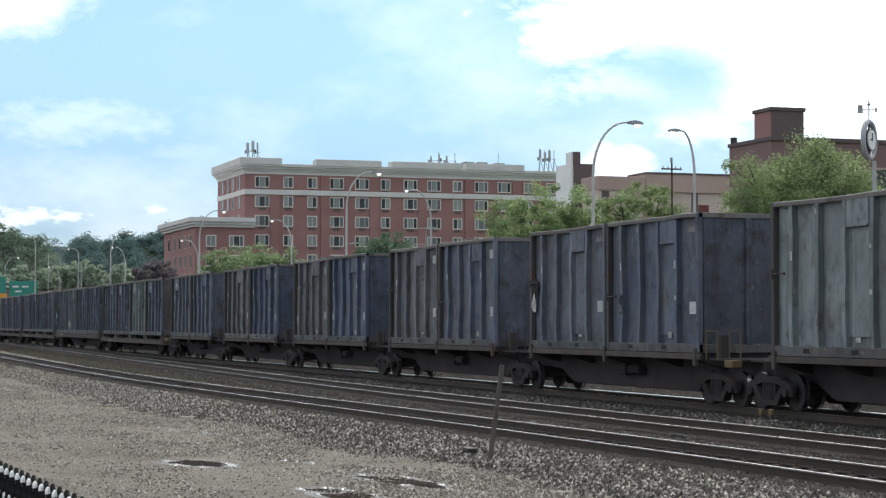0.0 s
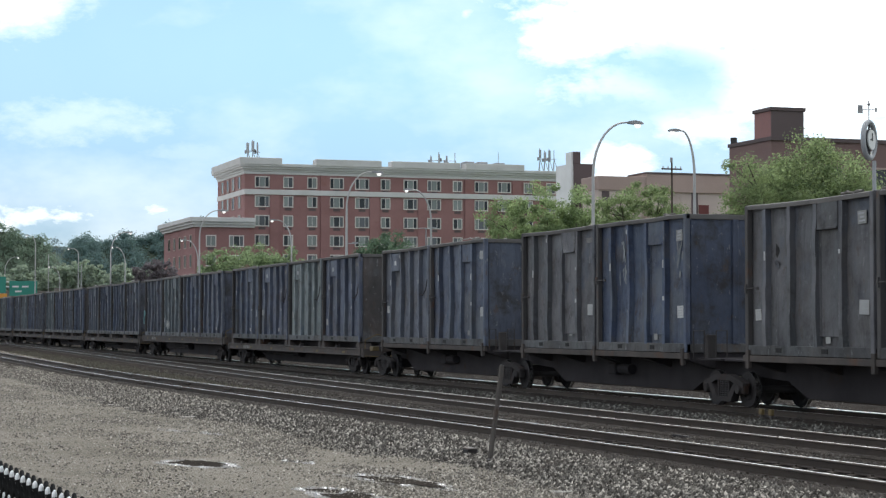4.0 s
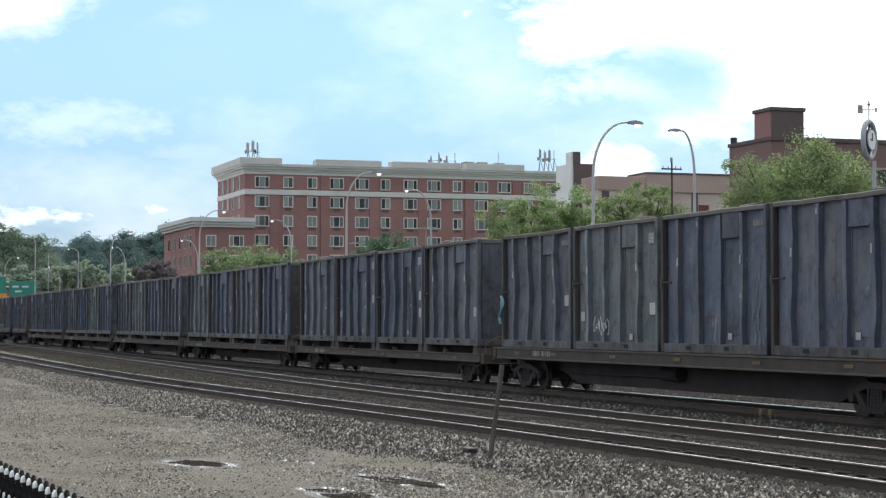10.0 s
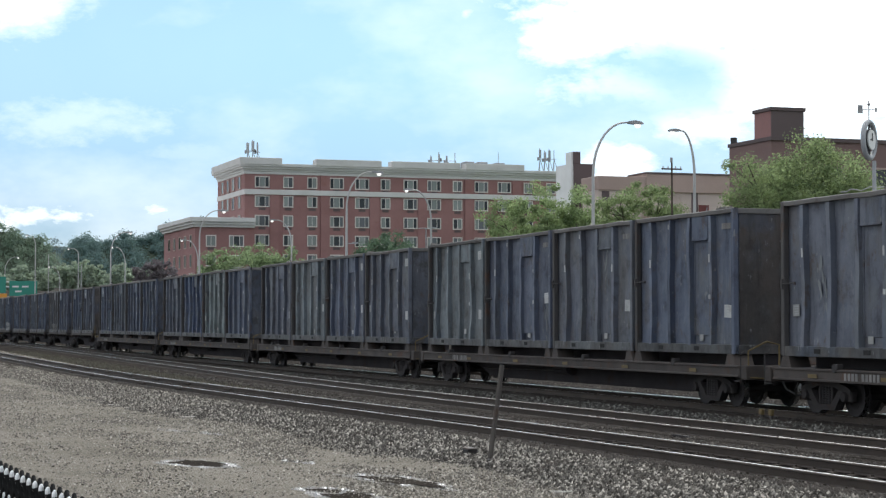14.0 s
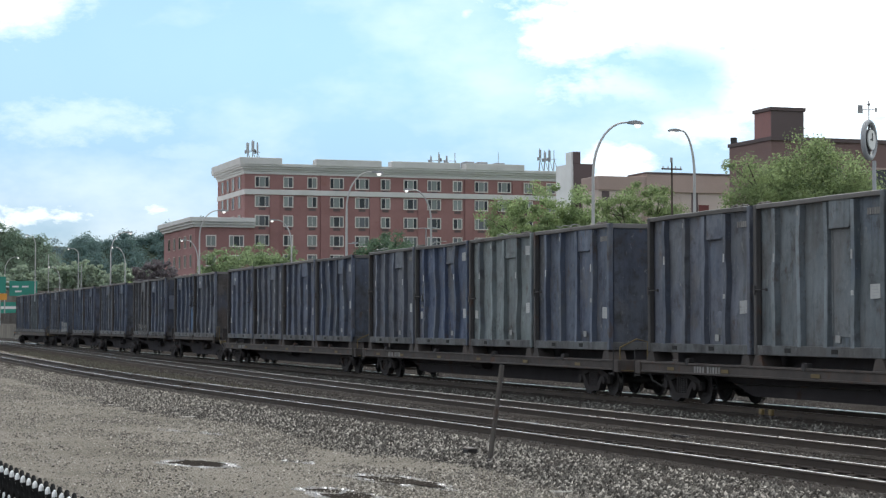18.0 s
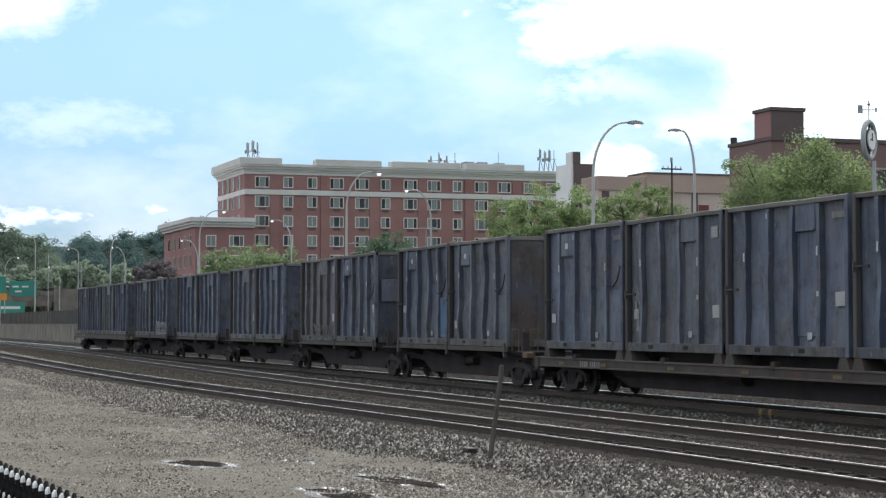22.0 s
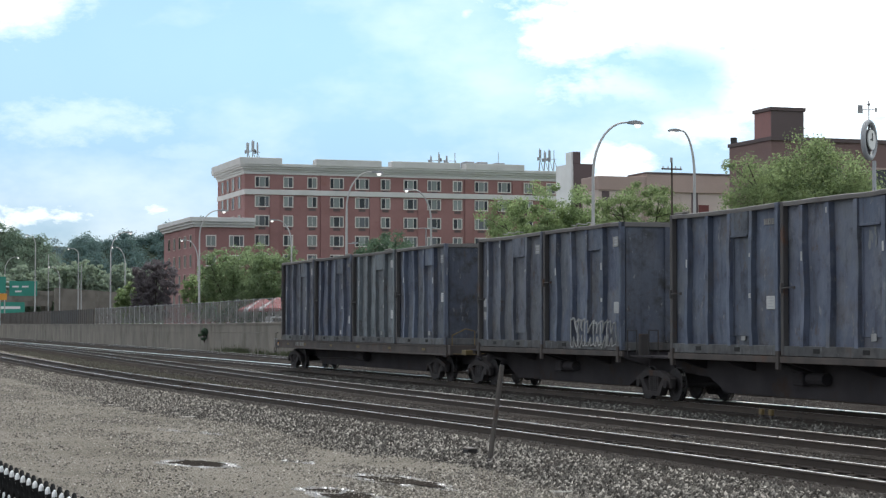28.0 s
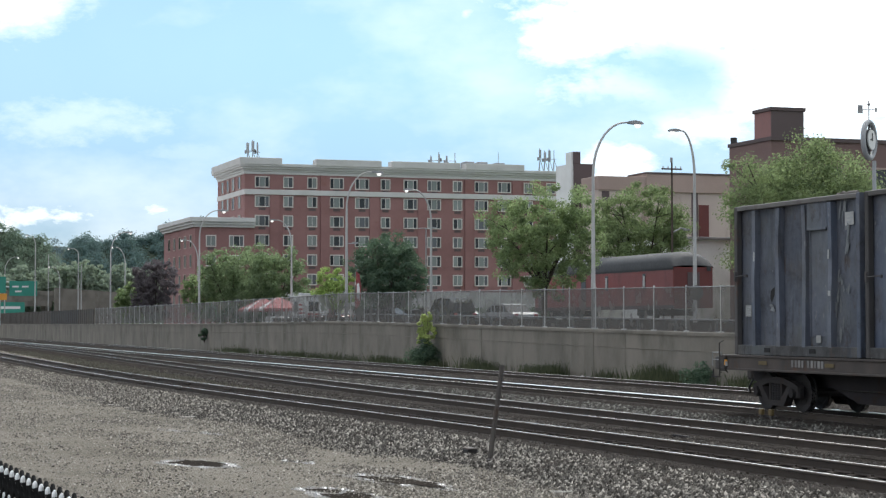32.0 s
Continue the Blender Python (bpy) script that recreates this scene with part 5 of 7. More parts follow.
def build_flat(kind, along):
    """An 89-foot flat car under four containers; its origin is the rear end of the first container."""
    span = 3 * PITCH[kind] + LONG
    t = thing("flat_car", "rusty brown flat car carrying four waste containers" + (" on raised pedestals" if kind == "raised" else ""), "rail car", group="cars of the train")
    lo, hi = -0.75, span + 0.75
    top = DECK - (0.27 if kind == "raised" else 0.012)
    deep = 0.30 if kind == "raised" else 0.38
    for y0, y1 in ((-1.33, -1.21), (1.21, 1.33)):
        part("side_sill", Geo().box(lo + 0.4, hi - 0.4, y0, y1, top - deep, top, 0.012), M["sill_brown"], t)
        lip = -1.36 if y0 < 0 else 1.28
        for z in (top - 0.058, top - deep - 0.002):
            part("sill_flange", Geo().box(lo + 0.42, hi - 0.42, lip, lip + 0.08, z, z + 0.055, 0.01), M["sill_brown"], t)
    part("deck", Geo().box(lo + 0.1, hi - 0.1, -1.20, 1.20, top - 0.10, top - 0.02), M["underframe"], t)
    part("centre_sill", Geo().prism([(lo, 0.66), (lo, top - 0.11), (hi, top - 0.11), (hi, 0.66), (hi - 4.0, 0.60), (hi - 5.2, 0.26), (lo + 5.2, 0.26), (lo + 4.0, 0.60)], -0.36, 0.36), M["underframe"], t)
    for x in (lo, hi - 0.30):
        part("end_sill", Geo().box(x, x + 0.30, -1.34, 1.34, top - 0.36, top, 0.015), M["sill_brown"], t)
    if kind == "raised":
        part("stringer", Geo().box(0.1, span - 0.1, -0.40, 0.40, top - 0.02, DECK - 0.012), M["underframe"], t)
        for k in range(4):
            for dx in (0.14, LONG - 0.30):
                for y in (-1.10, 0.96):
                    x = k * PITCH[kind] + dx
                    g = Geo().prism([(x - 0.20, top), (x + 0.36, top), (x + 0.22, DECK - 0.002), (x - 0.06, DECK - 0.002)], y - 0.20, y + 0.34)
                    part("pedestal", g, M["sill_brown"], t)
            for x in (k * PITCH[kind] + 2.6,):
                g = Geo().tube([(x, -1.37, top + 0.02), (x, -1.25, top + 0.02)], 0.10, 10).box(x - 0.05, x + 0.14, -1.36, -1.20, top, top + 0.12, 0.01)
                part("winch", g, M["rusty_steel"], t, "rusty tie-down winch")
    for x in (1.4, 4.6, 9.2, 13.5, 18.0, 22.4):
        part("conspicuity_mark", Geo().box(x, x + 0.42, -1.368, -1.362, top - 0.22, top - 0.13), M["yellow"], t, "dirty yellow reflector strip")
    for k in range(9):
        x = 3.0 + 0.16 * k + (0.12 if k > 3 else 0)
        part("number_bar", Geo().box(x, x + 0.10, -1.344, -1.334, top - 0.25, top - 0.08), M["faded_white"], t)
    # corner handrails, brake gear and coupler
    for x, d in ((lo, -1), (hi, 1)):
        g = Geo().tube([(x - d * 0.15, -1.36, top - 0.45), (x - d * 0.15, -1.42, top - 0.45), (x - d * 0.15, -1.42, top + 0.30), (x - d * 0.15, -1.30, top + 0.36)], 0.016, 6)
        g.tube([(x - d * 0.5, -1.36, top - 0.45), (x - d * 0.5, -1.42, top - 0.40), (x - d * 0.15, -1.42, top - 0.40)], 0.016, 6)
        part("grab_iron", g, M["rusty_steel"], t)
        part("coupler", Geo().box(x - 0.4 if d > 0 else x - 0.75, x + 0.75 if d > 0 else x + 0.4, -0.11, 0.11, 0.72, 0.96, 0.03).box(x + d * 0.62 - 0.14, x + d * 0.62 + 0.14, -0.17, 0.17, 0.68, 1.0, 0.05), M["rusty_steel"], t)
        part("air_hose", Geo().tube([(x, -0.35, 0.75), (x + d * 0.25, -0.36, 0.5), (x + d * 0.5, -0.2, 0.35), (x + d * 0.8, -0.1, 0.4)], 0.025, 6), M["tyre"], t)
    x = hi - 0.12
    part("handrail", Geo().tube([(x, -1.22, top - 0.01), (x, -1.22, top + 0.36), (x, -0.70, top + 0.60), (x, -0.35, top + 0.52), (x, -0.35, top - 0.01)], 0.024, 6), M["yellow"], t, "dirty yellow handrail")
    part("uncoupling_lever", Geo().tube([(hi + 0.02, -1.25, top - 0.30), (hi + 0.10, -0.6, top - 0.34), (hi + 0.30, -0.15, top - 0.30)], 0.016, 6), M["yellow"], t)
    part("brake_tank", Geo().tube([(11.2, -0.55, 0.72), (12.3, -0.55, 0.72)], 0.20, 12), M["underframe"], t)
    part("brake_rod", Geo().tube([(3.5, -0.4, 0.55), (10.8, -0.5, 0.62)], 0.02, 6), M["rusty_steel"], t)
    for x in (1.7, span - 1.7):
        build_truck(t, x, along)
    return t


def build_spine(along, index, first, last):
    """One unit of an articulated spine car under two containers. The truck ahead of it belongs to it; the last unit also carries the rear one."""
    span = PITCH["spine"] + LONG
    t = thing("spine_car", "dark rusty articulated spine-car unit carrying two waste containers", "rail car", group="cars of the train")
    ahead, behind = (1.7, -1.7)
    if last:
        ahead = 2.0
    if first:
        behind = -1.6
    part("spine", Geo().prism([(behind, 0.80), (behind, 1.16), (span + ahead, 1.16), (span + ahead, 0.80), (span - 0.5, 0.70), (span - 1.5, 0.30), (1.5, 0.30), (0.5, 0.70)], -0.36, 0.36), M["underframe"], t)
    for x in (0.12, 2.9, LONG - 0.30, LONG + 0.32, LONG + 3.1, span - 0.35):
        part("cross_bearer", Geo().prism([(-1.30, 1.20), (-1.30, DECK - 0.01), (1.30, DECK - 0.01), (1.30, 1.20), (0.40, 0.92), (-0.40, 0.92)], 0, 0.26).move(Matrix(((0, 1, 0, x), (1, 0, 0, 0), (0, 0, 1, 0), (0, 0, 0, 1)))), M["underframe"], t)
    for y in (-1.31, 1.23):
        part("side_rail", Geo().box(-0.1, span + 0.1, y, y + 0.08, 1.19, DECK - 0.012, 0.01), M["sill_brown"], t)
    for x in (0.15, LONG, span - 0.20):
        part("stanchion", Geo().box(x - 0.06, x + 0.10, -1.345, -1.24, 1.02, DECK + 0.12, 0.01), M["sill_brown"], t)
    # platform and brake stand over the trucks
    for x, d in ((behind * 0.95, 1), (span + 0.12, 1)):
        part("end_platform", Geo().box(x, x + (ahead - 0.25), -1.05, 1.05, 1.17, 1.23, 0.01), M["underframe"], t)
    for y in (-1.22, -0.55):
        g = Geo().tube([(span + 0.32, y, 1.2), (span + 0.32, y, 1.95), (span + 0.95, y, 1.95), (span + 0.95, y, 1.2)], 0.018, 6)
        part("handrail", g, M["rusty_steel"] if not last else M["yellow"], t)
    g = Geo().box(span + 0.45, span + 0.62, -0.95, -0.70, 1.2, 1.85, 0.02)
    part("brake_stand", g, M["rusty_steel"], t)
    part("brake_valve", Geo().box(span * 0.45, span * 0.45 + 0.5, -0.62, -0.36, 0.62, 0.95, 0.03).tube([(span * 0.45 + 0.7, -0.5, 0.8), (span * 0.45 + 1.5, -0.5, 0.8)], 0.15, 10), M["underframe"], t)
    if last or first:
        x, d = (span + ahead, 1) if last else (behind, -1)
        part("end_step", Geo().box(x - 0.45 if d > 0 else x, x if d > 0 else x + 0.45, -1.33, -1.05, 1.02, 1.20, 0.015), M["yellow"], t, "yellow end step")
        part("coupler", Geo().box(min(x, x + d * 0.5), max(x, x + d * 0.5), -0.11, 0.11, 0.74, 0.96, 0.03), M["rusty_steel"], t)
    build_truck(t, span + (0.55 if last else 1.72), along)
    if first:
        build_truck(t, -0.55, along)
    return t


def build_rear(car):
    """Fittings on the last car's rear corner: a hanging step, a brake box, a rail and an amber marker."""
    g = Geo()
    for x in (-1.02, -0.66):
        g.tube([(x, -1.38, 0.98), (x, -1.40, 0.78)], 0.018, 6)
    g.box(-1.04, -0.64, -1.43, -1.36, 0.76, 0.79, 0.005)
    part("stirrup_step", g, M["underframe"], car)
    part("brake_box", Geo().box(-0.98, -0.45, -1.36, -1.02, 0.96, 1.30, 0.03), M["rust_paint"], car, "rusty brown brake box")
    g = Geo().tube([(-1.10, -1.36, 1.05), (-1.10, -1.36, 1.40), (-0.62, -1.36, 1.40), (-0.62, -1.36, 1.32)], 0.016, 6)
    g.tube([(-1.10, -1.36, 1.22), (-0.70, -1.36, 1.22)], 0.014, 6)
    part("end_rail", g, M["dull_steel"], car)
    part("marker_plate", Geo().box(-0.44, -0.40, -1.37, -1.26, 1.08, 1.22, 0.006), M["sign_orange"], car, "amber marker plate")
    part("number_plate", Geo().box(-0.38, -0.26, -1.372, -1.36, 1.06, 1.18), M["worn_white"], car)


KEYED = []  # things that ride with the train, and their place along it


def build_train():
    count = 0
    for index, (kind, start, paints) in enumerate(UNITS):
        if kind == "spine":
            first = UNITS[index - 1][0] != "spine" or index == 18
            last = index == 17 or index == 18 or UNITS[index + 1][0] != "spine"
            car = build_spine(start, index, first, last)
        else:
            car = build_flat(kind, start)
            if index == 0:
                build_rear(car)
        KEYED.append((car, start, 0.0))
        for k, paint in enumerate(paints.split()):
            tag = ""
            if (index, k) == (1, 1):
                tag = " with white graffiti"
            if (index, k) == (4, 0):
                tag = " with faded graffiti"
            c = build_container(paint, kind, 11 + 3 * count + index, tag, (index, k) in ((5, 1), (12, 3), (9, 3)), (index, k) in TURNED, MARKS[index, k])
            if tag:
                graffiti(c, M["worn_white"] if index == 1 else M["faded_white"], 1.0 if index == 1 else 0.8)
            if (index, k) == (11, 1):
                scribble(c)
            if (index, k) == (11, 0):
                g = Geo().sheet([[(0.02 + 0.10 * math.sin(5 * v) + w * (0.10 + 0.05 * math.sin(9 * v)), -HALF - 0.05 - 0.05 * math.sin(7 * v + 3 * w), 1.72 - 0.95 * v) for w in (-1, -0.3, 0.4, 1)] for v in [i / 9 for i in range(10)]])
                part("torn_sheet", g, M["teal_sheet"], c, "torn teal plastic sheet caught on the corner")
            if (index, k) == (17, 0):
                g = Geo().sheet([[(0.42 + 0.24 * r * math.cos(a), -HALF + 0.05 - 0.05 * r, 1.95 + (0.36 + 0.10 * math.sin(3 * a)) * r * math.sin(a)) for a in [2 * math.pi * i / 14 for i in range(15)]] for r in (0.05, 0.6, 1.0)])
                part("torn_hole", g, M["dark_slot"], c, "dark torn hole in the side")
                part("torn_rag", Geo().sheet([[(0.40 + 0.12 * w + 0.05 * math.sin(6 * v), -HALF - 0.02 - 0.04 * math.sin(5 * v + w), 1.75 - 0.6 * v) for w in (-1, 0, 1)] for v in [i / 6 for i in range(7)]]), M["worn_white"], c, "pale rag hanging from the hole")
            if (index, k) == (4, 1):
                for y0, y1, z0, z1, mat in ((-1.02, -0.20, 1.70, 2.60, "slate"), (-0.15, 0.30, 0.50, 1.15, "steel"), (0.10, 0.50, 1.50, 2.30, "grey_green")):
                    part("welded_plate", Geo().box(LONG + 0.02, LONG + 0.05, y0, y1, z0, z1, 0.008), M[mat], c, "odd-coloured plate welded to the end wall")
                for n, (y, z, w, h) in enumerate(((0.22, 2.05, 0.10, 0.16), (0.36, 1.72, 0.08, 0.20), (0.18, 2.72, 0.07, 0.09), (0.75, 2.2, 0.09, 0.2))):
                    part("torn_hole", ragged(60 + n, w, h).move(Matrix.Translation((LONG + 0.055, y, z)) @ pose(0, 0, 0, 0, 0, 90)), M["dark_slot"], c, "dark torn hole")
            if (index, k) == (5, 0):
                part("repair_patch", Geo().box(-0.40, 0.40, -0.012, 0.012, -0.75, 0.55), M["patch_blue"], c, "bright blue repainted patch", at=shift(5.45, -HALF + 0.10, 1.15))
            KEYED.append((c, start + k * PITCH[kind], DECK))
            count += 1


def scribble(c):
    """A loose looping scrawl in thin white paint."""
    g = Geo()
    pts = [(1.55 + 1.15 * k / 40 + 0.10 * math.sin(k * 1.05), -HALF - 0.008, 0.72 + 0.30 * math.sin(k * 0.92) * (0.6 + 0.4 * math.cos(k * 0.31))) for k in range(41)]
    g.tube(pts, 0.013, 4)
    part("paint_scrawl", g, M["white_label"], c, "looping white paint scrawl")


def graffiti(c, mat, size):
    """Sprayed outlines that cannot be read: uneven blocky shapes side by side, bent and notched."""
    rng = random.Random(5)
    x = 2.30
    for k in range(6):
        wide = rng.uniform(0.50, 0.72)
        low, high = 0.05 + rng.uniform(0, 0.06), (0.86 + rng.uniform(-0.10, 0.10)) * size
        notch = rng.uniform(-0.25, 0.25)
        corners = [(-0.5, 0.05), (-0.46, 0.95), (-0.12, 1.0), (notch, 0.55), (0.10, 0.9), (0.48, 1.0), (0.42, 0.55), (0.55, 0.10), (0.15, 0.0), (-notch, 0.38), (-0.2, 0.0), (-0.5, 0.05)]
        pts = [(x + wide * (0.5 + u + rng.uniform(-0.06, 0.06)), low + (high - low) * (v + rng.uniform(-0.05, 0.05))) for u, v in corners]
        g = Geo()
        for (ax, az), (bx, bz) in zip(pts, pts[1:]):
            bow = rng.uniform(-0.05, 0.05)
            g.tube([(ax, -HALF - 0.006, az), (0.5 * (ax + bx) + bow, -HALF - 0.006, 0.5 * (az + bz) + bow), (bx, -HALF - 0.006, bz)], rng.uniform(0.016, 0.032) * size, 4)
        part("paint_stroke", g, mat, c)
        x += wide * 0.90


build_train()


# ---- beyond the wall ----
def window_unit(parent, x, y, z, wide, tall=1.52, unit=True):
    """A window in a wall that faces +x: pale frame, panes, mullions, and the grille of an air conditioner below it."""
    h, t = wide / 2, tall / 2
    g = Geo()
    g.box(-0.02, 0.10, -h - 0.13, -h, -t - 0.14, t + 0.13).box(-0.02, 0.10, h, h + 0.13, -t - 0.14, t + 0.13)
    g.box(-0.02, 0.10, -h, h, t, t + 0.13).box(-0.02, 0.13, -h - 0.05, h + 0.05, -t - 0.14, -t)
    w = part("window", Geo().box(-0.14, -0.05, -h, h, -t, t), M["dark_slot"], parent, at=shift(x, y, z))
    part("window_frame", g, M["frame_paint"], w)
    n = 3 if wide > 1.7 else 2
    cuts = (-h, -h + wide * 0.27, h - wide * 0.27, h) if n == 3 else (-h, 0.0, h)
    drawn = int(y * 7 + z * 13) % 3  # how the curtains hang
    for i, (a, b) in enumerate(zip(cuts, cuts[1:])):
        pale = i == 1 if n == 3 and drawn else (i == drawn % 2 or drawn == 2)
        part("pane", Geo().box(-0.04, 0.03, a + 0.035, b - 0.035, -t + 0.04, t - 0.04), M["curtain_glass"] if pale else M["glass"], w)
    for c in cuts[1:-1]:
        part("mullion", Geo().box(-0.03, 0.07, c - 0.04, c + 0.04, -t, t), M["frame_paint"], w)
    if unit:
        part("vent_grille", Geo().box(0.0, 0.06, -0.55, 0.55, -t - 0.62, -t - 0.24), M["brown_wall"], w)


def antenna_group(x, y, z, seed, count, tall, space=0.95):
    t = thing("antenna_mast", "grey mobile-phone antenna panels on roof poles", "antenna", shift(x, y, z), group="antennas on the roofs")
    rng = random.Random(seed)
    for k in range(count):
        dy = (k - (count - 1) / 2) * space + rng.uniform(-0.12, 0.12)
        h = tall * rng.uniform(0.85, 1.1)
        p = part("pole", Geo().tube([(0, dy, 0), (0, dy, h)], 0.065, 6), M["dull_steel"], t)
        if k % 4 != 3:
            top = h - rng.uniform(0.05, 0.4)
            wide = rng.choice((0.13, 0.19, 0.22))
            part("panel", Geo().box(0.10, 0.30, dy - wide, dy + wide, top - rng.uniform(1.4, 1.9), top, 0.03), M["grey_paint"], t)
            side = rng.choice((-1, 1))
            part("radio_box", Geo().box(0.02, 0.26, dy + side * 0.34 - 0.13, dy + side * 0.34 + 0.13, h * 0.50, h * 0.50 + 0.55, 0.03), M["dull_steel"], t)
            part("bracket", Geo().box(-0.04, 0.12, dy - 0.42, dy + 0.42, h * 0.56, h * 0.56 + 0.07).box(-0.04, 0.12, dy - 0.1, dy + 0.1, top - 0.4, top - 0.3), M["dull_steel"], t)
        part("brace", Geo().tube([(-0.6, dy, 0), (0, dy, h * 0.55)], 0.04, 5).tube([(0, dy + 0.8, 0), (0, dy, h * 0.62)], 0.05, 5), M["dull_steel"], t)
    half = (count - 1) / 2 * space
    part("crossbar", Geo().tube([(0, -half - 0.3, tall * 0.6), (0, half + 0.3, tall * 0.6)], 0.04, 5), M["dull_steel"], t)


def build_hotel():
    """The seven-storey brick block with pale cornices."""
    x0, y0, y1 = -253.0, 42.6, 97.0
    t = thing("brick_apartment_block", "seven-storey red brick building with cream cornices and window frames", "building")
    part("wall", Geo().box(x0 - 20, x0, y0, y1, 1.0, 26.0), M["brick"], t)
    part("base_course", Geo().box(x0 - 19, x0 + 0.25, y0 - 0.1, y1, 1.0, 7.2), M["cream_trim"], t)
    part("string_course", Geo().box(x0 - 20.1, x0 + 0.30, y0 - 0.12, y1, 22.35, 23.15, 0.03), M["cream_trim"], t)
    part("string_course", Geo().box(x0 - 20.1, x0 + 0.10, y0 - 0.10, y1, 25.55, 26.0, 0.03), M["cream_trim"], t)
    cor = Geo()
    for a, b, z0, z1 in ((0.25, 0.25, 26.0, 26.35), (0.55, 0.55, 26.35, 26.7), (0.8, 0.8, 26.7, 27.2)):
        cor.box(x0 - 20.2 - b, x0 + a, y0 - b, y1, z0, z1, 0.04)
    part("cornice", cor, M["cream_trim"], t)
    for a, b in ((y0 - 0.9, 48.4), (53.9, 64.7), (66.4, 78.0), (79.0, 89.1)):
        part("parapet", Geo().box(x0 - 1.2, x0 + 0.95, a, b, 27.0, 28.08, 0.05).box(x0 - 1.1, x0 + 0.75, a + 0.2, b - 0.2, 26.9, 27.1), M["cream_trim"], t)
    part("parapet", Geo().box(x0 - 20.9, x0 - 1.2, y0 - 0.9, y0 - 0.4, 27.0, 28.08, 0.05), M["cream_trim"], t)
    part("roof", Geo().box(x0 - 19, x0 - 0.5, y0 + 0.4, y1 - 0.2, 27.1, 27.25), M["asphalt"], t)
    # shallow brick piers between the bays
    for y in (47.4, 55.6, 63.7, 71.8, 79.8, 88.0):
        part("pier", Geo().box(x0, x0 + 0.22, y - 0.75, y + 0.75, 7.2, 25.5), M["brick"], t)
    wide = (45.4, 57.5, 61.7, 69.8, 73.8, 81.9, 85.9)
    for y in (45.4, 49.6, 53.5, 57.5, 61.7, 65.6, 69.8, 73.8, 77.8, 81.9, 85.9, 90.1, 94.1):
        for k in range(6):
            window_unit(t, x0, y, 24.35 - 3.05 * k, 2.08 if y in wide else 1.36)
    # the side wall, seen edge on
    for k in range(6):
        for dx in (3.5, 8.0, 12.0, 16.0):
            w = part("window", Geo().box(-0.75, 0.75, -0.05, 0.1, -0.9, 0.9), M["curtain_glass"] if (k + int(dx)) % 3 else M["glass"], t, at=shift(x0 - dx, y0, 24.35 - 3.05 * k))
            part("window_frame", Geo().box(-0.95, -0.75, -0.12, 0.1, -1.05, 1.05).box(0.75, 0.95, -0.12, 0.1, -1.05, 1.05).box(-0.75, 0.75, -0.12, 0.1, 0.9, 1.05).box(-0.75, 0.75, -0.12, 0.1, -1.05, -0.9), M["tan_trim"], w)
    for y, tall in ((74.5, 2.2), (81.2, 0.9), (83.5, 0.9), (86.5, 0.5)):
        if tall < 1:
            part("roof_unit", Geo().box(x0 - 6, x0 - 3.5, y - 0.8, y + 0.8, 27.15, 28.6 + 0.2 * tall, 0.06), M["grey_paint"], t, "grey roof ventilation unit")
    part("whip_aerial", Geo().tube([(x0 - 3, 86.0, 27.1), (x0 - 3, 86.0, 30.4)], 0.04, 5), M["dull_steel"], t)
    # the lower wing
    w = thing("brick_wing", "lower red brick wing with a cream cornice beside the taller block", "building")
    x1, a, b = -251.0, 34.4, 43.7
    part("wall", Geo().box(x1 - 26, x1, a, b, 1.0, 17.0), M["brick"], w)
    cor = Geo()
    for o, z0, z1 in ((0.35, 17.0, 17.4), (0.65, 17.4, 17.8), (0.95, 17.8, 18.5)):
        cor.box(x1 - 26 - o, x1 + o, a - o, b, z0, z1, 0.04)
    part("cornice", cor, M["cream_trim"], w)
    for k in range(4):
        window_unit(w, x1, 36.9, 14.9 - 3.05 * k, 1.36)
        window_unit(w, x1, 40.9, 14.9 - 3.05 * k, 2.08)
    for k in range(4):
        for dx in (3, 7.5, 12, 16.5, 21):
            side = part("window", Geo().box(-0.7, 0.7, -0.06, 0.1, -0.9, 0.9), M["curtain_glass"] if (k + int(dx)) % 3 else M["glass"], w, at=shift(x1 - dx, a, 14.9 - 3.05 * k))
            part("window_frame", Geo().box(-0.85, -0.7, -0.12, 0.1, -1.05, 1.05).box(0.7, 0.85, -0.12, 0.1, -1.05, 1.05).box(-0.7, 0.7, -0.12, 0.1, 0.9, 1.05).box(-0.7, 0.7, -0.12, 0.1, -1.05, -0.9), M["tan_trim"], side)
    antenna_group(x0 - 2, 44.3, 27.0, 3, 3, 3.8, 0.75)
    antenna_group(x0 - 3, 76.3, 27.0, 4, 4, 2.9, 1.35)


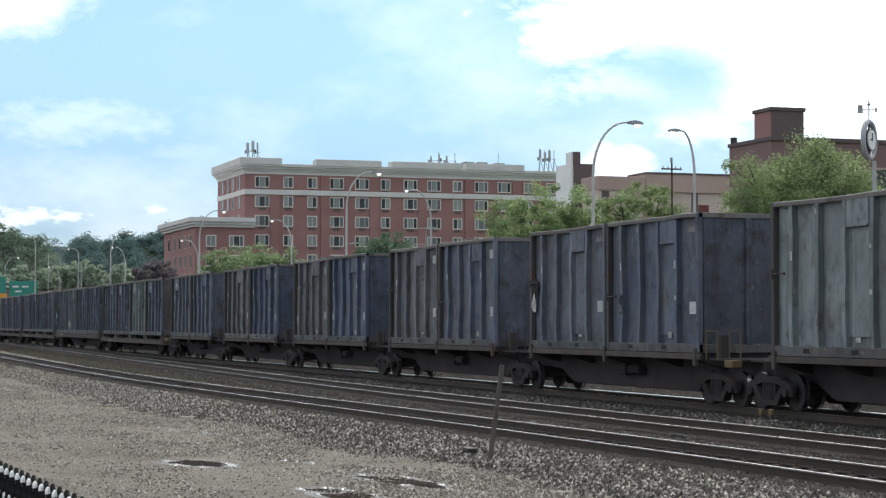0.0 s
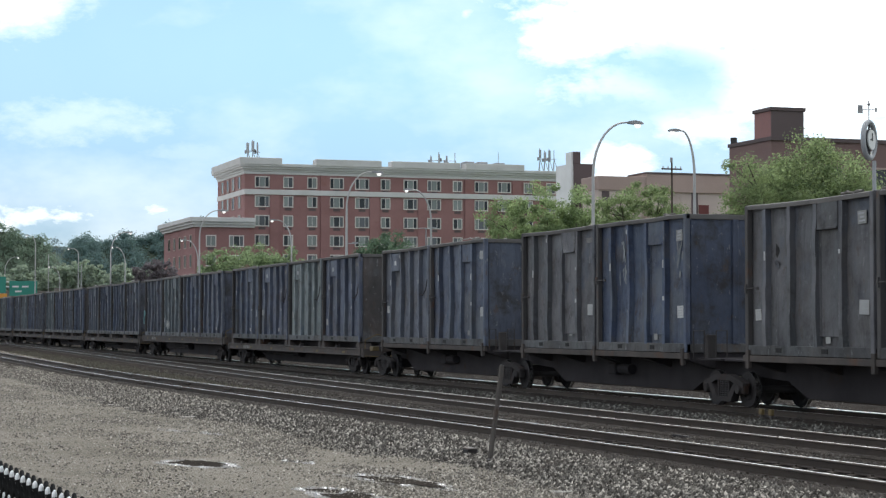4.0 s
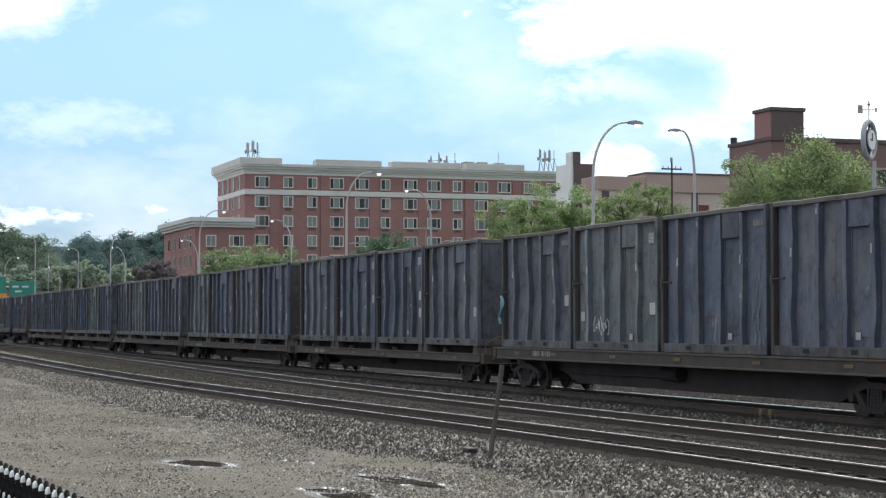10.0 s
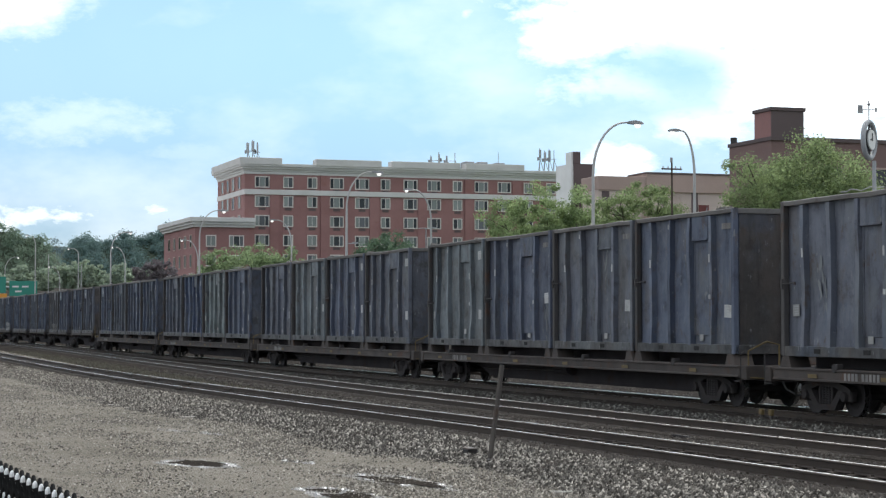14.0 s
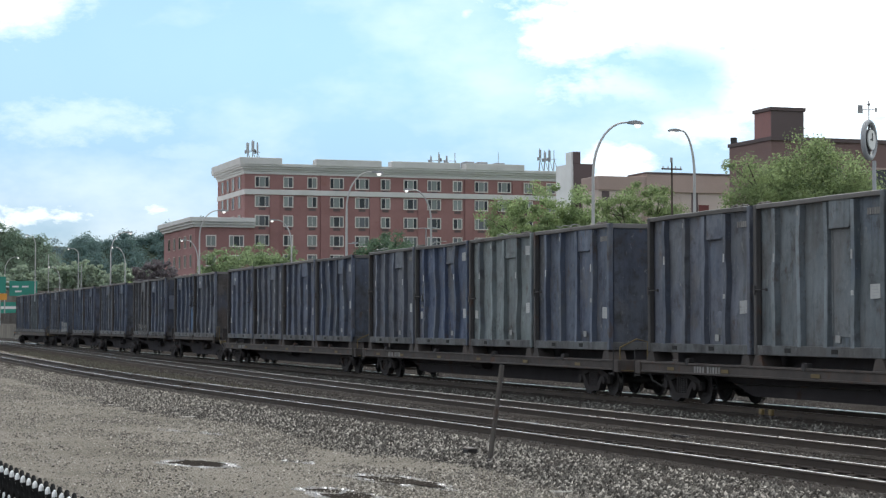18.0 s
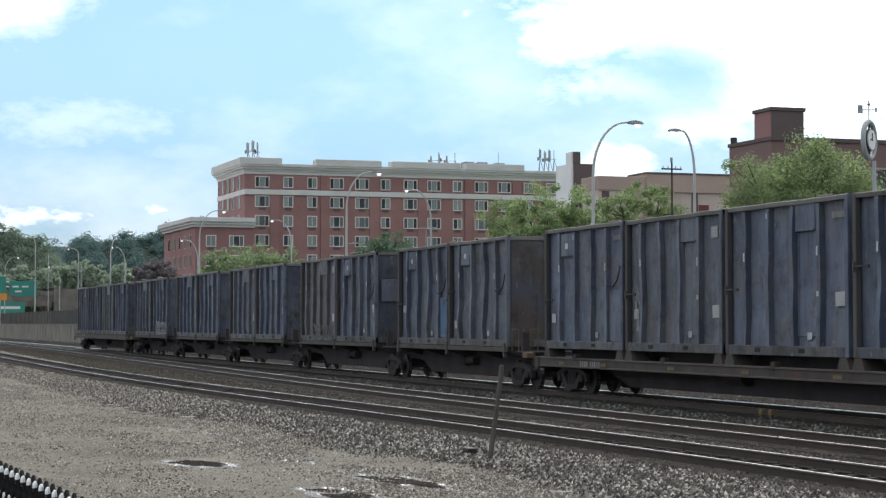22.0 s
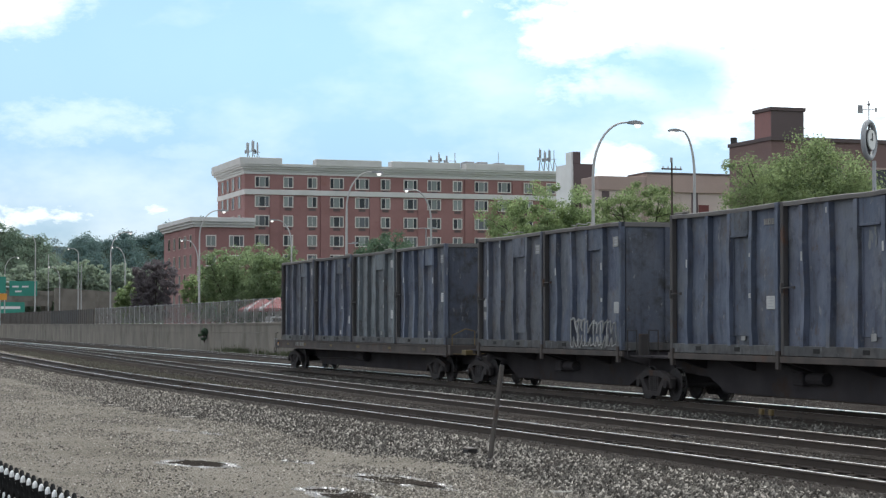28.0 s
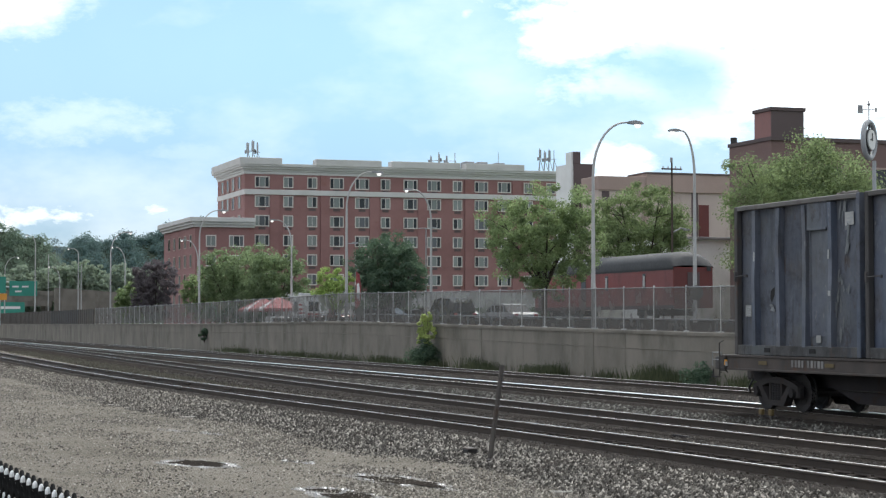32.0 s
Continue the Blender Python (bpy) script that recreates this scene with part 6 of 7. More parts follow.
def build_right_buildings():
    # tan windowless block with a lower parapet
    t = thing("tan_block", "long tan concrete building with a darker band under its parapet", "building")
    x = -136.0
    part("wall", Geo().box(x - 4, x, 52.1, 78, 1.0, 15.6), M["tan_wall"], t)
    part("parapet", Geo().box(x - 4.1, x + 0.15, 52.0, 57.3, 15.5, 16.9, 0.04), M["tan_trim"], t)
    part("parapet", Geo().box(x - 4.1, x + 0.25, 57.3, 78.1, 15.4, 17.25, 0.04), M["tan_trim"], t)
    part("coping", Geo().box(x - 4.2, x + 0.35, 57.2, 78.2, 17.25, 17.4), M["brown_wall"], t)
    for y, w, z0, z1 in ((52.5, 0.8, 8.8, 15.4), (62.4, 0.7, 6.5, 15.4)):
        part("recess", Geo().box(x - 0.1, x + 0.06, y, y + w, z0, z1), M["brown_wall"], t)
    part("red_door", Geo().box(x, x + 0.14, 63.2, 64.3, 10.9, 14.2, 0.02), M["dark_red"], t, "tall dark red loading door")
    part("plinth", Geo().box(x - 1, x + 0.5, 52.0, 78.2, 1.0, 9.2), M["pale_concrete"], t)
    part("duct", Geo().tube([(x + 0.3, 57.2, 9.0), (x + 0.3, 57.2, 14.2)], 0.12, 6), M["tan_trim"], t)
    # pale stair tower with a dark brown side
    s = thing("stair_tower", "pale stair tower with a dark brown brick side wall", "building")
    part("pale_wall", Geo().box(-146.3, -142.15, 51.75, 52.0, 1.0, 18.6).box(-143.6, -142.15, 51.75, 52.0, 18.6, 19.8), M["white_paint"], s)
    part("brown_wall", Geo().box(-146.2, -142, 52.0, 54.2, 1.0, 18.6), M["brown_wall"], s)
    part("brown_turret", Geo().box(-143.6, -142.02, 51.95, 52.75, 18.6, 19.85, 0.03), M["brown_wall"], s)
    antenna_group(-255.5, 94.4, 27.1, 6, 4, 3.9, 0.9)
    # big dark brick building with a roof tower
    b = thing("brick_factory", "dark red brick building with a square roof tower", "building")
    x = -92.0
    part("wall", Geo().box(x - 7, x, 47.7, 110, 1.0, 16.35), M["dark_brick"], b)
    part("coping", Geo().box(x - 7.1, x + 0.15, 47.6, 110, 16.35, 16.65), M["brown_wall"], b)
    part("tower", Geo().box(x - 2.8, x - 0.12, 47.75, 50.55, 16.6, 18.75), M["brick"], b)
    part("tower_cladding", Geo().box(x - 0.12, x + 0.03, 47.75, 50.55, 16.6, 18.66), M["brown_wall"], b, "dark grey-brown front of the tower")
    part("tower_coping", Geo().box(x - 2.95, x + 0.12, 47.62, 50.7, 18.66, 18.95, 0.03), M["brown_wall"], b)
    for y in (53.0, 57.5, 62.0):
        w = part("window", Geo().box(-0.1, 0.05, -0.9, 0.9, -1.1, 1.1), M["glass"], b, at=shift(x, y, 13.2))
        part("window_frame", Geo().box(0.0, 0.1, -1.05, -0.9, -1.25, 1.25).box(0.0, 0.1, 0.9, 1.05, -1.25, 1.25).box(0.0, 0.1, -0.9, 0.9, 1.1, 1.25).box(0.0, 0.12, -0.9, 0.9, -1.25, -1.1), M["tan_trim"], w)
    part("roof_vent", Geo().tube([(x - 6.6, 47.9, 16.6), (x - 6.6, 47.9, 17.15)], 0.28, 10), M["coach_roof"], b)
    # a low pale green-grey wall of the yard beside it
    y = thing("yard_shed", "low pale grey-green shed behind the red coach", "shed")
    part("shed_wall", Geo().box(-112, -106, 44, 52, 1.5, 9.2), M["white_paint"], y)
    part("shed_roof", Geo().box(-112.4, -105.6, 43.6, 52.4, 9.2, 9.45, 0.03), M["dull_steel"], y)


def street_lamp(x, y, top, way, reach=1.75, rise=2.6, tag=""):
    """A tall steel lamp post whose arm sweeps up and over in a quarter circle; way: the arm's direction across the road."""
    base = road_level(x)
    h = top - base
    t = thing("street_lamp", "tall grey steel street lamp with a curved arm and cobra head" + tag, "street lamp", shift(x, y, base), group="street lamps along the road")
    part("pole", Geo().tube([(0, 0, 0), (0, 0, h - rise)], [0.12, 0.072], 10), M["pole_steel"], t)
    part("base", Geo().box(-0.22, 0.22, -0.22, 0.22, -0.25, 0.06, 0.02), M["pale_concrete"], t)
    pts, rad = [], []
    for k in range(12):
        a = math.pi / 2 * k / 11
        pts.append((0, way * reach * (1 - math.cos(a)), h - rise + rise * math.sin(a)))
        rad.append(0.072 - 0.03 * k / 11)
    end = pts[-1]
    part("arm", Geo().tube(pts + [(0, end[1] + way * 0.20, end[2] - 0.01)], rad + [0.045], 8), M["pole_steel"], t)
    head = Geo()
    q = end[1] + way * 0.05
    size = 0.85 if way > 0 else 0.68  # the inner row has smaller heads
    ys = [q + way * size * v for v in (0, 0.18, 0.5, 0.85, 1.0)]
    head.sheet([[(sx * size, yy, end[2] + sz * size) for sx, sz in ring] for yy, ring in zip(ys, (
        [(-0.05, -0.05), (-0.06, 0.05), (0.06, 0.05), (0.05, -0.05), (-0.05, -0.05)], [(-0.15, -0.08), (-0.12, 0.10), (0.12, 0.10), (0.15, -0.08), (-0.15, -0.08)],
        [(-0.20, -0.10), (-0.14, 0.13), (0.14, 0.13), (0.20, -0.10), (-0.20, -0.10)], [(-0.16, -0.10), (-0.10, 0.08), (0.10, 0.08), (0.16, -0.10), (-0.16, -0.10)], [(-0.06, -0.07), (-0.04, 0.0), (0.04, 0.0), (0.06, -0.07), (-0.06, -0.07)]))])
    part("lamp_head", head, M["dull_steel"], t)
    bowl = Geo()
    c = (0, q + way * size * 0.64, end[2] - 0.09 * size)
    rings = [[(c[0] + 0.16 * size * r * math.cos(a), c[1] + 0.20 * size * r * math.sin(a), c[2] - 1.2 * size * d) for a in [2 * math.pi * k / 10 for k in range(11)]] for r, d in ((1, 0), (0.85, 0.10), (0.5, 0.16), (0.05, 0.18))]
    bowl.sheet(rings)
    part("lamp_bowl", bowl, M["sunlit_bowl"], t, "white glass lamp bowl, its sunlit look added as a glow")
    return t


def build_lamps():
    for x, top in ((-44.3, 11.85), (-87.6, 12.7), (-138.5, 12.85), (-192.0, 13.2)):
        street_lamp(x, 12.3, top, 1)
    for x, top in ((-47.0, 11.85), (-89.2, 11.65), (-129.6, 11.55), (-172.4, 11.5), (-222.3, 12.6), (-290.4, 11.8)):
        t = street_lamp(x, 19.0, top, -1, 0.72 if x == -47.0 else 1.35, 2.3)
        if x == -47.0:
            part("round_sign", Geo().tube([(0.16, 0, 2.0), (0.20, 0, 2.0)], 0.38, 14), M["post_steel"], t, "back of a round road sign")
    street_lamp(-314.5, 12.3, 14.2, 1)
    street_lamp(-268.4, 12.3, 16.1, -1, 0.9, 1.6)
    street_lamp(-267.8, 19.0, 14.1, -1, 1.1, 1.0)
    # thin poles farther along the road
    for x, y, h in ((-236.1, 15.0, 8.6), (-273.5, 15.0, 11.3)):
        t = thing("sign_pole", "thin grey steel pole beside the road", "pole", shift(x, y, road_level(x)))
        part("pole", Geo().tube([(0, 0, 0), (0, 0, h)], [0.09, 0.06], 8), M["pole_steel"], t)
        part("cap", Geo().tube([(0, 0, h), (0, 0, h + 0.15)], [0.10, 0.03], 8), M["dull_steel"], t)
    # wooden power pole
    p = thing("utility_pole", "dark wooden utility pole with a crossarm and insulators", "utility pole", shift(-86.5, 36.6, 1.6))
    part("pole", Geo().tube([(0, 0, 0), (0, 0, 12.3)], [0.10, 0.065], 10), M["wood_pole"], p)
    part("crossarm", Geo().box(-0.08, 0.08, -0.8, 0.8, 11.75, 11.85, 0.01), M["wood_pole"], p)
    for y in (-0.7, -0.3, 0.3, 0.7):
        part("insulator", Geo().tube([(0, y, 11.85), (0, y, 12.02)], [0.06, 0.03], 8), M["grey_paint"], p)
    part("top_bracket", Geo().box(-0.05, 0.05, -0.12, 0.05, 12.3, 12.65, 0.02), M["dull_steel"], p)
    part("street_light", Geo().tube([(0, 0.1, 7.2), (0, 0.7, 7.5), (0, 1.1, 7.45)], 0.05, 6).box(-0.1, 0.1, 0.9, 1.4, 7.32, 7.45, 0.02), M["dull_steel"], p)
    q = thing("light_pole", "slim grey light pole with a short arm", "pole", shift(-150.0, 38.6, 1.9))
    part("pole", Geo().tube([(0, 0, 0), (0, 0, 10.2)], [0.10, 0.07], 8), M["dull_steel"], q)
    part("arm", Geo().tube([(0, -0.9, 10.2), (0, 1.0, 10.2)], 0.04, 6).box(-0.1, 0.1, 0.5, 1.2, 10.2, 10.32), M["grey_paint"], q)
    q = thing("light_pole", "slim grey light pole with a short arm", "pole", shift(-120.0, 21.5, 1.9))
    part("pole", Geo().tube([(0, 0, 0), (0, 0, 7.2)], [0.09, 0.06], 8), M["dull_steel"], q)
    part("arm", Geo().tube([(0, -0.1, 7.2), (0, 0.95, 7.2)], 0.04, 6).box(-0.1, 0.1, 0.5, 1.0, 7.2, 7.32), M["grey_paint"], q)


def build_clock():
    t = thing("street_clock", "round pale ring clock with a hanging white dial on a post", "clock", shift(-42.6, 26.4, 1.5))
    part("post", Geo().tube([(0, 0.28, 0), (0, 0.28, 8.7)], [0.13, 0.10], 12), M["grey_paint"], t)
    cz, R = 9.72, 0.80
    turn = pose(0, 0, 0, 0, 0, 38)
    pts = []
    for k in range(33):
        a = 2 * math.pi * k / 32
        pts.append(turn @ Vector((0, R * math.cos(a), R * 1.12 * math.sin(a))) + Vector((0, 0, cz)))
    part("ring", Geo().tube(pts, 0.13, 10, caps=False), M["grey_paint"], t)
    part("dial", Geo().tube([turn @ Vector((0.16, 0, 0)) + Vector((0, 0, cz)), turn @ Vector((-0.16, 0, 0)) + Vector((0, 0, cz))], 0.50, 24), M["clock_face"], t, "white clock dial")
    part("dial_rim", Geo().tube([turn @ Vector((0.10, 0, 0)) + Vector((0, 0, cz)), turn @ Vector((-0.22, 0, 0)) + Vector((0, 0, cz))], 0.53, 24), M["coach_roof"], t)
    g = Geo().box(0.165, 0.19, -0.025, 0.025, -0.04, 0.34).box(0.165, 0.19, -0.22, 0.03, -0.025, 0.025)
    part("pointer", g.move(Matrix.Translation((0, 0, cz)) @ turn), M["coach_roof"], t)
    part("hanger", Geo().tube([(0, 0, cz + 0.5), (0, 0, cz + R * 1.12)], 0.05, 8).tube([(0, 0, cz - 0.5), (0, 0, cz - R * 1.12)], 0.05, 8), M["coach_roof"], t)
    part("finial", Geo().tube([(0, 0, cz + 0.95), (0, 0, cz + 1.95)], 0.025, 6).tube([(0, -0.02, cz + 1.75), (0, 0.02, cz + 1.82)], 0.07, 8), M["dull_steel"], t)
    part("vane", Geo().box(-0.02, 0.02, -0.62, -0.36, cz + 1.32, cz + 1.72).tube([(0, -0.36, cz + 1.52), (0, 0.42, cz + 1.52)], 0.018, 6).box(-0.02, 0.02, 0.36, 0.45, cz + 1.42, cz + 1.62), M["dull_steel"], t)


def build_coach():
    """An old red passenger coach with a dark rounded roof, standing in the car park."""
    x0, x1, y0, y1 = -104.4, -78.6, 32.9, 35.9
    base = road_level(-80) + 0.45
    t = thing("railway_coach", "old dark red railway coach with a rounded black roof", "railway coach")
    part("body", Geo().box(x0, x1, y0, y1, base + 0.75, base + 3.55, 0.05), M["red_paint"], t)
    n = 12
    rows = []
    xs = [x0, x0 + 0.3, x0 + 1.2, x1 - 1.6, x1 - 0.9, x1 - 0.35, x1 + 0.05]
    drop = [0.9, 0.35, 0.0, 0.0, 0.10, 0.40, 1.0]
    for x, d in zip(xs, drop):
        ring = []
        for k in range(n + 1):
            a = math.pi * k / n
            ring.append((x, (y0 + y1) / 2 - 1.56 * math.cos(a), base + 3.50 + (1.18 - d) * math.sin(a) ** 0.7))
        rows.append(ring)
    part("roof", Geo().sheet(rows), M["coach_roof"], t, smooth=True)
    part("letter_board", Geo().box(x0 - 0.02, x1 + 0.02, y0 - 0.03, y0, base + 3.38, base + 3.58), M["coach_roof"], t)
    part("sill", Geo().box(x0 - 0.02, x1 + 0.02, y0 - 0.05, y0 + 0.1, base + 0.70, base + 0.95, 0.01), M["brown_wall"], t)
    for x, w in ((-103.6, 0.9), (-98.6, 0.35), (-94.8, 1.0), (-92.9, 0.5), (-90.2, 0.5), (-83.6, 0.5)):
        d = part("door" if w > 0.8 else "window", Geo().box(x, x + w, y0 - 0.02, y0 + 0.05, base + (0.9 if w > 0.8 else 2.1), base + 3.2, 0.01), M["brown_wall"] if w > 0.8 else M["glass"], t)
        part("glazing", Geo().box(x + 0.1, x + w - 0.1, y0 - 0.035, y0 - 0.02, base + 2.3, base + 3.05), M["white_label"] if x > -99 and w < 0.8 else M["glass"], d)
    # thin panel in a darker red puts the end's shade into colour
    part("end_panel", Geo().box(x1 + 0.004, x1 + 0.03, y0 + 0.05, y1 - 0.05, base + 0.78, base + 3.5), M["dark_red"], t, "red end wall, shaded by a darker red panel")
    part("end_door", Geo().box(x1 + 0.034, x1 + 0.08, y0 + 1.05, y0 + 1.95, base + 0.8, base + 3.2, 0.01), M["brown_wall"], t)
    part("end_lamp", Geo().box(x1 + 0.02, x1 + 0.2, y1 - 0.5, y1 - 0.25, base + 3.3, base + 3.6, 0.02), M["coach_roof"], t)
    for x in (x0 + 4.5, x1 - 4.5):
        part("truck", Geo().box(x - 1.8, x + 1.8, y0 + 0.15, y1 - 0.15, base + 0.25, base + 0.70, 0.03), M["underframe"], t)
        for dx in (-1.2, 1.2):
            part("wheel", Geo().tube([(x + dx, y0 + 0.2, base + 0.42), (x + dx, y0 + 0.35, base + 0.42)], 0.45, 18), M["wheel"], t)
    part("trackside_bank", Geo().box(x0 - 2, x1 + 2, y0 - 0.4, y1 + 0.4, base - 0.6, base), M["ballast"], t)


def parked_car(x, y, turn, paint, label, shape="car", size=4.5):
    """A parked car: body with wheel arches, glasshouse, four wheels, lamps."""
    z = road_level(x)
    t = thing("parked_" + shape, label, shape, shift(x, y, z) @ pose(0, 0, 0, 0, 0, turn), group="vehicles in the car park")
    L, w = size / 2, 0.88
    k = size / 4.5
    tallest = {"car": 1.42, "van": 1.78}[shape]
    low = [(-L, 0.35), (-L, 0.80), (-L + 0.25, 0.92), (-L + 0.9 * k, 0.95), (L - 1.3 * k, 0.95), (L - 0.35, 0.78), (L - 0.05, 0.62), (L, 0.35), (L - 0.5 * k, 0.22), (-L + 0.5 * k, 0.22)]
    part("body", Geo().prism(low, -w, w), paint, t)
    if shape == "car":
        top = [(-L + 0.75 * k, 0.94), (-L + 1.25 * k, 1.36), (-L + 1.7 * k, tallest), (0.45 * k, tallest - 0.02), (L - 1.15 * k, 0.94)]
    else:
        top = [(-L + 0.05, 0.90), (-L + 0.30, 1.50), (-L + 0.70, tallest - 0.05), (-0.4, tallest), (0.55 * k, tallest - 0.07), (L - 0.9 * k, 0.94)]
    g = Geo().prism(top, -w + 0.12, w - 0.12)
    part("glasshouse", g, M["car_glass"], t, "dark window glass")
    crest = top[2:-1] if shape == "van" else top[1:-1]
    part("roof", Geo().prism([(a, b + 0.025) for a, b in crest] + [(a, b - 0.06) for a, b in reversed(crest)], -w + 0.10, w - 0.10), paint, t)
    for s in (-1, 1):
        for sx in (crest[0][0] + 0.05, 0.05, crest[-1][0]):
            part("pillar", Geo().box(sx - 0.05, sx + 0.05, s * (w - 0.13) - 0.03, s * (w - 0.13) + 0.03, 0.9, tallest - 0.06), paint, t)
        for wx in (-L + 0.85 * k, L - 0.85 * k):
            wh = part("wheel", Geo().tube([(wx, s * (w - 0.2), 0.32), (wx, s * (w + 0.01), 0.32)], 0.32, 16), M["tyre"], t)
            part("rim", Geo().tube([(wx, s * (w + 0.01), 0.32), (wx, s * (w + 0.02), 0.32)], 0.19, 12), M["galvanised"], wh)
        part("headlight", Geo().box(L - 0.16, L - 0.03, s * 0.62 - 0.16, s * 0.62 + 0.16, 0.60, 0.74, 0.02), M["grey_paint"], t)
        part("tail_light", Geo().box(-L - 0.01, -L + 0.08, s * 0.66 - 0.14, s * 0.66 + 0.14, 0.66, 0.84, 0.02), M["car_red"], t)
    return t


def build_car_park():
    parked_car(-78.2, 16.6, 186, M["car_dark"], "dark parked minivan beside the fence", "van", 4.9)
    parked_car(-67.6, 16.6, 188, M["car_silver"], "silver parked car behind the fence", "car", 4.9)
    parked_car(-93.5, 22.5, 10, M["car_dark"], "dark parked saloon car behind the fence")
    parked_car(-118.0, 20.5, 5, M["car_red"], "red parked car behind the fence")
    parked_car(-126.0, 20.8, 5, M["car_silver"], "silver parked car behind the fence")
    parked_car(-108.5, 25.5, 3, M["car_dark"], "dark parked car behind the fence")
    parked_car(-136.0, 19.8, 4, M["white_paint"], "white parked van behind the fence", "van", 5.2)
    # more cars in rows farther back
    rng = random.Random(21)
    for k in range(9):
        x, y = -112.0 - 4.6 * (k % 5) - 2.0 * (k // 5), 23.0 + 4.6 * (k // 5) + 0.5 * (k % 5)
        if k != 2:
            parked_car(x, y, rng.uniform(40, 60), (M["car_dark"], M["tyre"], M["car_silver"], M["car_dark"])[k % 4], ("dark parked car in the car park", "black parked car in the car park", "silver parked car in the car park", "dark parked car in the car park")[k % 4])
    # a white food trailer with an awning, windows and red lettering bars
    t = thing("food_trailer", "white food trailer with a hatch window and red bars of lettering", "trailer", shift(-107.2, 14.6, road_level(-108)))
    part("wall", Geo().box(-2.1, 2.1, -0.6, 0.6, 0.35, 2.25, 0.04), M["white_paint"], t)
    part("trailer_roof", Geo().box(-2.2, 2.2, -0.7, 0.7, 2.25, 2.36, 0.02), M["pale_concrete"], t)
    part("roof_box", Geo().box(-1.2, -0.4, -0.4, 0.4, 2.36, 2.56, 0.04), M["grey_paint"], t)
    w = part("hatch_window", Geo().box(-1.7, -0.5, -0.63, -0.58, 1.15, 1.85), M["glass"], t)
    part("window_frame", Geo().box(-1.78, -0.42, -0.64, -0.60, 1.85, 1.93).box(-1.78, -0.42, -0.66, -0.60, 1.07, 1.15), M["dull_steel"], w)
    part("end_window", Geo().box(2.08, 2.13, -0.40, 0.40, 1.10, 1.85), M["glass"], t)
    for k, (z, a, b) in enumerate(((1.55, -0.2, 0.9), (1.2, -0.1, 1.3), (0.9, -0.3, 1.6))):
        part("lettering_bar", Geo().box(a, b, -0.615, -0.598, z, z + 0.16), M["tent_red"], t)
    part("stripe", Geo().box(2.10, 2.12, -0.55, 0.55, 0.60, 0.95), M["tent_red"], t, "red stripe")
    for x in (-0.5, 0.3):
        part("wheel", Geo().tube([(x, -0.62, 0.30), (x, -0.50, 0.30)], 0.30, 14), M["tyre"], t)
    part("drawbar", Geo().tube([(2.1, 0, 0.42), (3.0, 0, 0.42)], 0.05, 6), M["dull_steel"], t)
    # red and white pitched tents
    for x, y in ((-128.0, 16.0), (-121.5, 15.8)):
        t = thing("market_tent", "small tent with a red and white pitched roof", "tent", shift(x, y, road_level(x)))
        rim = [(-3, -1.6), (-1.0, -1.6), (1.0, -1.6), (3, -1.6), (3, 1.6), (1.0, 1.6), (-1.0, 1.6), (-3, 1.6)]
        for k, (a, b) in enumerate(zip(rim, rim[1:] + rim[:1])):
            g = Geo()
            g.v = [(a[0], a[1], 1.5), (b[0], b[1], 1.5), (b[0] * 0.12, b[1] * 0.05, 2.45), (a[0] * 0.12, a[1] * 0.05, 2.45), (a[0], a[1], 1.30), (b[0], b[1], 1.30)]
            g.face(0, 1, 2, 3)
            g.face(0, 1, 5, 4)
            part("gore", g, M["white_paint"] if k in (1, 5) else M["tent_red"], t)
        for sx in (-2.9, 2.9):
            for sy in (-1.5, 1.5):
                part("tent_pole", Geo().tube([(sx, sy, 0), (sx, sy, 1.5)], 0.03, 6), M["dull_steel"], t)
    # feather flag
    t = thing("feather_flag", "red and white feather flag on a thin pole", "flag", shift(-87.6, 12.9, road_level(-88)))
    part("flag_pole", Geo().tube([(0, 0, 0), (0, 0, 3.4), (0, 0.1, 3.75), (0, 0.28, 3.85)], 0.02, 6), M["dull_steel"], t)
    part("banner", Geo().prism([(0.02, 1.0), (0.38, 1.3), (0.46, 2.6), (0.34, 3.5), (0.1, 3.7)], -0.012, 0.012).move(Matrix(((0, 1, 0, 0), (1, 0, 0, 0), (0, 0, 1, 0), (0, 0, 0, 1)))), M["car_red"], t)
    part("banner_panel", Geo().prism([(0.14, 1.9), (0.34, 1.7), (0.36, 2.5), (0.28, 2.9), (0.14, 2.8)], -0.02, 0.02).move(Matrix(((0, 1, 0, 0), (1, 0, 0, 0), (0, 0, 1, 0), (0, 0, 0, 1)))), M["white_paint"], t)


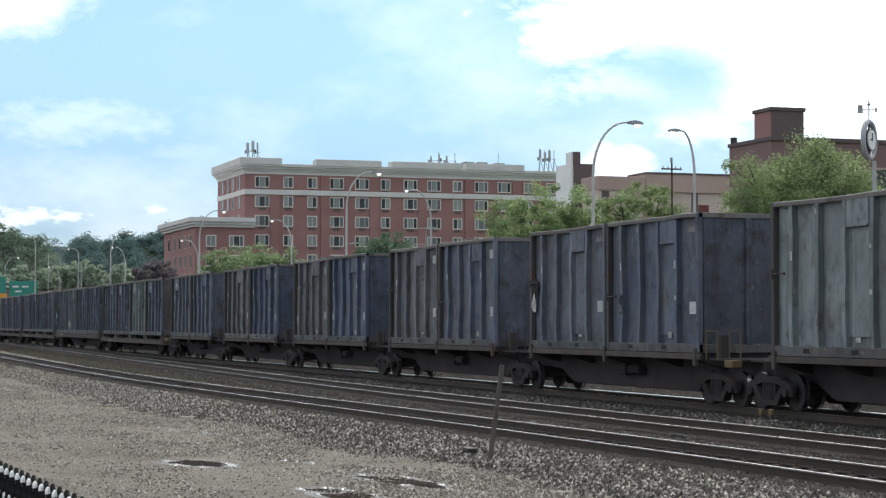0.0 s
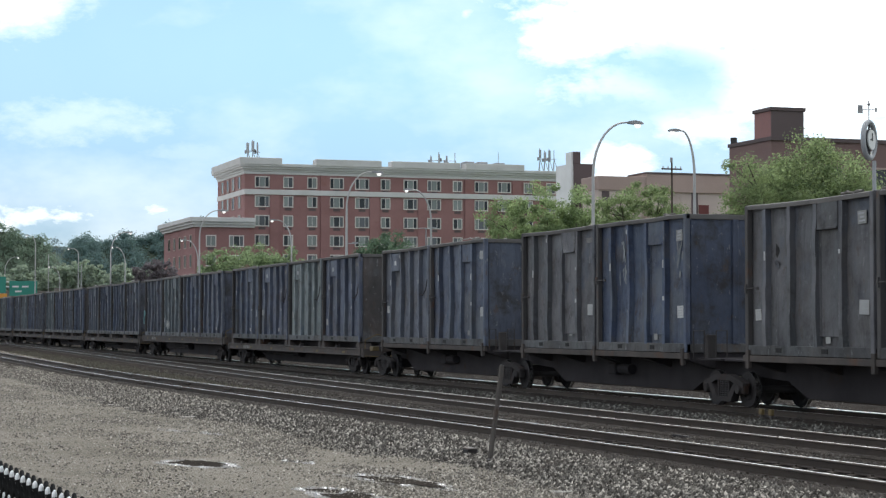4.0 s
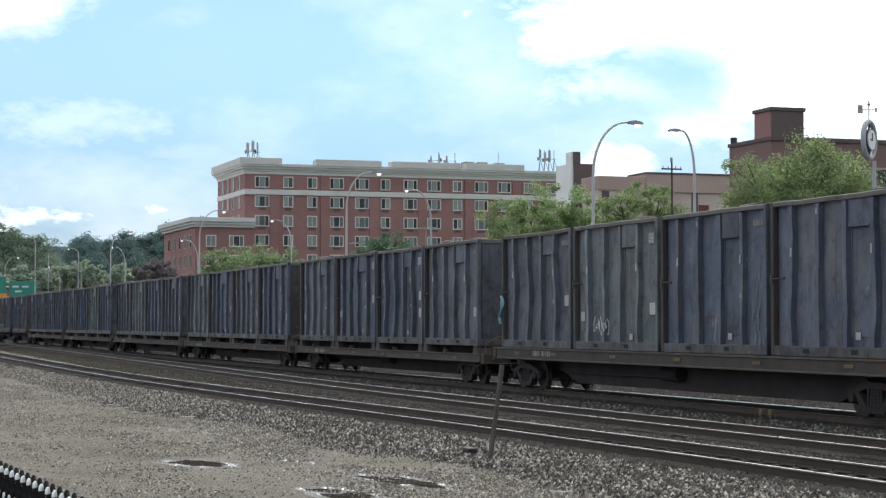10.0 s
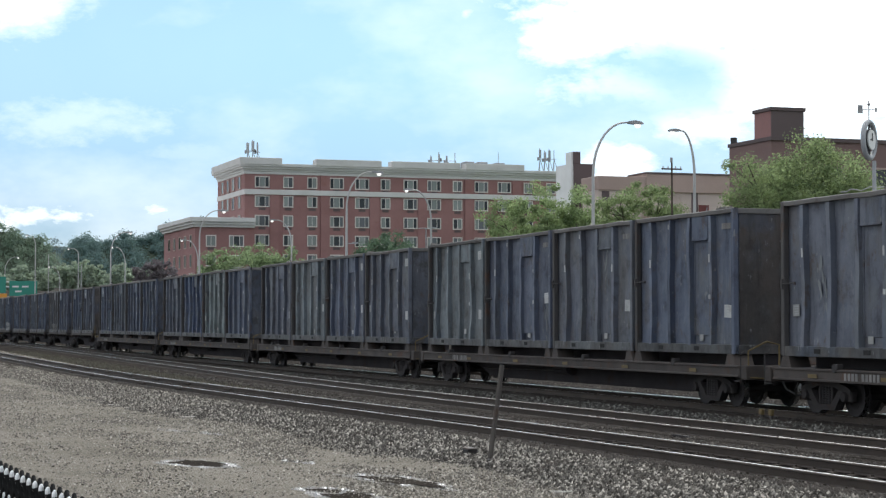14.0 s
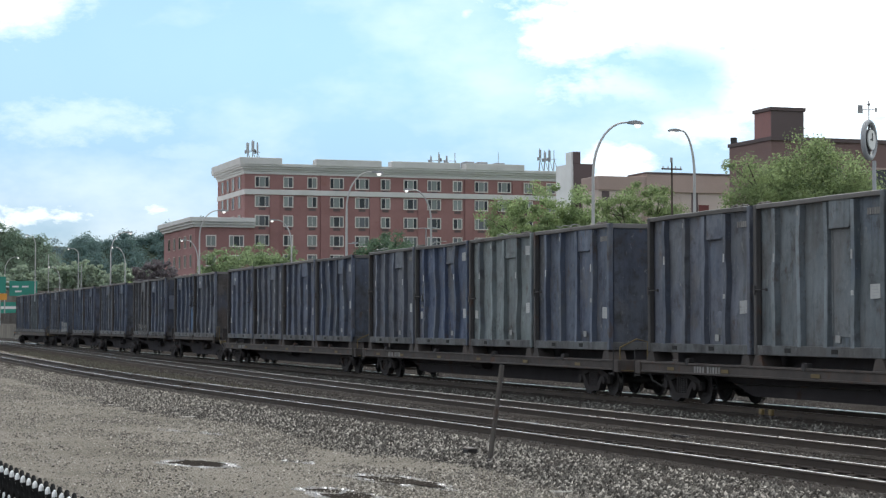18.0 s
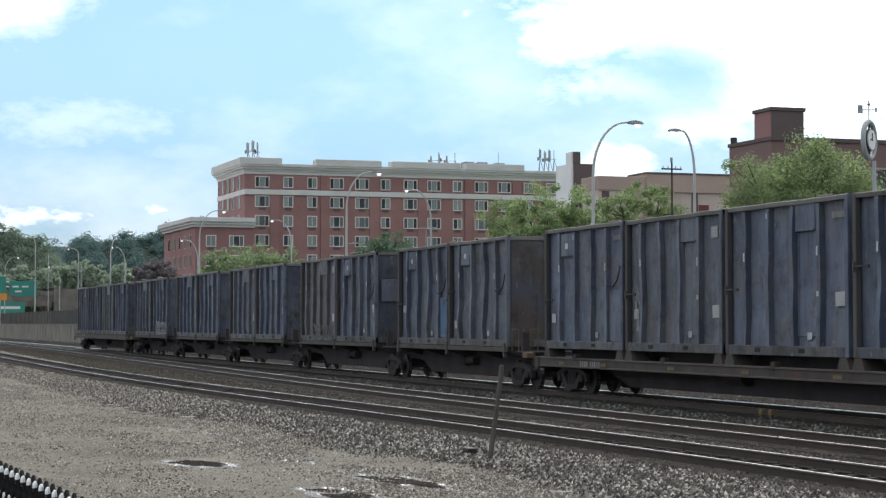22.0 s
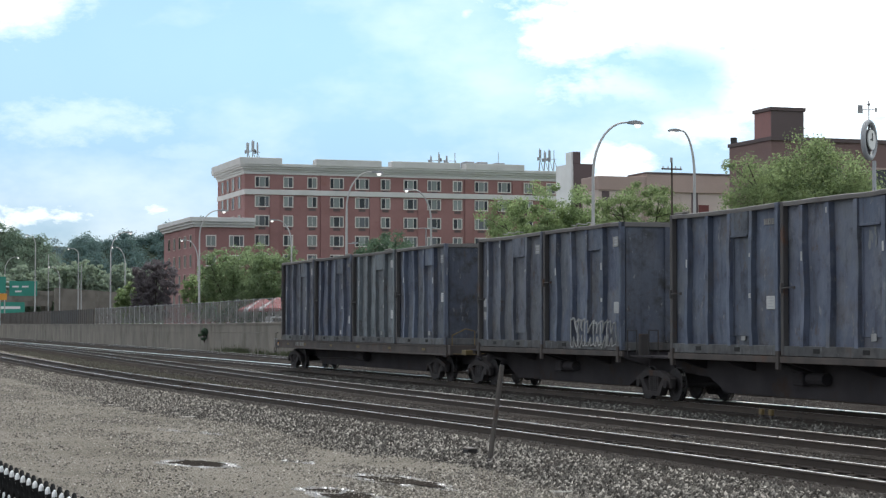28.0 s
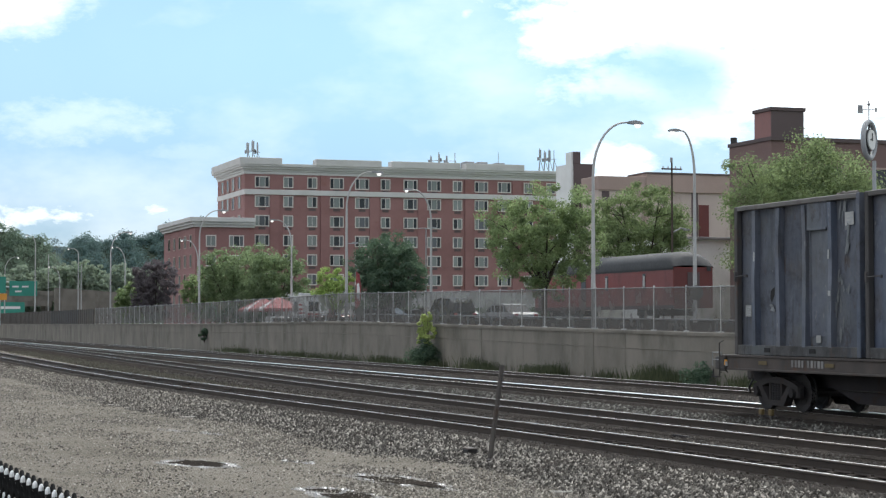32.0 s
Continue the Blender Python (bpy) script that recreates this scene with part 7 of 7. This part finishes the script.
def build_highway():
    """The overpass with its green direction signs at the far end of the road."""
    t = thing("overpass", "concrete road overpass with parapet and piers", "bridge")
    part("deck", Geo().box(-352, -340, -30, 30.0, 6.6, 7.6), M["concrete"], t)
    part("parapet", Geo().box(-340.2, -339.9, -30, 30.0, 7.6, 8.5, 0.03), M["concrete"], t)
    part("girder", Geo().box(-340.5, -340, -30, 24, 5.5, 6.6), M["concrete"], t)
    for y in (-12, 6, 23.5):
        part("pier", Geo().box(-349, -342, y - 0.6, y + 0.6, 1.0, 6.6, 0.05), M["concrete"], t)
    g = Geo()
    g.v = [(-336, 24, 1.5), (-334, 36.5, 1.5), (-334, 36.5, 8.2), (-336, 24, 9.1), (-337, 24, 1.5), (-335, 36.5, 1.5), (-335, 36.5, 8.2), (-337, 24, 9.1)]
    for q in ((0, 1, 2, 3), (7, 6, 5, 4), (0, 4, 5, 1), (3, 2, 6, 7), (1, 5, 6, 2), (0, 3, 7, 4)):
        g.face(*q)
    part("abutment", g, M["concrete"], t)
    s = thing("sign_gantry", "steel gantry with green highway direction signs", "road sign")
    part("post", Geo().tube([(-296.6, 9.6, 1.9), (-296.6, 9.6, 9.8)], 0.22, 10), M["galvanised"], s)
    part("beam", Geo().tube([(-296.6, 2.0, 8.4), (-296.6, 15.8, 8.4)], 0.16, 8).tube([(-296.6, 2.0, 9.3), (-296.6, 15.8, 9.3)], 0.10, 8), M["galvanised"], s)
    for y0, y1, z0, z1 in ((5.6, 10.6, 7.4, 10.2), (11.2, 15.9, 6.9, 9.5)):
        p = part("sign_panel", Geo().box(-296.2, -296.1, y0, y1, z0, z1), M["sign_green"], s, "green sign panel with white bars of lettering")
        for yy, zz in ((0.25, 0.62), (0.6, 0.62), (0.35, 0.3)):
            part("letter_bar", Geo().box(-296.08, -296.05, y0 + (y1 - y0) * yy - 0.7, y0 + (y1 - y0) * yy + 0.4, z0 + (z1 - z0) * zz - 0.15, z0 + (z1 - z0) * zz + 0.15), M["white_paint"], p)
    part("exit_panel", Geo().box(-296.2, -296.1, 6.4, 10.8, 6.2, 7.3), M["sign_orange"], s, "orange roadworks panel")
    s2 = thing("verge_sign", "small green direction sign on the verge", "road sign", shift(-330.0, 12.0, 1.9))
    part("sign_panel", Geo().box(0, 0.1, -0.4, 5.6, 2.2, 4.3), M["sign_green"], s2)
    part("letter_bar", Geo().box(0.11, 0.13, 0.4, 4.8, 3.0, 3.5), M["white_paint"], s2)
    for y in (0.4, 4.8):
        part("sign_post", Geo().tube([(-0.05, y, 0), (-0.05, y, 4.2)], 0.08, 6), M["galvanised"], s2)


build_hotel()
build_right_buildings()
build_lamps()
build_clock()
build_coach()
build_car_park()
build_highway()


# ---- trees, shrubs and grass ----
def leaves(rng, centres, radii, per, size, flat=0.7):
    """Leaf clumps: per small folded leaves round each centre."""
    n = len(centres) * per
    c = np.repeat(centres, per, 0)
    r = np.repeat(radii, per)[:, None]
    d = rng.normal(0, 1, (n, 3))
    d /= np.linalg.norm(d, axis=1)[:, None] + 1e-6
    p = c + d * r * rng.random((n, 1)) ** 0.45 * np.array([1, 1, flat])
    # each leaf faces roughly outwards and up from its clump
    face = d + np.array([0, 0, 0.45]) + rng.normal(0, 0.62, (n, 3))
    face /= np.linalg.norm(face, axis=1)[:, None] + 1e-6
    a = np.cross(face, rng.normal(0, 1, (n, 3)))
    a /= np.linalg.norm(a, axis=1)[:, None] + 1e-6
    b = np.cross(face, a)
    s = size * rng.uniform(0.6, 1.4, (n, 1))
    v = np.stack([p - a * s, p + b * s * 0.55, p + a * s, p - b * s * 0.55], 1).reshape(-1, 3)
    return v, np.arange(4 * n).reshape(-1, 4)


def tree(x, y, z, tall, wide, mat, label, seed, trunk=0.16, clumps=120, per=46, leaf=0.15, low=0.28, lean=0.0, name="tree", puff=0.092, fork=None, uneven=0.38):
    rng = np.random.default_rng(seed)
    r = random.Random(seed)
    t = thing(name, label, "tree", shift(x, y, z))
    g = Geo()
    fork = fork or tall * (low + 0.06)
    g.tube([(0, 0, -0.3), (lean * 0.3, 0.03, fork * 0.5), (lean, 0.05, fork)], [trunk * 1.35, trunk, trunk * 0.85], 9)
    tips = []
    for k in range(7):
        a = 2 * math.pi * (k + r.uniform(-0.3, 0.3)) / 7
        reach = wide * 0.5 * r.uniform(0.45, 0.85)
        top = tall * r.uniform(0.62, 0.95)
        p0 = Vector((lean, 0.05, fork * r.uniform(0.85, 1.0)))
        p2 = Vector((lean + math.cos(a) * reach, math.sin(a) * reach, top))
        p1 = p0.lerp(p2, 0.45) + Vector((0, 0, -0.06 * tall))
        g.tube([p0, p1, p2], [trunk * 0.55, trunk * 0.36, trunk * 0.12], 6)
        tips += [p1, p2]
        for j in range(3):
            b = a + r.uniform(-1.0, 1.0)
            q = p1.lerp(p2, r.uniform(0.1, 0.7))
            e = q + Vector((math.cos(b) * wide * 0.2, math.sin(b) * wide * 0.2, tall * r.uniform(0.02, 0.14)))
            g.tube([q, e], [trunk * 0.22, trunk * 0.07], 5)
            tips.append(e)
    part("trunk", g, M["bark"], t)
    # uneven crown: clumps on a lumpy shell and round the branch tips
    u = rng.normal(0, 1, (clumps, 3))
    u /= np.linalg.norm(u, axis=1)[:, None]
    lump = np.array([1 + uneven * noise.noise((float(a) * 1.7 + seed, float(b) * 1.7, float(c) * 1.7)) for a, b, c in u])
    shell = rng.random(clumps) ** 0.33
    mid = tall * (1 + low) / 2
    c = u * (shell * lump)[:, None] * np.array([wide / 2, wide / 2, tall * (1 - low) / 2]) + np.array([lean, 0, mid])
    c = np.vstack([c, np.array([tuple(p) for p in tips])])
    v, f = leaves(rng, c, np.full(len(c), wide * puff) * rng.uniform(0.6, 1.35, len(c)), per, leaf)
    crown = new("crown", raw_mesh("crown", v, f, M[mat]))
    crown.parent = t
    return t


def build_trees():
    tree(-78.6, 23.4, 1.8, 9.7, 8.0, "leaf_bright", "leafy light green tree with open branches near the red coach", 31, 0.21, 215, 150, 0.085, 0.25, 0.1, puff=0.071, fork=3.0, uneven=0.26)
    tree(-96.5, 38.8, 1.6, 11.7, 7.6, "leaf_cool", "leafy green tree behind the red coach", 5, 0.18, 260, 150, 0.092, 0.22, puff=0.086)
    tree(-58.8, 32.3, 1.5, 10.8, 9.6, "leaf_cool", "broad leafy green street tree with a sunlit crown", 7, 0.2, 680, 170, 0.080, 0.16)
    tree(-122.0, 25.8, 1.9, 8.2, 6.8, "leaf_dark", "dense dark green tree in front of the brick block", 9, 0.16, 260, 110, 0.10, 0.06)
    tree(-96.5, 13.9, 2.0, 4.4, 2.9, "leaf_fresh", "young light green tree behind the fence", 11, 0.07, 60, 70, 0.085, 0.15)
    tree(-157.0, 19.5, 2.0, 8.1, 7.2, "leaf_mid", "leafy green tree in front of the brick wing", 13, 0.15, 200, 90, 0.12, 0.06, puff=0.095, uneven=0.62)
    tree(-150.0, 22.3, 2.0, 7.9, 7.4, "leaf_mid", "leafy green tree in front of the brick wing", 14, 0.15, 200, 90, 0.12, 0.06, puff=0.095, uneven=0.62)
    tree(-163.0, 17.4, 2.0, 5.4, 4.4, "leaf_bright", "light green tree behind the fence", 15, 0.12, 90, 70, 0.13, 0.1)
    tree(-190.0, 17.2, 2.0, 7.9, 5.2, "leaf_purple", "dark purple-leaved tree behind the fence", 17, 0.13, 210, 80, 0.12, 0.05)
    tree(-206.0, 17.2, 2.0, 5.4, 4.6, "leaf_bright", "light green tree behind the fence", 19, 0.13, 160, 80, 0.13, 0.05)
    for k, (y, top, wide) in enumerate(((15.0, 13.4, 7.5), (20.8, 13.9, 7.5), (25.6, 13.8, 7.0), (30.2, 15.5, 7.5), (34.6, 15.4, 7.0), (41.6, 14.2, 7.0), (46.2, 14.4, 7.5))):
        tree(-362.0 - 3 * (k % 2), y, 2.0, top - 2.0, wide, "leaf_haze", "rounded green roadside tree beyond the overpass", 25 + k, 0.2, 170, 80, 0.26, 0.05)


def shrub(x, y, z, tall, wide, mat, label, seed, per=60, leaf=0.07, clumps=22, puff=0.16):
    rng = np.random.default_rng(seed)
    t = thing("shrub", label, "shrub", shift(x, y, z))
    g = Geo()
    for k in range(6):
        a = 2 * math.pi * k / 6
        g.tube([(0, 0, -0.05), (math.cos(a) * wide * 0.12, math.sin(a) * wide * 0.12, tall * 0.5), (math.cos(a) * wide * 0.28, math.sin(a) * wide * 0.28, tall * 0.85)], [0.02, 0.014, 0.005], 5)
    part("stem", g, M["bark"], t)
    u = rng.normal(0, 1, (clumps, 3)) * 0.42
    c = u * np.array([wide / 2, wide / 2, tall / 2])
    c[:, :2] *= np.clip(1.25 - 0.9 * (c[:, 2:] / tall + 0.5), 0.25, 1.2)
    c += np.array([0, 0, tall * 0.52])
    v, f = leaves(rng, c, np.full(clumps, wide * puff) * rng.uniform(0.6, 1.3, clumps), per, leaf)
    crown = new("foliage", raw_mesh("foliage", v, f, M[mat]))
    crown.parent = t


def blades(rng, x, y, z, tall):
    """Grass tufts: thin upright triangles, as one array."""
    n = len(x)
    a = rng.uniform(0, 2 * np.pi, n)
    w = 0.02 + 0.02 * rng.random(n)
    h = tall * rng.uniform(0.4, 1.2, n)
    lean = rng.normal(0, 0.25, (n, 2)) * h[:, None]
    v = np.stack([np.stack([x - w * np.cos(a), y - w * np.sin(a), z], 1), np.stack([x + w * np.cos(a), y + w * np.sin(a), z], 1), np.stack([x + lean[:, 0], y + lean[:, 1], z + h], 1)], 1)
    return v.reshape(-1, 3), np.arange(3 * n).reshape(-1, 3)


def build_grass():
    rng = np.random.default_rng(40)
    # weeds along the foot of the wall, in clumps
    n = 30000
    x = -22 - 105 * rng.random(n) ** 1.5
    keep = np.array([noise.noise((float(v) * 0.22, 0.0, 5.0)) + 0.18 > rng.random() * 0.8 for v in x])
    x = x[keep]
    y = WALL_Y - 0.15 - np.abs(rng.normal(0, 0.6, len(x)))
    tall = np.array([0.45 + 0.55 * max(0, noise.noise((float(v) * 0.3, 3.0, 1.0))) for v in x])
    v, f = blades(rng, x, y, np.full(len(x), -0.42), tall * 1.2)
    tagged(new("weeds", raw_mesh("weeds", v, f, M["grass"])), "patchy green weeds along the foot of the wall", "grass", kind="stuff")
    # dry tufts between the near and second tracks, farther along
    n = 6000
    x = -18 - 110 * rng.random(n)
    y = -7.9 + 0.7 * rng.normal(0, 1, n) + 0.6 * np.interp(-x, (18, 128), (0, 4))
    v, f = blades(rng, x, y, np.full(n, -0.30), np.full(n, 0.13))
    tagged(new("dry_tufts", raw_mesh("dry_tufts", v, f, M["dry_grass"])), "thin dry grass tufts in the ballast between tracks", "grass", kind="stuff")


def forest(name, label, mat, x0, depth, y0, y1, ridge, count, size, seed):
    """A wooded hillside far behind: lumpy crowns made of many leaf sprays, rising to a ridge given by (y, height)."""
    rng = np.random.default_rng(seed)
    ys = rng.uniform(y0, y1, count)
    top = np.interp(ys, [p[0] for p in ridge], [p[1] for p in ridge])
    s = rng.random(count) ** 0.6
    z = 2 + (top - 2) * s
    x = x0 - depth * s + rng.normal(0, 2, count)
    lump = np.array([noise.noise((float(a) * 0.15, float(b) * 0.15, 2.0)) for a, b in zip(ys, z)])
    c = np.stack([x, ys, z + 2.6 * lump - size], 1)
    v, f = leaves(rng, c, size * rng.uniform(0.45, 0.95, count), 64, size * 0.105, 0.9)
    tagged(new(name, raw_mesh(name, v, f, M[mat])), label, "woods", kind="stuff")
    g = Geo().sheet([[(x0 + 1 - depth * k / 5, y, 0.5 + (np.interp(y, [p[0] for p in ridge], [p[1] for p in ridge]) - 1.5 * size) * k / 5) for y in np.linspace(y0, y1, 40)] for k in range(6)])
    tagged(part(name + "_slope", g, M["hedge_dirt"]), "dark undergrowth on the slope below the woods", "hillside", kind="structure")


def build_hills():
    # the haze over these slopes is in their leaf colours
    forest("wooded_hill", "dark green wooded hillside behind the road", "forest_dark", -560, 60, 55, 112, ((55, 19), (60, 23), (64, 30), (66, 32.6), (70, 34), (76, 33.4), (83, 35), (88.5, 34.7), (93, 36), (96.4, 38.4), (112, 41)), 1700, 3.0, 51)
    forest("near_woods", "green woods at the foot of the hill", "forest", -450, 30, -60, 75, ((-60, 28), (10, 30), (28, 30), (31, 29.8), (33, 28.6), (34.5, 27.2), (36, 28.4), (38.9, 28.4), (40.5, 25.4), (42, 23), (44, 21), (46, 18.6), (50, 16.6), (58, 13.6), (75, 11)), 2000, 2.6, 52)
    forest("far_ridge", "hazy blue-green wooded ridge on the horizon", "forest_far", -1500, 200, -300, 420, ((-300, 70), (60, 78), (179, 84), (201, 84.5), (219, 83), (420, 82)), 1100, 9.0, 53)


# ---- foreground ----
def build_foreground():
    # leaning steel post beside the near track
    t = thing("leaning_post", "leaning rusty steel post in the ballast", "post", shift(8.4, -12.27, -0.36))
    part("post", Geo().tube([(0, 0, -0.2), (0, 0, 1.78)], 0.048, 8).move(pose(0, 0, 0, -7.0, 2.5, 0)), M["post_steel"], t)
    part("foot_clamp", Geo().box(0.02, 0.16, -0.06, 0.06, 0.0, 0.12, 0.02).tube([(0.10, -0.08, 0.06), (0.10, -0.11, 0.06)], 0.04, 8), M["post_steel"], t)
    # small dark box by the post
    t = thing("trackside_box", "small rusty steel box lying on the ballast", "box", shift(6.9, -12.1, -0.28))
    part("box_body", Geo().box(-0.16, 0.16, -0.09, 0.09, 0.0, 0.11, 0.012), M["rusty_steel"], t)
    part("box_lid", Geo().box(-0.18, 0.18, -0.10, 0.10, 0.11, 0.135, 0.008), M["post_steel"], t)
    # yellow derail marks at the train's track
    t = thing("switch_marker", "pair of yellow switch markers beside the train's track", "marker", shift(-1.34, -1.55, -0.12))
    for k, x in enumerate((-0.24, 0.24)):
        p = part("marker_head", Geo().box(x - 0.08, x + 0.08, -0.05, 0.05, 0.04, 0.19, 0.02), M["yellow"], t)
        part("marker_post", Geo().box(x - 0.03, x + 0.03, -0.03, 0.03, -0.1, 0.03), M["post_steel"], t)
    part("throw_rod", Geo().tube([(-0.5, 0.05, 0.0), (0.4, 0.05, 0.0)], 0.025, 6), M["rusty_steel"], t)
    # a dark clump of track hardware on the second track
    t = thing("rail_anchor_pile", "dark rusty rail hardware lying between the rails", "track hardware", shift(5.2, -6.9, -0.30))
    rng = random.Random(9)
    for k in range(7):
        part("anchor", Geo().box(-0.14, 0.14, -0.04, 0.04, 0, 0.06, 0.01), M["rusty_steel"], t, at=pose(rng.uniform(-0.3, 0.3), rng.uniform(-0.12, 0.12), 0.02 + 0.02 * k, rng.uniform(-10, 10), rng.uniform(-10, 10), rng.uniform(0, 180)))
    # stray bits of pale wood and paper on the lot
    for x, y, a, s in ((-8.9, -19.3, 20, 0.22), (-19.5, -14.6, 10, 0.14), (13.8, -13.1, 55, 0.17), (-10.5, -13.9, 70, 0.2)):
        t = thing("wood_scrap", "weathered pale scrap of wood on the gravel", "debris", shift(x, y, lot_level(x, y)) @ pose(0, 0, 0, 0, 0, a))
        part("scrap", Geo().box(-s, s * 0.1, -0.03, 0.025, 0.0, 0.03, 0.006).box(-s * 0.1, s, -0.022, 0.03, 0.004, 0.026, 0.006, pose(0, 0, 0, 0, -3, 14)), M["pale_concrete"], t)
    for k, (x, y, rx, ry, a) in enumerate(((5.97, -16.99, 1.0, 0.36, 1.75), (11.23, -14.81, 1.1, 0.3, 1.75), (6.42, -15.23, 0.45, 0.1, 1.8), (13.12, -16.32, 0.9, 0.3, 1.75), (-3.15, -15.34, 0.9, 0.05, 1.95))):
        puddle(x, y, rx, ry, k + 3, a - math.pi / 2)


def build_near_fence():
    """The top of a black chain-link fence close to the viewer; its wires and twisted ends stand up one by one."""
    t = thing("wire_fence", "black chain-link fence with twisted wire ends on top", "fence")
    a, b = Vector((36.6, -23.72, 1.937)), Vector((38.9, -23.61, 1.937))
    d = (b - a).normalized()
    step = 0.046
    n = int((b - a).length / step)
    dark, up = Geo(), Vector((0, 0, 1))
    # sun glints on the knuckles, modelled as small white beads
    spots = [-d * 0.003 - up * 0.009, -d * 0.002 - up * 0.006, -up * 0.001, d * 0.001 + up * 0.003, d * 0.002 + up * 0.006, d * 0.002 + up * 0.007]
    knuckle = [Geo().tube(spots, [size * v for v in (0.0007, 0.0026, 0.0042, 0.0040, 0.0022, 0.0004)], 7).mesh("bare_wire", M["glint_white"]) for size in (0.80, 0.45)]
    for k in range(n):
        p = a + d * step * k
        rows = 10
        for way in (-1, 1):
            pts = []
            for j in range(rows + 1):
                off = (0.5 if j % 2 else 0.0) * way * step
                pts.append(p + d * off + Vector((0, 0.006 * way * (1 if j % 2 else -1), -0.045 * j)))
            dark.tube(pts, 0.0032, 7, caps=False)
        dark.tube([p - d * 0.010 - up * 0.016, p - d * 0.007 + up * 0.004, p + d * 0.001 + up * 0.010, p + d * 0.009 + up * 0.003, p + d * 0.008 - up * 0.018], 0.0027, 9)
        for row in (0, 1):
            part("bare_wire", knuckle[row], None, t, at=Matrix.Translation(p + d * (0.5 * step * row) - up * (0.034 * row - 0.002) + Vector((d.y, -d.x, 0)) * 0.006))
    part("wire_mesh", dark, M["black_wire"], t)
    for far in (0.9, 2.27):
        p = a + d * far
        part("fence_post", Geo().tube([p + Vector((0, 0.05, -2.1)), p + Vector((0, 0.05, -0.06))], 0.03, 10), M["black_wire"], t)
    part("tension_wire", Geo().tube([a + Vector((0, 0.01, -0.06)), b + Vector((0, 0.01, -0.06))], 0.004, 5), M["black_wire"], t)


def build_hedge():
    """A low dark hedge between the car park and the brick block."""
    rng = np.random.default_rng(77)
    n = 420
    y = rng.uniform(14.5, 66.0, n)
    c = np.stack([-146.0 + rng.normal(0, 0.35, n) - 0.25 * (y - 14), y, 2.0 + rng.uniform(0.2, 1.75, n)], 1)
    v, f = leaves(rng, c, np.full(n, 0.55), 60, 0.13)
    tagged(new("hedge", raw_mesh("hedge", v, f, M["leaf_dark"])), "low dark green hedge between the car park and the brick block", "hedge", kind="stuff")


build_trees()
build_hedge()
shrub(-66.0, 11.0, 0.10, 3.1, 1.45, "leaf_lime", "bright yellow-green shrub growing from the foot of the wall", 61, 60, 0.055, 80, 0.11)
shrub(-65.8, 10.9, -0.42, 1.35, 2.3, "leaf_dark", "dark green shrub at the foot of the wall", 62, 150, 0.055, 44, 0.24)
shrub(-131.9, 11.45, 0.45, 1.35, 1.2, "leaf_dark", "small dark shrub growing out of the wall", 63, 60, 0.10, 20)
shrub(-30.5, 11.0, -0.42, 0.75, 2.0, "leaf_dark", "weedy bush at the foot of the wall", 64, 70, 0.06, 22)
build_grass()
build_hills()
build_foreground()
build_near_fence()
build_stones()


# ---- what moves ----
def motions():
    times = [0, 4, 8, 12, 16, 20, 24, 28, 32]
    for ob, along, height in KEYED:
        walk(ob, [(t, shift(along + run(t), 0, height)) for t in times])
    # wheels turn while they pass close by
    for w, dx, along in WHEELS:
        rows = [(0.0, pose(dx, 0, 0.46))]
        for k in range(1, 32 * FPS):
            t = k / FPS
            x = along + run(t)
            if -34 < x < 14:
                rows.append((t, pose(dx, 0, 0.46, 0, math.degrees((x + 40) / 0.46) % 360, 0)))
        rows.append((32.0, pose(dx, 0, 0.46, 0, math.degrees((along + 40) / 0.46) % 360, 0)))
        walk(w, rows)


motions()
